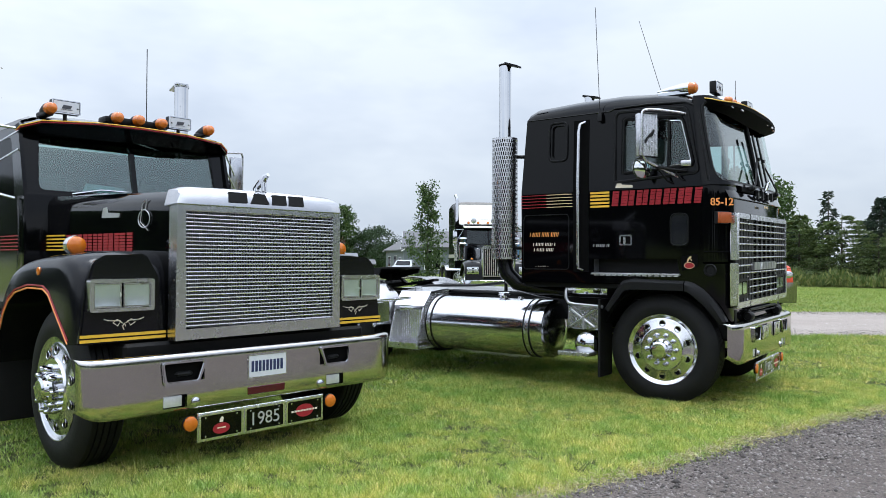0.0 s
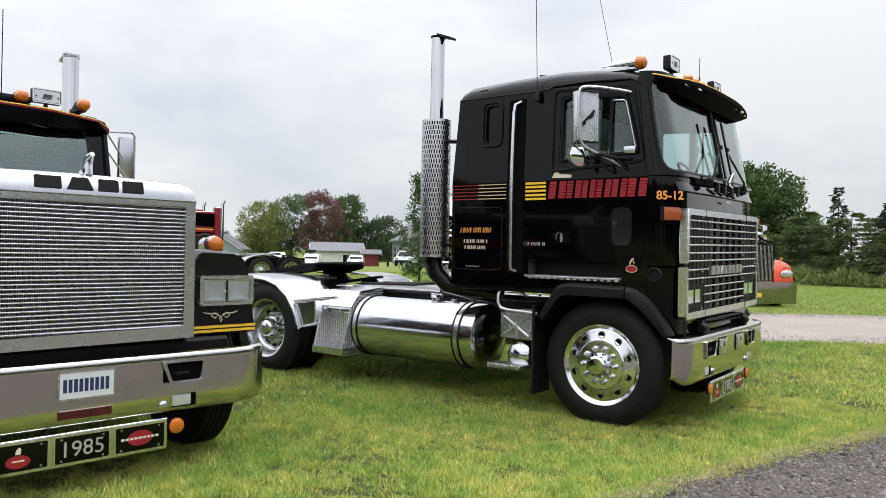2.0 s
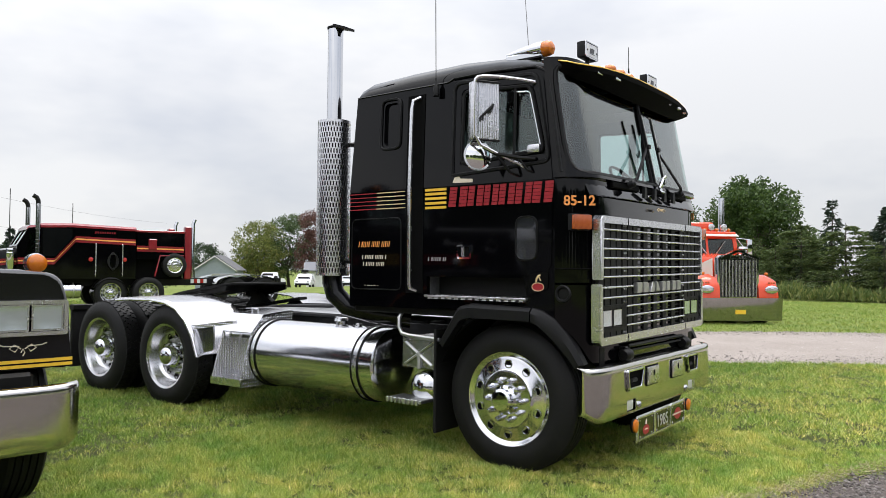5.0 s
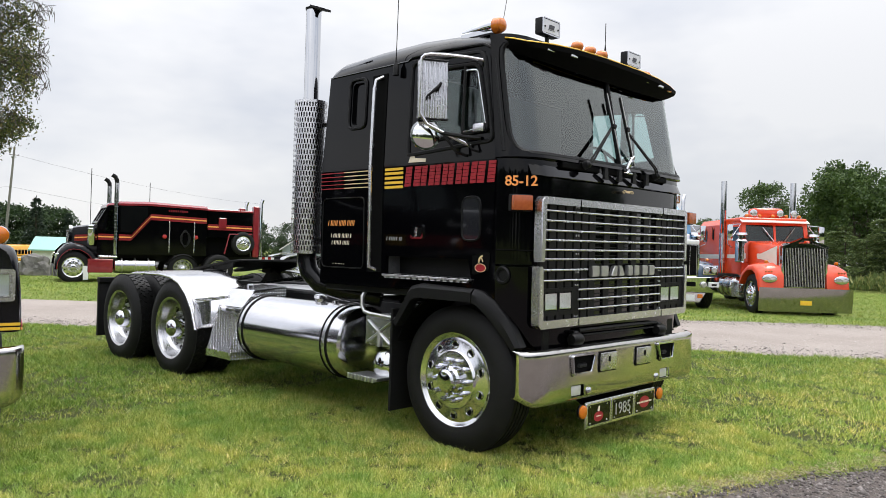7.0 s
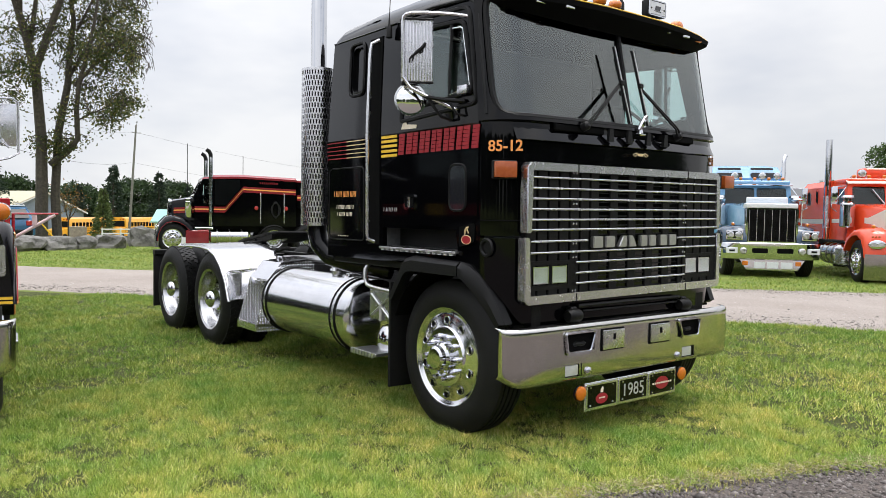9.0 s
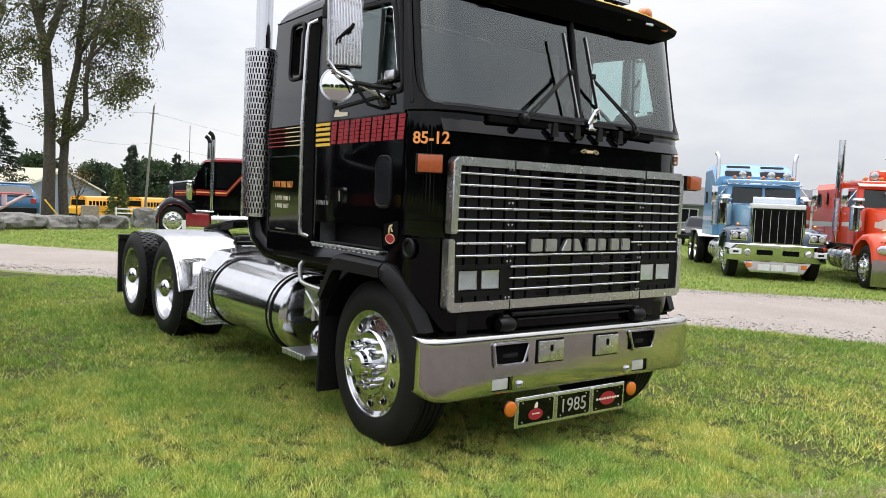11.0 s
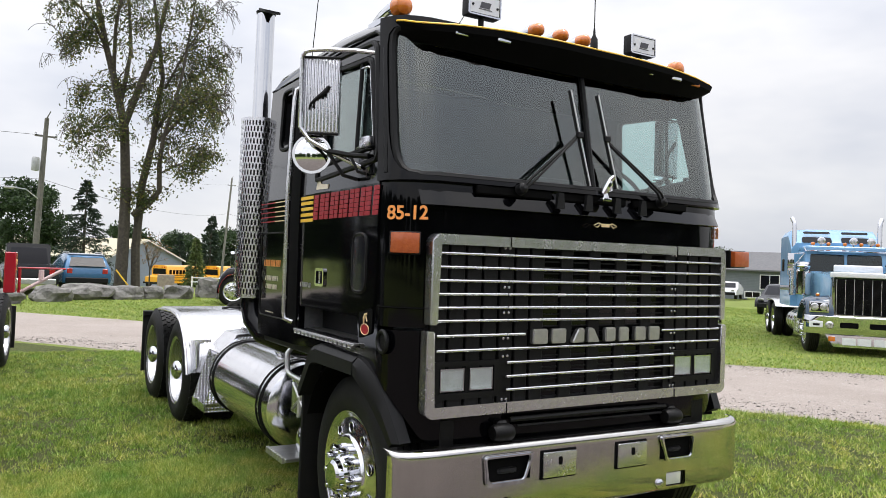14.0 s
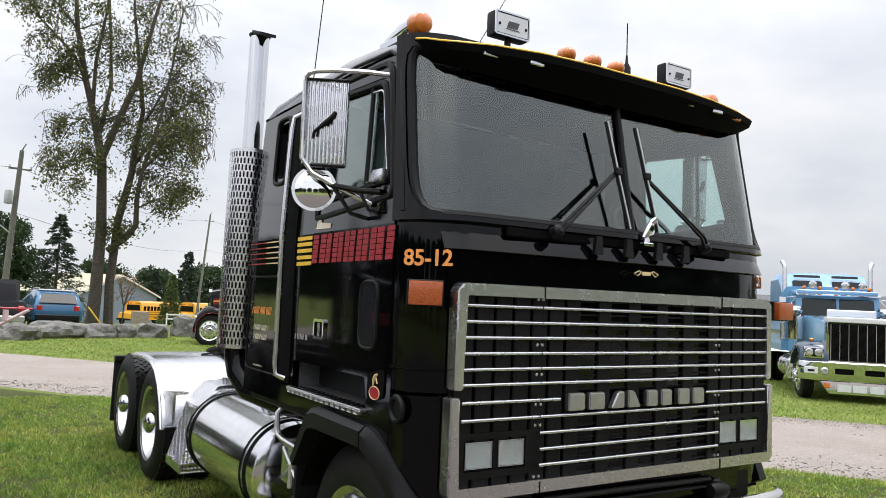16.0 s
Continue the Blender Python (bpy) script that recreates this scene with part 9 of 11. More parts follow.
def school_bus(m):
    t = thing("school_bus", m, "yellow school bus parked in a row beyond the trees", "bus", "school buses")
    bm = B()
    h = [(-1.2, 0.6), (-1.2, 2.6), (-1.05, 2.95), (-0.6, 3.1), (0.6, 3.1), (1.05, 2.95), (1.2, 2.6), (1.2, 0.6)]
    loft(bm, [[(x, y, z) for y, z in h] for x in (-11.0, -1.8)])
    part("body", bm, BUSYELLOW, t)
    bm = B()
    loft(bm, [[(-1.85, -1.1, 0.6), (-1.85, -1.1, 1.75), (-1.85, 1.1, 1.75), (-1.85, 1.1, 0.6)], [(-0.1, -1.0, 0.6), (-0.1, -0.95, 1.45), (-0.1, 0.95, 1.45), (-0.1, 1.0, 0.6)]])
    part("hood", bm, BUSYELLOW, t)
    bm = B()
    prism(bm, [(-1.0, 1.85), (1.0, 1.85), (0.95, 2.6), (-0.95, 2.6)], YZ(-1.8), (0.03, 0, 0))
    part("windscreen", bm, bpy.data.materials["black_window"], t)
    for s in (-1, 1):
        for k in range(11):
            bm = B()
            x = -2.3 - k * 0.78
            box(bm, x - 0.6, x, 1.2 * s - 0.012, 1.2 * s + 0.012, 1.85, 2.45, 0.01, 1)
            part("window", bm, bpy.data.materials["black_window"], t)
        for z in (1.0, 1.35, 1.65):
            bm = B()
            box(bm, -11, -1.8, 1.205 * s - 0.01, 1.205 * s + 0.012, z, z + 0.06)
            part("rub_rail", bm, SATIN, t)
        for x in (-1.0, -8.3):
            bm = B()
            lathe(bm, [(0, 0.0), (0.0, 0.3), (-0.02, 0.45), (0.05, 0.5), (0.25, 0.5)], (x, 1.15 * s, 0.5), (0, -s, 0), 24)
            part("wheel", bm, RUBBER, t)
    for y in (-0.8, -0.4, 0.4, 0.8):
        bm = B()
        rod(bm, (-1.82, y, 2.8), (-1.74, y, 2.8), 0.09)
        part("flasher", bm, AMBER if abs(y) < 0.5 else REDLENS, t)
    bm = B()
    box(bm, -0.12, 0.05, -1.15, 1.15, 0.55, 0.8, 0.03, 1)
    part("bumper", bm, SATIN, t)
    return t


b_ = school_bus(pose(-104.5, 23.6, gz(-106, 27), 0, 0, -45))
for x, y, r in ((-103, 30.2, -45), (-107.5, 40.5, -48)):
    copy_thing(b_, pose(x, y, gz(x, y), 0, 0, r))

# ---------- houses ----------
def siding(name, col):
    m = mat(name, col, 0.7, col2=tuple(c * 0.85 for c in col), nscale=3)
    n, l = m.node_tree.nodes, m.node_tree.links
    w = n.new("ShaderNodeTexWave")
    w.wave_type, w.bands_direction, w.wave_profile = "BANDS", "Z", "SAW"
    w.inputs["Scale"].default_value = 2.2
    b = n.new("ShaderNodeBump")
    b.inputs["Strength"].default_value, b.inputs["Distance"].default_value = 0.6, 0.02
    tc = n.new("ShaderNodeTexCoord")
    l.new(tc.outputs["Object"], w.inputs["Vector"])
    l.new(w.outputs["Fac"], b.inputs["Height"])
    l.new(b.outputs[0], n["Principled BSDF"].inputs["Normal"])
    return m


ROOFDARK = mat("roof_shingle", (0.10, 0.10, 0.105), 0.9, col2=(0.15, 0.15, 0.155), nscale=5, bump=0.5, bscale=30)
ROOFTAN = mat("roof_tan", (0.42, 0.38, 0.27), 0.8, col2=(0.48, 0.44, 0.32), nscale=4, bump=0.3, bscale=20)


def house(name, m, w, d, h, rise, wall_mat, roof_mat, label, windows, category="house"):
    """Gabled house: ridge along x, w long, d deep."""
    t = thing(name, m, label, category)
    bm = B()
    prism(bm, [(-d / 2, 0), (d / 2, 0), (d / 2, h), (0, h + rise), (-d / 2, h)], YZ(-w / 2), (w, 0, 0))
    part("wall", bm, wall_mat, t)
    for s in (-1, 1):
        bm = B()
        o = 0.4
        prism(bm, [(0, h + rise + 0.14), (s * (d / 2 + o), h - rise * o / (d / 2) + 0.14), (s * (d / 2 + o), h - rise * o / (d / 2)), (0, h + rise)], YZ(-w / 2 - o), (w + 2 * o, 0, 0))
        part("roof", bm, roof_mat, t)
    for side, u, z, ww, hh in windows:
        bm = B()
        if side in ("front", "back"):
            yy = -d / 2 if side == "front" else d / 2
            sg = -1 if side == "front" else 1
            box(bm, u - ww / 2 - 0.08, u + ww / 2 + 0.08, yy - 0.04, yy + 0.04, z - 0.08, z + hh + 0.08)
            fr_ = part("window_frame", bm, WHITEPAINT, t)
            bm = B()
            box(bm, u - ww / 2, u - 0.03, yy - 0.06, yy + 0.06, z, z + hh)
            box(bm, u + 0.03, u + ww / 2, yy - 0.06, yy + 0.06, z, z + hh)
        else:
            xx = -w / 2 if side == "left" else w / 2
            box(bm, xx - 0.04, xx + 0.04, u - ww / 2 - 0.08, u + ww / 2 + 0.08, z - 0.08, z + hh + 0.08)
            fr_ = part("window_frame", bm, WHITEPAINT, t)
            bm = B()
            box(bm, xx - 0.06, xx + 0.06, u - ww / 2, u - 0.03, z, z + hh)
            box(bm, xx - 0.06, xx + 0.06, u + 0.03, u + ww / 2, z, z + hh)
        part("pane", bm, bpy.data.materials["black_window"], fr_)
    for sx in (-1, 1):
        for s in (-1, 1):
            bm = B()
            o = 0.42
            prism(bm, [(0, h + rise + 0.02), (s * (d / 2 + o), h - rise * o / (d / 2) + 0.02), (s * (d / 2 + o), h - rise * o / (d / 2) - 0.14), (0, h + rise - 0.14)], YZ(sx * (w / 2 + o)), (0.03 * sx, 0, 0))
            part("barge_board", bm, WHITEPAINT, t)
    return t


GREYSIDING = siding("grey_siding", (0.16, 0.18, 0.20))
BLUESIDING = siding("blue_siding", (0.25, 0.30, 0.38))
WHITESIDING = siding("white_siding", (0.68, 0.68, 0.68))
house("grey_house", pose(-61, 80, -0.6, 0, 0, -40), 13, 8, 3.2, 2.2, GREYSIDING, ROOFDARK, "dark grey bungalow with a gable and white trim", [("front", -3.5, 0.9, 1.8, 1.3), ("front", 1.0, 0.3, 1.6, 2.0), ("left", 0, 1, 1.4, 1.2), ("front", 4, 0.9, 1.4, 1.2)])
house("blue_house", pose(-129.8, 16.5, gz(-126, 12), 0, 0, 31), 32, 13.8, 4.6, 2.8, BLUESIDING, ROOFTAN, "blue grey house with a tan roof behind the elm", [("front", 3, 1, 1.6, 1.0), ("front", -4, 1, 1.6, 1.0)])
house("grey_bungalow", pose(-44.6, 67.4, 0, 0, 0, 36), 14.5, 8, 2.6, 1.6, GREYSIDING, ROOFDARK, "dark grey bungalow behind the blue tractor", [("front", 1.6, 0.9, 1.5, 1.2), ("front", 0.2, 0.1, 1.2, 0.45), ("front", -4.4, 0.3, 1.6, 1.9)])
house("white_house", pose(-41.4, 86.4, 0, 0, 0, -15), 10, 7.5, 2.7, 2.2, WHITESIDING, ROOFDARK, "white house with a grey gable roof", [("front", 0, 1, 1.6, 1.3), ("right", 0, 1, 1.5, 1.3)])
house("white_cottage", pose(-31.2, 88.0, 0, 0, 0, -15), 9, 6.5, 2.5, 2.0, WHITESIDING, ROOFDARK, "low white house with a grey gable roof", [("right", 0, 1, 1.4, 1.2)])
house("storage_shed", pose(-79.5, 81.2, gz(-79.5, 81), 0, 0, 45), 7.2, 5, 2.6, 1.1, WHITESIDING, mat("metal_roof", (0.12, 0.125, 0.14), 0.5, 0.3, col2=(0.15, 0.155, 0.17)), "low white shed with a dark metal roof", [("front", 1.5, 0.6, 1.2, 1.4)], "shed")
house("red_shed", pose(-73.9, 82.6, gz(-73.9, 82), 0, 0, 45), 2.2, 3.4, 2.0, 0.5, siding("red_siding", (0.22, 0.03, 0.04)), ROOFDARK, "small dark red shed", [], "shed")
house("grey_barn", pose(-98, 75, gz(-98, 75), 0, 0, -50), 6, 6, 3.4, 2.0, siding("blue_grey_siding", (0.28, 0.32, 0.36)), ROOFDARK, "blue grey building with a steep gable", [("front", 0, 1, 1.5, 1.2)], "house")
house("green_roof_building", pose(-91, 37.5, gz(-91, 37), 0, 0, 60), 9, 6, 2.3, 1.3, WHITESIDING, mat("green_metal_roof", (0.22, 0.42, 0.36), 0.5, col2=(0.26, 0.46, 0.4)), "low building with a pale green roof", [], "building")
# ---------- trees ----------
def leaf_mat(name, c0, c1, c2):
    m = bpy.data.materials.new(name)
    m.use_nodes = True
    n, l = m.node_tree.nodes, m.node_tree.links
    p = n["Principled BSDF"]
    p.inputs["Roughness"].default_value = 0.55
    p.inputs["Specular IOR Level"].default_value = 0.3
    g = n.new("ShaderNodeNewGeometry")
    r = n.new("ShaderNodeValToRGB")
    r.color_ramp.elements[0].color, r.color_ramp.elements[1].color = (*c0, 1), (*c2, 1)
    e = r.color_ramp.elements.new(0.55)
    e.color = (*c1, 1)
    l.new(g.outputs["Random Per Island"], r.inputs[0])
    l.new(r.outputs[0], p.inputs["Base Color"])
    tr = n.new("ShaderNodeBsdfTranslucent")
    l.new(r.outputs[0], tr.inputs["Color"])
    mx = n.new("ShaderNodeMixShader")
    mx.inputs[0].default_value = 0.25
    out = n["Material Output"]
    l.new(p.outputs[0], mx.inputs[1])
    l.new(tr.outputs[0], mx.inputs[2])
    l.new(mx.outputs[0], out.inputs[0])
    return m


BARK = mat("bark", (0.034, 0.028, 0.021), 0.9, col2=(0.095, 0.080, 0.062), nscale=9, bump=1.0, bscale=14)
LEAF_ELM = leaf_mat("elm_leaves", (0.040, 0.058, 0.018), (0.085, 0.11, 0.032), (0.20, 0.17, 0.05))
LEAF_GREEN = leaf_mat("green_leaves", (0.035, 0.065, 0.018), (0.06, 0.105, 0.028), (0.10, 0.15, 0.04))
LEAF_DARK = leaf_mat("dark_leaves", (0.018, 0.036, 0.014), (0.032, 0.06, 0.02), (0.055, 0.09, 0.03))
LEAF_YELLOW = leaf_mat("yellow_green_leaves", (0.09, 0.12, 0.025), (0.15, 0.18, 0.04), (0.24, 0.23, 0.06))
LEAF_RED = leaf_mat("purple_leaves", (0.07, 0.035, 0.03), (0.13, 0.06, 0.05), (0.20, 0.10, 0.075))
NEEDLE = leaf_mat("spruce_needles", (0.012, 0.026, 0.016), (0.022, 0.042, 0.022), (0.04, 0.06, 0.03))
NEEDLE_LIGHT = leaf_mat("cedar_needles", (0.045, 0.075, 0.022), (0.085, 0.125, 0.036), (0.16, 0.19, 0.06))
WEED = leaf_mat("tall_weeds", (0.07, 0.11, 0.03), (0.14, 0.18, 0.05), (0.26, 0.26, 0.09))


def cards(name, pos, size, rng, material, aspect=0.6, axis=None):
    """Many small leaf blades: a bent diamond of two faces at each place."""
    n = len(pos)
    d = rng.normal(size=(n, 3))
    if axis is not None:
        d = d * 0.35 + axis
    d /= np.linalg.norm(d, axis=1)[:, None]
    q = rng.normal(size=(n, 3))
    w = np.cross(d, q)
    w /= np.linalg.norm(w, axis=1)[:, None]
    s = (size * rng.uniform(0.6, 1.3, n))[:, None]
    a, b, c, e = pos, pos + d * s * 0.5 + w * s * aspect * 0.5, pos + d * s, pos + d * s * 0.5 - w * s * aspect * 0.5
    v = np.stack([a, b, c, e], 1).reshape(-1, 3)
    me = bpy.data.meshes.new(name)
    me.vertices.add(4 * n)
    me.vertices.foreach_set("co", v.astype(np.float32).ravel())
    me.loops.add(4 * n)
    me.loops.foreach_set("vertex_index", np.arange(4 * n, dtype=np.int32))
    me.polygons.add(n)
    me.polygons.foreach_set("loop_start", np.arange(0, 4 * n, 4, dtype=np.int32))
    me.update(calc_edges=True)
    me.materials.append(material)
    return me


def branch_paths(rng, p, d, length, r, depth, out, tips, droop=0.0, spread=0.6):
    pts, rad = [np.array(p)], [r]
    d = np.array(d) / np.linalg.norm(d)
    k = 5
    for i in range(k):
        d = d + rng.normal(size=3) * 0.13 + np.array([0, 0, -droop if depth <= 1 else 0.03])
        d /= np.linalg.norm(d)
        pts.append(pts[-1] + d * length / k)
        rad.append(r * (1 - 0.55 * (i + 1) / k))
    out.append((pts, rad))
    if depth == 0:
        tips.extend(pts[1:])
        return
    if depth == 1:
        tips.extend(pts[3:])
    m = 3 if depth > 1 else 4
    for i in range(m):
        t = 1 + int((k - 1) * (0.35 + 0.65 * i / (m - 1)))
        nd = d + rng.normal(size=3) * spread + np.array([0, 0, 0.12 if depth > 1 else -droop])
        branch_paths(rng, pts[t], nd, length * rng.uniform(0.55, 0.8), rad[t] * 0.62, depth - 1, out, tips, droop, spread)


def limb_mesh(paths, material, name, min_r=0.006):
    bm = B()
    for pts, rad in paths:
        tube(bm, [Vector(p) for p in pts], [max(q, min_r) for q in rad], 7 if rad[0] > 0.08 else 4)
    return bm


def broadleaf(name, m, label, seed, h, width, leaf, n_leaves, leaf_size, trunk_r=None, base=0.25, group="far trees"):
    """Tree with forked limbs and a ragged crown made of many leaf clumps."""
    rng = np.random.default_rng(seed)
    t = thing(name, m, label, "tree", group)
    paths, tips = [], []
    r = trunk_r or h * 0.022
    th = h * base
    paths.append(([np.array([0, 0, -0.2]), np.array([0.02 * h * rng.normal(), 0, th * 0.5]), np.array([0.02 * h * rng.normal(), 0.02 * h * rng.normal(), th])], [r * 1.25, r, r * 0.9]))
    top = paths[0][0][-1]
    for i in range(6):
        a = 2 * math.pi * i / 6 + rng.uniform(0, 0.8)
        branch_paths(rng, top, (math.cos(a) * width / h * 0.9, math.sin(a) * width / h * 0.9, 0.8), h * 0.25, r * 0.55, 2, paths, tips)
    branch_paths(rng, top, (0, 0, 1), h * 0.30, r * 0.7, 2, paths, tips)
    part("trunk", limb_mesh(paths, BARK, "trunk"), BARK, t)
    # leaf clumps: a lumpy ellipsoid each, filled evenly, packed over the limbs
    nc = 95
    a = rng.uniform(0, 2 * math.pi, nc)
    u = rng.uniform(0.0, 1.0, nc)
    zz = th * 0.7 + (h * 0.96 - th * 0.7) * u
    rr_ = width / 2 * np.sqrt(np.clip(1 - (2 * u - 0.85) ** 2 / 1.5, 0.06, 1)) * np.sqrt(rng.uniform(0.08, 0.86, nc))
    cen = np.stack([rr_ * np.cos(a), rr_ * np.sin(a), zz], 1)
    cen = np.concatenate([cen, np.array(tips)[rng.integers(0, len(tips), 14)]])
    rad = rng.uniform(0.07, 0.13, len(cen)) * width
    wgt = rad ** 2
    pick = rng.choice(len(cen), n_leaves, p=wgt / wgt.sum())
    d = rng.normal(size=(n_leaves, 3))
    d /= np.linalg.norm(d, axis=1)[:, None]
    pos = cen[pick] + d * (rad[pick] * rng.uniform(0.35, 1.0, n_leaves) ** 0.6)[:, None] * np.array([1, 1, 0.8])
    pos += rng.normal(size=(n_leaves, 3)) * leaf_size * 0.35
    pos[:, 2] = np.clip(pos[:, 2], h * 0.06, h * 1.03)
    o = new("crown", cards("crown", pos, leaf_size, rng, leaf))
    o.parent = t
    return t


def conifer(name, m, label, seed, h, width, leaf=None, n=4200, size=0.3, group="far conifers", sparse=0.0, tier=0.028, droop=0.22, taper=0.85):
    rng = np.random.default_rng(seed)
    t = thing(name, m, label, "tree", group)
    bm = B()
    tube(bm, [(0, 0, -0.2), (0, 0, h * 0.5), (0, 0, h)], [h * 0.02, h * 0.012, 0.01], 8)
    pos, axes = [], []
    z = h * 0.06
    while z < h * 0.985:
        R = width / 2 * (1 - z / h) ** taper * rng.uniform(0.75, 1.12) + 0.03
        k = max(int(9 * (1 - z / h)) + 4, 4)
        for i in range(k):
            if rng.uniform() < sparse:
                continue
            a = rng.uniform(0, 2 * math.pi)
            Rb = R * rng.uniform(0.7, 1.1)
            tip = np.array([math.cos(a) * Rb, math.sin(a) * Rb, z - Rb * droop])
            tube(bm, [(0, 0, z), tuple(tip * np.array([0.5, 0.5, 1]) + np.array([0, 0, (z - tip[2]) * 0.35])), tuple(tip)], [0.018, 0.012, 0.004], 4)
            m_ = max(int(n * tier / k), 8)
            tt = np.sqrt(rng.uniform(0.02, 1, m_))
            p = np.outer(tt, tip - np.array([0, 0, z])) + np.array([0, 0, z]) + rng.normal(size=(m_, 3)) * np.array([0.10, 0.10, 0.05]) * (0.4 + Rb * 0.5)
            pos.append(p)
            axes.append(np.tile(np.array([math.cos(a), math.sin(a), -0.1 - 1.6 * droop]), (m_, 1)))
        z += h * tier
    part("trunk", bm, BARK, t)
    o = new("needles", cards("needles", np.concatenate(pos), size, rng, leaf or NEEDLE, 0.3, np.concatenate(axes)))
    o.parent = t
    return t


# the tall elm with two leaning trunks and thin hanging foliage
elm = thing("elm_tree", pose(-36.8, 10.75, 0), "tall elm with forked trunks and thin hanging leaves", "tree")
rng = np.random.default_rng(11)
side = np.array([0.14, 0.99, 0.0])
back = np.array([-0.99, 0.14, 0.0])
paths, tips = [], []


def px_path(pts, r0, r1, wob=0.12):
    p = [side * a + back * c + np.array([0, 0, z]) for a, z, c in pts]
    return p, [0.84 * (r0 + (r1 - r0) * i / (len(p) - 1)) for i in range(len(p))]


main = [
    px_path([(-0.25, -0.2, 0), (-0.2, 2.0, 0), (-0.2, 4.6, 0), (-0.4, 7.6, 0.1), (-0.84, 9.5, 0.2), (-1.35, 11.3, 0.3), (-1.9, 13.7, 0.3), (-2.3, 17.0, 0.3), (-2.5, 19.0, 0.3)], 0.36, 0.05),
    px_path([(0.45, -0.2, 0.2), (0.35, 2.0, 0.2), (0.5, 5.0, 0.3), (0.92, 7.3, 0.4), (1.0, 8.7, 0.5), (1.2, 10.3, 0.6), (0.85, 12.7, 0.6), (0.45, 15.3, 0.7), (0.3, 18.5, 0.7)], 0.27, 0.045),
    px_path([(0.15, 3.5, 0), (0.8, 4.05, -0.3), (1.25, 4.7, -0.5), (1.2, 6.0, -0.6), (1.3, 7.1, -0.6), (1.65, 8.6, -0.5), (2.0, 10.2, -0.4), (2.3, 12.5, -0.4), (2.6, 15.5, -0.4)], 0.19, 0.04),
    px_path([(-0.4, 7.8, 0), (0.4, 10.3, -0.5), (0.76, 11.3, -0.8), (1.1, 13.2, -1.0), (1.5, 15.3, -1.0), (2.0, 18.0, -1.1)], 0.21, 0.04),
    px_path([(-0.6, 9.0, 0.2), (-0.3, 11.5, 0.9), (-0.5, 14.0, 1.3), (-0.9, 18.0, 1.5)], 0.14, 0.04),
    px_path([(-1.0, 10.3, 0.2), (-1.0, 12.0, -0.7), (-0.7, 14.5, -1.1), (-0.9, 17.5, -1.3)], 0.12, 0.035),
]
# long side limbs that arch outwards and carry most of the leaves
arms = [
    px_path([(1.12, 7.1, -0.5), (2.2, 8.4, -0.8), (3.0, 9.1, -0.9), (3.5, 9.4, -1.0), (4.0, 9.6, -1.0), (4.3, 9.5, -1.0)], 0.11, 0.02),
    px_path([(1.0, 7.7, 0.5), (1.8, 9.2, 0.9), (2.55, 10.5, 1.2), (3.3, 11.3, 1.5), (3.8, 11.7, 1.6), (4.1, 11.8, 1.6)], 0.11, 0.02),
    px_path([(1.2, 5.5, -0.6), (1.8, 5.85, -0.9), (2.35, 6.15, -1.0), (3.0, 6.5, -1.2), (3.6, 6.6, -1.2)], 0.06, 0.015),
    px_path([(1.65, 8.6, -0.5), (2.5, 9.0, -1.2), (3.4, 8.8, -1.5), (3.9, 8.6, -1.6), (4.2, 8.2, -1.6)], 0.08, 0.015),
    px_path([(1.3, 9.8, 0.6), (2.2, 11.8, 0.4), (3.0, 13.2, 0.3), (3.5, 13.8, 0.3)], 0.09, 0.02),
    px_path([(-1.35, 11.3, 0.3), (-1.9, 12.3, 0), (-2.5, 12.9, -0.2), (-3.5, 13.8, -0.3), (-4.6, 14.5, -0.4)], 0.11, 0.02),
    px_path([(-0.84, 9.5, 0.2), (-1.4, 9.6, 0.5), (-1.85, 9.2, 0.6), (-2.4, 8.0, 0.7)], 0.06, 0.015),
    px_path([(-1.35, 11.3, 0.3), (-2.0, 11.8, 0.8), (-2.9, 11.7, 1.0), (-3.4, 10.9, 1.1)], 0.06, 0.015),
    px_path([(-1.9, 13.7, 0.3), (-2.8, 14.8, 0.6), (-3.9, 15.8, 0.8), (-5.0, 16.2, 0.8)], 0.08, 0.02),
    px_path([(-0.4, 7.6, 0.1), (-1.0, 7.9, -0.6), (-1.7, 7.3, -0.9), (-2.0, 6.4, -1.0)], 0.05, 0.012),
]
paths += main + arms
bare = []
for p, rad in main:
    for i in range(2, len(p)):
        for k in range(4 if i > 3 else 2):
            d = side * rng.normal() * 0.9 + back * rng.normal() * 0.8 + np.array([0, 0, 0.4 if i > 3 else 0.0])
            branch_paths(rng, p[i], d, rng.uniform(0.8, 2.0) if i > 3 else rng.uniform(0.4, 0.8), max(rad[i] * 0.25, 0.016), 2, paths, bare, 0.2, 0.6)
for p, rad in arms:
    for i in range(1, len(p)):
        for k in range(4):
            d = side * rng.normal() * 0.8 + back * rng.normal() * 0.8 + np.array([0, 0, 0.15]) + (p[-1] - p[0]) * 0.1
            branch_paths(rng, p[i], d, rng.uniform(0.55, 1.15), max(rad[i] * 0.45, 0.014), 2, paths, tips, 0.22, 0.6)
paths = [q for q in paths if max(p @ side - 0.26 * (p @ back) for p in q[0]) < 4.75]
part("trunk", limb_mesh(paths, BARK, "trunk", 0.011), BARK, elm)


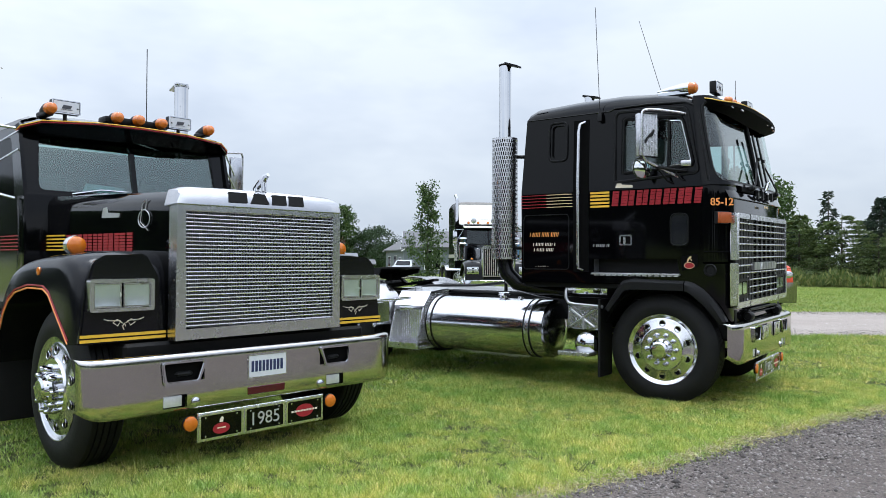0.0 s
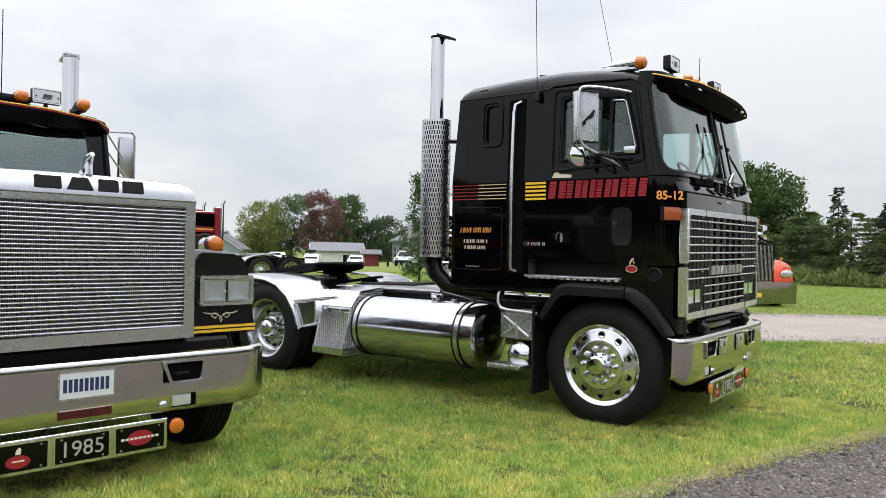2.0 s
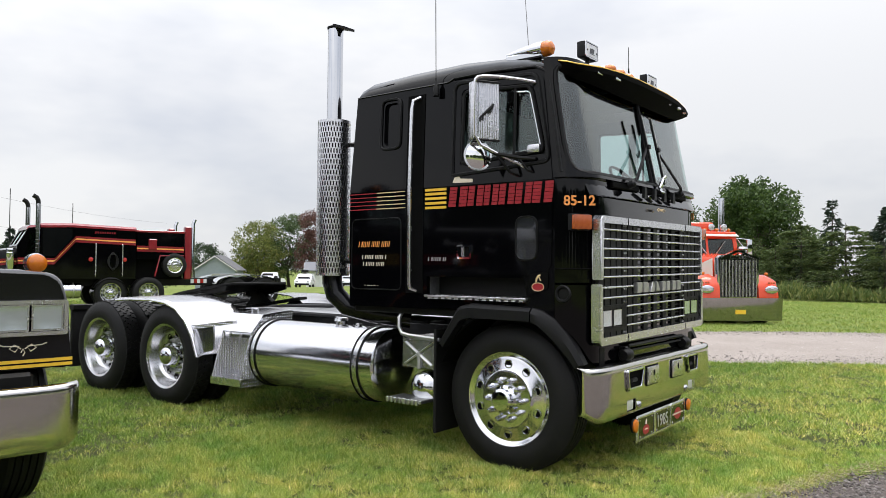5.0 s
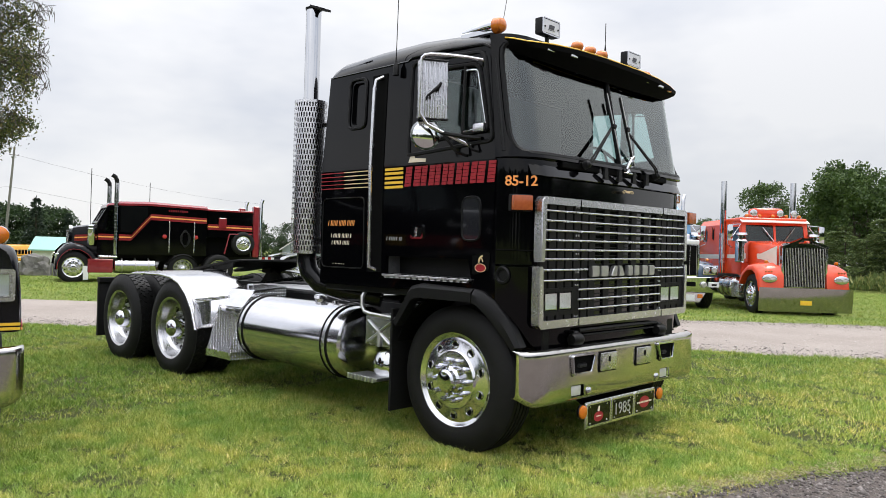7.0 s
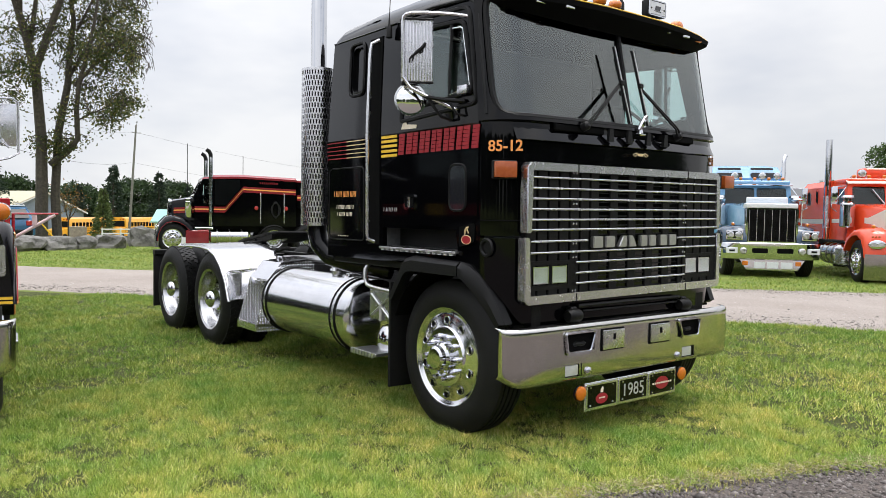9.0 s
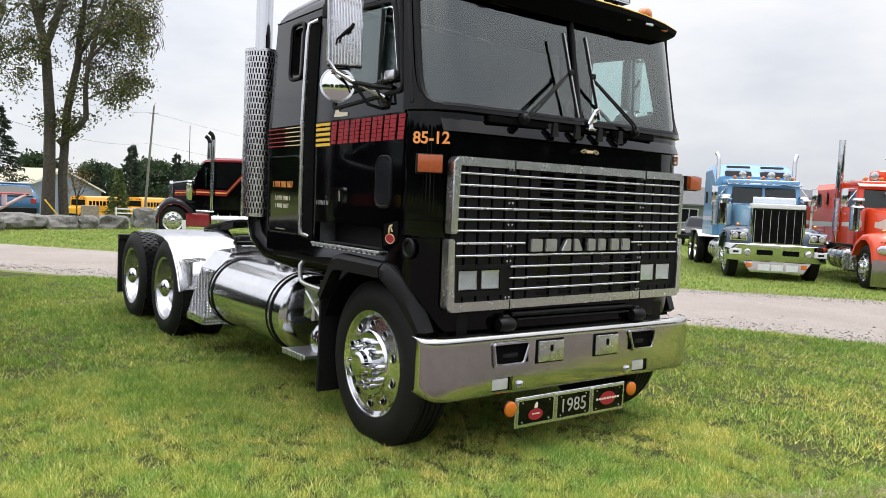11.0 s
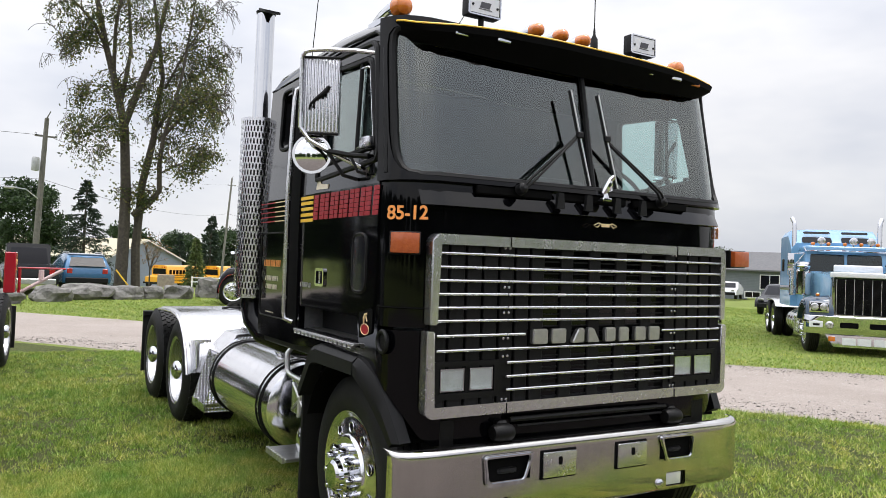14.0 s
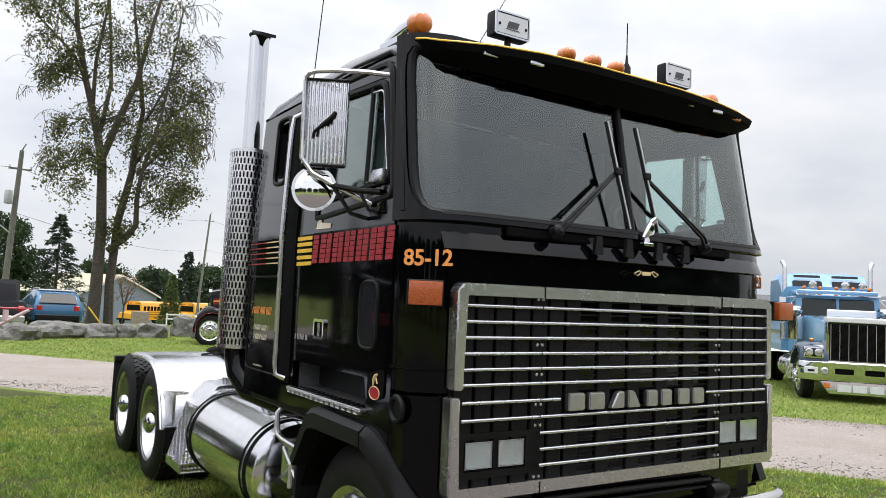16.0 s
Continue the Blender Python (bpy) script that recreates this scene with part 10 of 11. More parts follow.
def elm_crown(pts, n):
    pts = np.array(pts)
    pts = pts[(pts @ side - 0.26 * (pts @ back) < 4.1 - np.clip(pts[:, 2] - 11.0, 0, 9) * 0.3) & (pts @ side > -2.7 - np.clip(pts[:, 2] - 10.5, 0, 6) * 0.55)]
    # leaves gather round some twigs and leave others nearly bare
    wgt = 0.03 + rng.uniform(0, 1, len(pts)) ** 2.2
    return pts[rng.choice(len(pts), n, p=wgt / wgt.sum())]


pos = np.concatenate([elm_crown(tips, 17000), elm_crown(bare, 13000)])
pos = pos + rng.normal(size=pos.shape) * np.array([0.22, 0.22, 0.24]) - np.array([0, 0, 0.12])
o = new("crown", cards("crown", pos, 0.145, rng, LEAF_ELM, 0.55))
o.parent = elm

# slender young tree beyond the fifth wheel
sap = thing("sapling", pose(-20.6, 27.1, 0), "slender young tree in full leaf on the lawn", "tree")
rng = np.random.default_rng(5)
bm = B()
tube(bm, [(0, 0, -0.1), (0.03, 0, 1.5), (0.0, 0.05, 3.0), (0.05, 0.05, 4.75)], [0.05, 0.04, 0.03, 0.008], 8)
part("trunk", bm, BARK, sap)
zc = rng.uniform(0.35, 4.75, 70)
ac = rng.uniform(0, 6.28, 70)
rc = (0.30 + 0.55 * np.clip((4.9 - zc) / 3.0, 0, 1)) * rng.uniform(0.3, 1.05, 70)
cen = np.stack([rc * np.cos(ac), rc * np.sin(ac), zc], 1)
pos = cen[rng.integers(0, 70, 5200)] + rng.normal(size=(5200, 3)) * np.array([0.12, 0.12, 0.15])
o = new("crown", cards("crown", pos, 0.11, rng, LEAF_GREEN, 0.7))
o.parent = sap

FT = "leafy tree at the edge of the far lawn"
broadleaf("yellow_maple", pose(-101, 85, -2.6), "yellow green maple beyond the parked cars", 21, 11.5, 11, LEAF_YELLOW, 11000, 0.32)
broadleaf("green_maple", pose(-101, 92, -2.6), FT, 22, 13.5, 10, LEAF_GREEN, 11000, 0.32)
broadleaf("purple_maple", pose(-93, 91, -2.4), "purple leaved maple beyond the parked cars", 23, 13.6, 8.5, LEAF_RED, 11000, 0.3)
broadleaf("green_ash", pose(-97, 102, -2.5), FT, 24, 13.5, 7.5, LEAF_GREEN, 11000, 0.3)
d1 = broadleaf("dark_maple", pose(-97, 113, -2.5), "dark green maple at the wood's edge", 25, 10, 11, LEAF_DARK, 11000, 0.33)
for k, (x, y, s) in enumerate(((-92, 104, 0.85), (-88, 117, 0.9), (-80, 118, 0.75), (-110, 80, 0.8), (-112, 95, 1.0), (-106, 108, 1.0), (-118, 62, 0.8), (-120, 76, 0.85), (-72, 122, 0.9))):
    copy_thing(d1, pose(x, y, gz(x, y), 0, 0, 50 * k) @ Matrix.Scale(s, 4))
broadleaf("tall_ash", pose(-94, 98.5, -2.4), FT, 26, 13.6, 6.5, LEAF_GREEN, 4200, 0.45)
# right-hand tree line
H1 = broadleaf("field_maple", pose(-16, 67, 0), "broad green maple above the hedge", 27, 9.2, 8.0, LEAF_GREEN, 19000, 0.27, base=0.3)
broadleaf("round_maple", pose(-31.5, 92, 0), "round green tree behind the orange tractor", 28, 10.3, 8.2, LEAF_GREEN, 14000, 0.26)
broadleaf("big_maple", pose(-23, 91, 0), "large green tree behind the orange tractor", 29, 11.4, 8.8, LEAF_GREEN, 22000, 0.28, base=0.3)
for k, (x, y, s) in enumerate(((-16.5, 90, 0.62), (-44, 104, 0.75), (-47, 112, 0.8), (-38, 108, 0.7), (-1.5, 58, 0.72), (5, 60, 0.75))):
    copy_thing(H1, pose(x, y, gz(x, y), 0, 0, 70 * k + 20) @ Matrix.Scale(s, 4))
c1 = conifer("hedge_conifer", pose(-8.6, 47, 0), "dense green cedar in the field hedge", 31, 4.2, 5.4, NEEDLE_LIGHT, 15000, 0.17, tier=0.062, droop=0.02, taper=0.62)
for k, (x, y, s) in enumerate(((-11.5, 49, 0.85), (-6.2, 45.5, 0.95), (-3.4, 46.5, 0.85), (-0.8, 46, 0.9), (1.8, 47, 0.95), (4.5, 48, 0.9), (-10, 52, 0.9), (7.5, 49, 1.0), (-13.6, 51.5, 0.8), (-5.0, 50, 1.0), (-1.5, 51, 1.0), (-16.5, 54, 0.85), (10.5, 51, 1.0), (-4.4, 44.9, 0.7), (-7.6, 46.4, 0.62), (-2.2, 45.4, 0.75), (0.4, 45.0, 0.66), (-9.9, 46.9, 0.7))):
    copy_thing(c1, pose(x, y, 0, 0, 0, 47 * k) @ Matrix.Scale(s, 4))
conifer("ragged_spruce", pose(-7.3, 48.5, 0), "thin ragged spruce above the hedge", 32, 5.5, 2.6, NEEDLE, 1800, 0.3, sparse=0.35)
c2 = conifer("hedge_spruce", pose(-4.6, 48.6, 0), "dark spruce above the hedge", 33, 5.0, 4.2, NEEDLE, 11000, 0.2)
for k, (x, y, s) in enumerate(((-2.0, 48, 0.66), (1.2, 49.5, 0.8), (-9.8, 50.5, 0.7), (4.0, 51, 0.95))):
    copy_thing(c2, pose(x, y, 0, 0, 0, 80 * k) @ Matrix.Scale(s, 4))
# left-hand trees
conifer("blue_spruce", pose(-70, 12.0, gz(-70, 12)), "dark spruce beside the elm", 34, 9.2, 7.0, NEEDLE, 13000, 0.27)
broadleaf("roadside_maple", pose(-76, 8.0, gz(-76, 8)), "green maple beside the utility pole", 35, 9.5, 7.0, LEAF_DARK, 16000, 0.28)
c3 = conifer("far_spruce", pose(-128, 37, gz(-128, 37)), "dark spruce beyond the school buses", 36, 12.5, 6.5, NEEDLE, 4200, 0.6)
for x, y, s in ((-127, 44, 0.92), (-133, 33, 0.75), (-136, 52, 0.8), (-131, 58, 0.9), (-128, 66, 0.75)):
    copy_thing(c3, pose(x, y, gz(x, y), 0, 0, x) @ Matrix.Scale(s, 4))
conifer("cedar_cone", pose(-81.5, 24.1, gz(-81, 24)), "clipped green cedar before the buses", 37, 5.4, 2.9, NEEDLE_LIGHT, 5200, 0.3)
d2 = broadleaf("far_wood_tree", pose(-138, 42, gz(-138, 42)), "green tree in the far wood", 38, 11, 11, LEAF_DARK, 8500, 0.55)
for k, (x, y, s) in enumerate(((-140, 50, 1.0), (-138, 34, 0.9), (-142, 26, 1.0), (-135, 62, 0.85), (-132, 72, 0.8), (-126, 82, 0.85), (-138, 2, 1.1), (-145, 72, 1.0))):
    copy_thing(d2, pose(x, y, gz(x, y), 0, 0, 60 * k) @ Matrix.Scale(s, 4))
yb = thing("young_maple", pose(-41.5, 12.6, gz(-41.5, 12.6)), "small half-bare maple with orange leaves", "tree")
rng = np.random.default_rng(9)
paths, tips = [([np.array([0, 0, -0.1]), np.array([0, 0, 1.0])], [0.05, 0.04])], []
for i in range(7):
    a = i * 0.9
    branch_paths(rng, (0, 0, 0.9), (0.45 * math.cos(a), 0.45 * math.sin(a), 1), 1.3, 0.025, 1, paths, tips)
part("trunk", limb_mesh(paths, BARK, "trunk", 0.006), BARK, yb)
tips = np.array(tips)
pos = tips[rng.integers(0, len(tips), 300)] + rng.normal(size=(300, 3)) * 0.1
o = new("crown", cards("crown", pos, 0.10, rng, leaf_mat("orange_leaves", (0.2, 0.1, 0.02), (0.3, 0.15, 0.03), (0.15, 0.13, 0.04)), 0.6))
o.parent = yb

# unseen trees added behind the viewer, a dark tree line for the paint to reflect
for k, (x, y, s) in enumerate(((-40, -42, 1.1), (-31, -45, 0.9), (-22, -43, 1.1), (-13, -46, 0.95), (-4, -44, 1.05), (5, -45, 0.9), (14, -41, 1.1), (22, -36, 0.95), (29, -29, 1.05), (35, -20, 0.95), (39, -10, 1.1), (41, 1, 0.95), (42, 12, 1.05), (40, 24, 0.95), (36, 36, 1.1), (28, 46, 0.9), (-49, -38, 1.0), (-57, -33, 1.0), (-65, -30, 1.1), (-73, -27, 1.15), (-80, -23, 1.2), (-87, -17, 1.25), (-92, -10, 1.25))):
    for dx, dy, q in ((0, 0, 0.70), (-4.2, 2.6, 0.66), (2.1, -5.0, 0.74)):
        copy_thing(d2, pose(x + dx, y + dy, 0, 0, 0, 75 * k + 40 * dx) @ Matrix.Scale(s * q, 4))

# ---------- poles and wires ----------
POLE = mat("weathered_pole", (0.13, 0.125, 0.11), 0.9, col2=(0.21, 0.20, 0.175), nscale=6, bump=0.5, bscale=25)


def pole(x, y, h, lean, arm=True):
    t = thing("utility_pole", pose(x, y, gz(x, y)), "weathered wooden utility pole", "pole", "utility poles")
    bm = B()
    tube(bm, [(0, 0, -0.3), (0, lean * 0.5, h * 0.5), (0, lean, h)], [0.16, 0.14, 0.10], 10)
    part("post", bm, POLE, t)
    bm = B()
    box(bm, -0.05, 0.05, lean - 0.5, lean + 0.5, h - 0.95, h - 0.88)
    part("cross_arm", bm, POLE, t)
    for s in (-1, 1):
        bm = B()
        lathe(bm, [(0, 0.03), (0.05, 0.06), (0.1, 0.04), (0.14, 0.05), (0.18, 0)], (0, lean + s * 0.46, h - 0.9), (0, 0, 1), 10)
        part("insulator", bm, STAINLESS, t)
    bm = B()
    tube(bm, [(0, lean, h), (0.03, lean + 0.15, h + 0.35)], 0.03, 6)
    part("pole_top", bm, POLE, t)
    return t


near_pole = pole(-41.0, 7.05, 8.3, 0.25)
bm = B()
lathe(bm, [(0, 0.0), (0.02, 0.16), (0.06, 0.18), (0.62, 0.18), (0.68, 0.14), (0.70, 0.0)], (0.25, -0.15, 5.6), (0, 0, 1), 18, False)
part("transformer_can", bm, mat("transformer_grey", (0.38, 0.39, 0.40), 0.5, col2=(0.45, 0.46, 0.47)), near_pole, "grey transformer can")
bm = B()
tube(bm, [(0.05, 0.1, 4.2), (0.3, -0.5, 4.65), (0.4, -1.1, 4.7)], 0.03, 8)
lamp_arm = part("lamp_arm", bm, BRUSHED, near_pole)
bm = B()
box(bm, 0.3, 0.5, -1.45, -1.0, 4.62, 4.74, 0.04, 2)
part("lamp_head", bm, BRUSHED, lamp_arm)
pole(-93.5, 29.9, 14.0, 0.9)
wires = thing("overhead_wires", pose(0, 0, 0), "thin overhead power wires between poles", "wire")
for a, b, sag in (((-41, 7.3, 7.4), (-93.5, 30.3, 10.9), 0.8), ((-41, 7.2, 5.2), (-93.5, 30.3, 7.2), 0.8), ((-93.5, 30.8, 10.9), (-120, 80, 9.0), 0.8), ((-41, 7.3, 7.4), (-39, -12, 8.5), 0.5), ((-41, 7.3, 5.2), (-39, -12, 6.0), 0.5), ((-93.5, 30.5, 7.2), (-120, 80, 5.5), 0.8)):
    bm = B()
    tube(bm, [(a[0] + (b[0] - a[0]) * t, a[1] + (b[1] - a[1]) * t, a[2] + (b[2] - a[2]) * t - sag * 4 * t * (1 - t)) for t in span(0, 1, 10)], 0.012, 4)
    part("wire", bm, FRAME, wires)

# ---------- boulders along the far verge ----------
STONE = mat("grey_boulder", (0.055, 0.053, 0.049), 0.9, col2=(0.27, 0.26, 0.24), nscale=3.5, bump=1.0, bscale=6)


def boulder(x, y, w, h, seed, blocky=0.0):
    bm = B()
    bmesh.ops.create_icosphere(bm, subdivisions=3, radius=1.0)
    for v in bm.verts:
        c = v.co.copy()
        if blocky:
            mx = max(abs(c.x), abs(c.y), abs(c.z))
            c = c.lerp(c / mx * 0.85, blocky)
        f = 1 + 0.34 * noise.noise(c * 1.3 + Vector((seed, 0, 0))) + 0.12 * noise.noise(c * 3.0 + Vector((0, seed, 0))) + 0.07 * noise.noise(Vector((c.x * 2, c.y * 2, c.z * 9)))
        v.co = Vector((c.x * f * w * 0.38, c.y * f * w * 0.5, c.z * f * h * 0.55 + h * 0.34))
    ob = finish("boulder", bm, STONE, angle=9)
    ob.matrix_world = pose(x, y, -0.02, 0, 0, 8 * seed % 40 - 15)
    return tagged(ob, "weathered grey boulder on the far grass verge", "boulder", "boulders along the verge")


for x, y, w, h, sd, bl in ((-26.4, 7.0, 1.25, 0.62, 1, 0.4), (-27.8, 8.15, 1.8, 0.72, 2, 0.1), (-28.2, 9.5, 1.35, 0.6, 3, 0.2), (-28.6, 10.5, 0.95, 0.6, 4, 0.5), (-29.0, 11.55, 1.25, 0.62, 5, 0.8), (-30.0, 13.0, 1.1, 0.95, 6, 0.7), (-30.4, 13.95, 0.7, 0.5, 7, 0.3), (-25.2, 5.6, 1.3, 0.5, 8, 0.2), (-29.2, 10.05, 0.5, 0.3, 9, 0.2)):
    boulder(x, y, w, h, sd, bl)
# yellow guard strap on the elm and a low rail fence
bm = B()
tube(bm, [(-33.5, 9.86, 0.95), (-33.5, 10.6, 0.0)], 0.035, 6)
tagged(finish("guy_guard", bm, YELTXT), "yellow guy wire guard beside the elm", "guy wire guard")
fence = thing("rail_fence", pose(-71.7, 21.6, gz(-71, 21)), "short white rail fence beside the lane", "fence")
for k in range(4):
    bm = B()
    box(bm, -0.06, 0.06, k * 1.6 - 0.06, k * 1.6 + 0.06, 0, 1.1)
    part("post", bm, WHITEPAINT, fence)
for z in (0.5, 0.9):
    bm = B()
    box(bm, -0.03, 0.03, -0.1, 5.0, z, z + 0.12)
    part("rail", bm, WHITEPAINT, fence)
bm = B()
box(bm, -0.5, 0.5, -0.55, 0.55, -0.1, 1.0, 0.03, 1)
tagged(finish("stone_pillar", bm, mat("rubble_wall", (0.2, 0.16, 0.13), 0.9, col2=(0.36, 0.3, 0.25), nscale=4, bump=1, bscale=8)), "squat brown stone gate pillar", "pillar").matrix_world = pose(-59.5, 16.9, gz(-60, 18))

# ---------- grass, weeds, stones ----------
def in_drive(x, y):
    return x > np.interp(y, [p[1] for p in DARK_EDGE], [p[0] for p in DARK_EDGE])


def road_y(x, edge):
    return np.interp(x, [p[0] for p in edge], [p[1] for p in edge])


def vnoise(x, y, cell, seed):
    """Smooth random heights on a square lattice, 0 to 1."""
    r = np.random.default_rng(seed).uniform(size=(512, 512))
    u, v = x / cell, y / cell
    i, j = np.floor(u).astype(int), np.floor(v).astype(int)
    f, g = u - i, v - j
    f, g = f * f * (3 - 2 * f), g * g * (3 - 2 * g)
    a, b, c, d = r[i % 512, j % 512], r[(i + 1) % 512, j % 512], r[i % 512, (j + 1) % 512], r[(i + 1) % 512, (j + 1) % 512]
    return a * (1 - f) * (1 - g) + b * f * (1 - g) + c * (1 - f) * g + d * f * g


def grass_patch(name, x0, x1, y0, y1, n, hgt, wid, seed, material, label, keep=None):
    rng = np.random.default_rng(seed)
    x, y = rng.uniform(x0, x1, n), rng.uniform(y0, y1, n)
    ok = ~in_drive(x - 0.02 + 0.1 * rng.normal(size=n), y) & ((y < road_y(x, ROAD_NEAR) + 0.05 * rng.normal(size=n)) | (y > road_y(x, ROAD_FAR)))
    tuft = 0.42 * vnoise(x, y, 0.06, seed) + 0.30 * vnoise(x, y, 0.14, seed + 20) + 0.28 * vnoise(x, y, 0.5, seed + 50)
    ok &= rng.uniform(size=n) < np.clip(0.50 + 2.6 * (tuft - 0.42), 0.10, 1.0)
    if keep is not None:
        ok &= keep(x, y, rng)
    tuft = tuft[ok]
    x, y = x[ok], y[ok]
    n = len(x)
    a = rng.uniform(0, 2 * math.pi, n)
    clump = 0.22 + 1.6 * tuft
    h = hgt * rng.uniform(0.45, 1.25, n) * clump
    lean = rng.normal(size=(n, 2)) * (h * 0.6)[:, None]
    w = wid * rng.uniform(0.7, 1.3, n)
    ux, uy = np.cos(a) * w / 2, np.sin(a) * w / 2
    z0 = np.zeros(n)
    A = np.stack([x - ux, y - uy, z0], 1)
    Bv = np.stack([x + ux, y + uy, z0], 1)
    C = np.stack([x + lean[:, 0], y + lean[:, 1], h], 1)
    v = np.stack([A, Bv, C], 1).reshape(-1, 3).astype(np.float32)
    me = bpy.data.meshes.new(name)
    me.vertices.add(3 * n)
    me.vertices.foreach_set("co", v.ravel())
    me.loops.add(3 * n)
    me.loops.foreach_set("vertex_index", np.arange(3 * n, dtype=np.int32))
    me.polygons.add(n)
    me.polygons.foreach_set("loop_start", np.arange(0, 3 * n, 3, dtype=np.int32))
    me.update(calc_edges=True)
    me.materials.append(material)
    return tagged(new(name, me), label, "grass", kind="stuff")


def blade_mat():
    m = leaf_mat("grass_blades", (0.18, 0.255, 0.046), (0.42, 0.51, 0.115), (0.86, 0.80, 0.42))
    n, l = m.node_tree.nodes, m.node_tree.links
    r = [q for q in n if q.bl_idname == "ShaderNodeValToRGB"][0]
    r.color_ramp.elements[1].position = 0.62
    # broad yellowish and deep green patches over the lawn
    tc = n.new("ShaderNodeTexCoord")
    a = n.new("ShaderNodeTexNoise")
    a.inputs["Scale"].default_value, a.inputs["Detail"].default_value = 0.9, 5
    b = n.new("ShaderNodeValToRGB")
    b.color_ramp.elements[0].position, b.color_ramp.elements[0].color = 0.38, (0.78, 0.92, 0.72, 1)
    b.color_ramp.elements[1].position, b.color_ramp.elements[1].color = 0.62, (1.14, 1.06, 1.0, 1)
    mx = n.new("ShaderNodeMix")
    mx.data_type, mx.blend_type = "RGBA", "MULTIPLY"
    mx.inputs[0].default_value = 1.0
    l.new(tc.outputs["Object"], a.inputs["Vector"])
    l.new(a.outputs["Fac"], b.inputs[0])
    l.new(r.outputs[0], mx.inputs[6])
    l.new(b.outputs[0], mx.inputs[7])
    # hand-sized tussocks, some brownish and thin
    a2 = n.new("ShaderNodeTexNoise")
    a2.inputs["Scale"].default_value, a2.inputs["Detail"].default_value = 5.5, 4
    b2 = n.new("ShaderNodeValToRGB")
    b2.color_ramp.elements[0].position, b2.color_ramp.elements[0].color = 0.36, (0.70, 0.86, 0.74, 1)
    b2.color_ramp.elements[1].position, b2.color_ramp.elements[1].color = 0.66, (1.22, 1.08, 1.0, 1)
    mt = n.new("ShaderNodeMix")
    mt.data_type, mt.blend_type = "RGBA", "MULTIPLY"
    mt.inputs[0].default_value = 1.0
    l.new(tc.outputs["Object"], a2.inputs["Vector"])
    l.new(a2.outputs["Fac"], b2.inputs[0])
    l.new(mx.outputs[2], mt.inputs[6])
    l.new(b2.outputs[0], mt.inputs[7])
    # paler, drier turf beside the drive; shade near the trucks painted as darker green
    dp = n.new("ShaderNodeVectorMath")
    dp.operation = "DOT_PRODUCT"
    dp.inputs[1].default_value = (0.949, -0.314, 0)
    l.new(tc.outputs["Object"], dp.inputs[0])
    wob = n.new("ShaderNodeMath")
    wob.operation = "MULTIPLY_ADD"
    wob.inputs[1].default_value = 2.4
    l.new(a.outputs["Fac"], wob.inputs[0])
    l.new(dp.outputs["Value"], wob.inputs[2])
    rng_ = n.new("ShaderNodeMapRange")
    rng_.inputs[1].default_value, rng_.inputs[2].default_value = -6.2, -2.6
    l.new(wob.outputs[0], rng_.inputs[0])
    dry = n.new("ShaderNodeValToRGB")
    dry.color_ramp.elements[0].color = (0.66, 0.73, 0.62, 1)
    dry.color_ramp.elements[1].color = (1.16, 1.10, 1.12, 1)
    l.new(rng_.outputs[0], dry.inputs[0])
    m2 = n.new("ShaderNodeMix")
    m2.data_type, m2.blend_type = "RGBA", "MULTIPLY"
    m2.inputs[0].default_value = 1.0
    l.new(mt.outputs[2], m2.inputs[6])
    l.new(dry.outputs[0], m2.inputs[7])
    for q in n:
        if q.bl_idname == "ShaderNodeBsdfTranslucent":
            l.new(m2.outputs[2], q.inputs["Color"])
    l.new(m2.outputs[2], n["Principled BSDF"].inputs["Base Color"])
    return m


GRASS = blade_mat()
grass_patch("near_grass", -5.2, 0.8, 1.0, 9.4, 1300000, 0.040, 0.0048, 1, GRASS, "short mown grass blades with dry tips", lambda x, y, r: r.uniform(size=len(x)) < 0.95)
grass_patch("side_grass", -12.5, -5.2, 2.0, 9.0, 300000, 0.042, 0.009, 2, GRASS, "short mown grass blades under the tractors")
grass_patch("verge_grass", -6.0, 3.0, 9.4, 16.5, 260000, 0.044, 0.010, 3, GRASS, "short mown grass blades by the lane")
grass_patch("far_grass", -30.0, 8.0, 6.0, 42.0, 420000, 0.042, 0.020, 4, GRASS, "mown grass across the lane", lambda x, y, r: y > road_y(x, ROAD_FAR))
grass_patch("south_grass", -19.0, -2.0, -10.0, 2.0, 260000, 0.045, 0.014, 8, GRASS, "mown grass beside the drive")
# straw and dry grit along the edge of the drive
STRAW = leaf_mat("dry_straw", (0.30, 0.25, 0.13), (0.46, 0.40, 0.22), (0.62, 0.56, 0.36))
rs = np.random.default_rng(12)
ey = rs.uniform(2.5, 14, 9000)
ex = np.interp(ey, [p[1] for p in DARK_EDGE], [p[0] for p in DARK_EDGE]) + rs.normal(size=9000) * 0.055 - 0.01
ea = rs.normal(size=(9000, 3)) * np.array([1, 1, 0.25])
tagged(new("edge_straw", cards("edge_straw", np.stack([ex, ey, np.full(9000, 0.022) + rs.uniform(0, 0.012, 9000)], 1), 0.05, rs, STRAW, 0.09, ea * 3)), "pale dry straw along the edge of the drive", "straw", kind="stuff")
rngw = np.random.default_rng(77)
wx, wy = rngw.uniform(-14, 12, 9000), rngw.uniform(42.2, 44.8, 9000)
pos = np.stack([wx, wy, rngw.uniform(0, 0.75, 9000) * (0.5 + 0.5 * np.sin(wx * 1.3) ** 2)], 1)
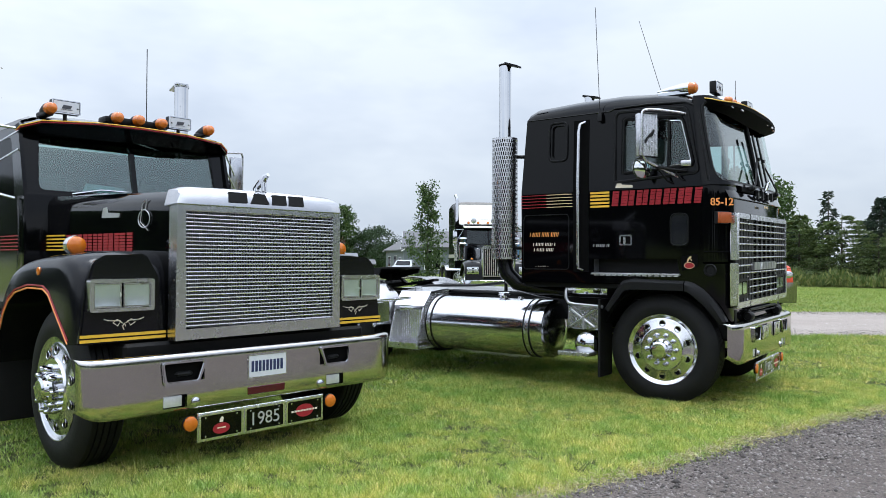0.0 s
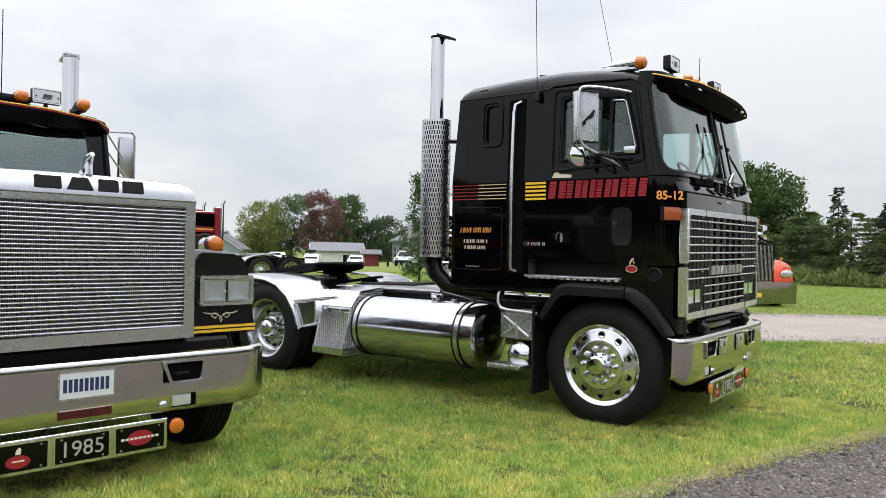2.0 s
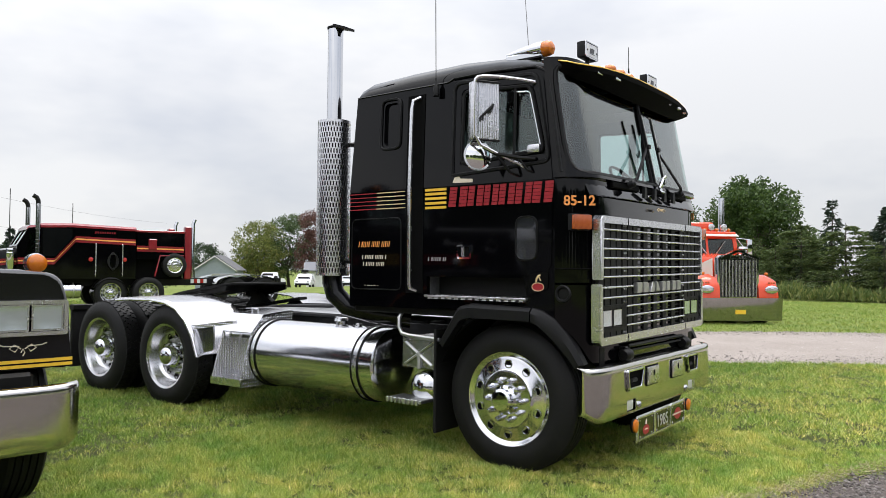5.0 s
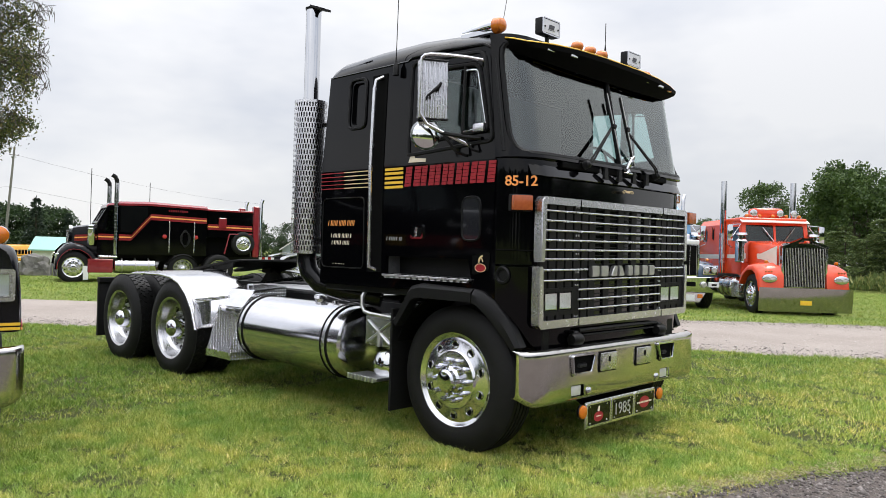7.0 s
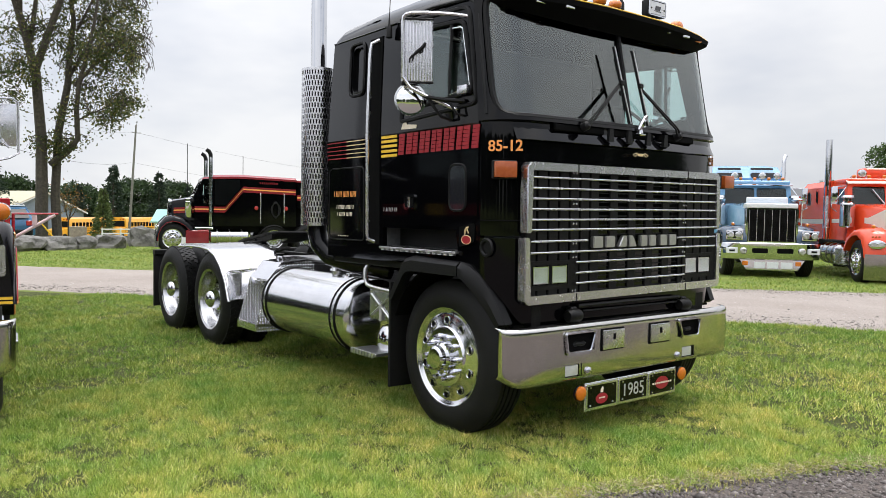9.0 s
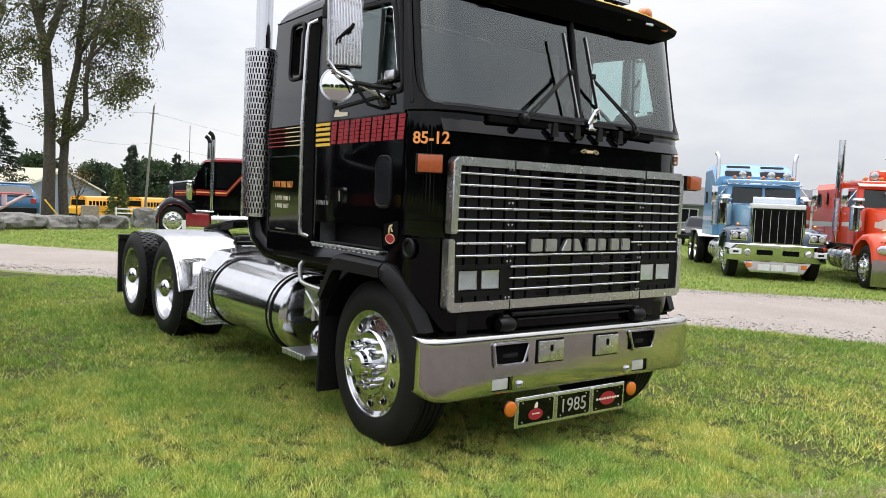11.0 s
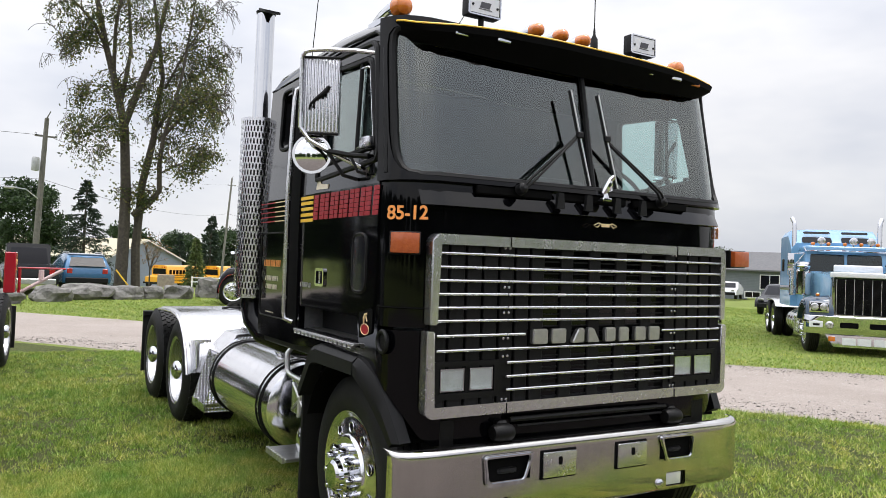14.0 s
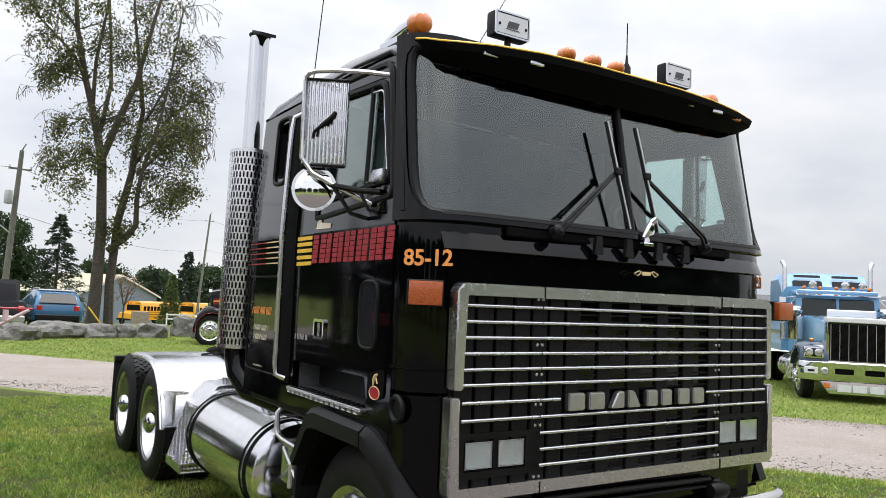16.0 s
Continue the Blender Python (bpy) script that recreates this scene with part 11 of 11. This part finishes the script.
tagged(new("weed_strip", cards("weed_strip", pos, 0.34, rngw, WEED, 0.25, np.tile(np.array([0, 0, 1.0]), (9000, 1)))), "tall weeds along the foot of the hedge", "weeds", kind="stuff")

# loose stones on the drive and lane
def stones(name, xs, ys, sizes, seed, material, label, z=0.02):
    rng = np.random.default_rng(seed)
    n = len(xs)
    base = np.array([(1, 0, 0), (-1, 0, 0), (0, 1, 0), (0, -1, 0), (0, 0, 1), (0, 0, -0.4)], float)
    f = np.array([(0, 2, 4), (2, 1, 4), (1, 3, 4), (3, 0, 4), (2, 0, 5), (1, 2, 5), (3, 1, 5), (0, 3, 5)])
    v = base[None] * rng.uniform(0.6, 1.2, (n, 6, 1)) * sizes[:, None, None]
    a = rng.uniform(0, 6.28, n)
    c, s = np.cos(a), np.sin(a)
    v = np.stack([v[..., 0] * c[:, None] - v[..., 1] * s[:, None], v[..., 0] * s[:, None] + v[..., 1] * c[:, None], v[..., 2] * 0.7], 2)
    v += np.stack([xs, ys, np.full(n, z)], 1)[:, None]
    idx = (f[None] + 6 * np.arange(n)[:, None, None]).reshape(-1)
    me = bpy.data.meshes.new(name)
    me.vertices.add(6 * n)
    me.vertices.foreach_set("co", v.astype(np.float32).ravel())
    me.loops.add(24 * n)
    me.loops.foreach_set("vertex_index", idx.astype(np.int32))
    me.polygons.add(8 * n)
    me.polygons.foreach_set("loop_start", np.arange(0, 24 * n, 3, dtype=np.int32))
    me.update(calc_edges=True)
    me.materials.append(material)
    return tagged(new(name, me), label, "gravel", kind="stuff")


STONEMIX = leaf_mat("gravel_stones", (0.06, 0.052, 0.048), (0.17, 0.15, 0.14), (0.34, 0.305, 0.285))
PALEMIX = leaf_mat("pale_stones", (0.22, 0.195, 0.175), (0.34, 0.30, 0.275), (0.48, 0.44, 0.41))
rng = np.random.default_rng(3)
ys = rng.uniform(3.5, 12, 26000)
xs = np.interp(ys, [p[1] for p in DARK_EDGE], [p[0] for p in DARK_EDGE]) + 0.02 + rng.gamma(1.6, 0.55, 26000)
stones("drive_stones", xs, ys, rng.gamma(2.2, 0.0032, 26000) + 0.003, 4, STONEMIX, "loose dark and pale stones on the drive")
ys = rng.uniform(3.5, 12, 5000)
xs = np.interp(ys, [p[1] for p in DARK_EDGE], [p[0] for p in DARK_EDGE]) + rng.normal(size=5000) * 0.06
stones("edge_stones", xs, ys, rng.gamma(2.2, 0.0016, 5000) + 0.002, 6, PALEMIX, "pale grit along the edge of the drive", 0.015)
t_ = rng.uniform(0, 1, 26000)
xs = rng.uniform(-15, 4, 26000)
ya, yb_ = road_y(xs, ROAD_NEAR), road_y(xs, ROAD_FAR)
stones("lane_stones", xs, ya + (yb_ - ya) * t_, rng.gamma(2.5, 0.004, 26000) + 0.004, 5, PALEMIX, "pale loose stones on the lane", 0.02)
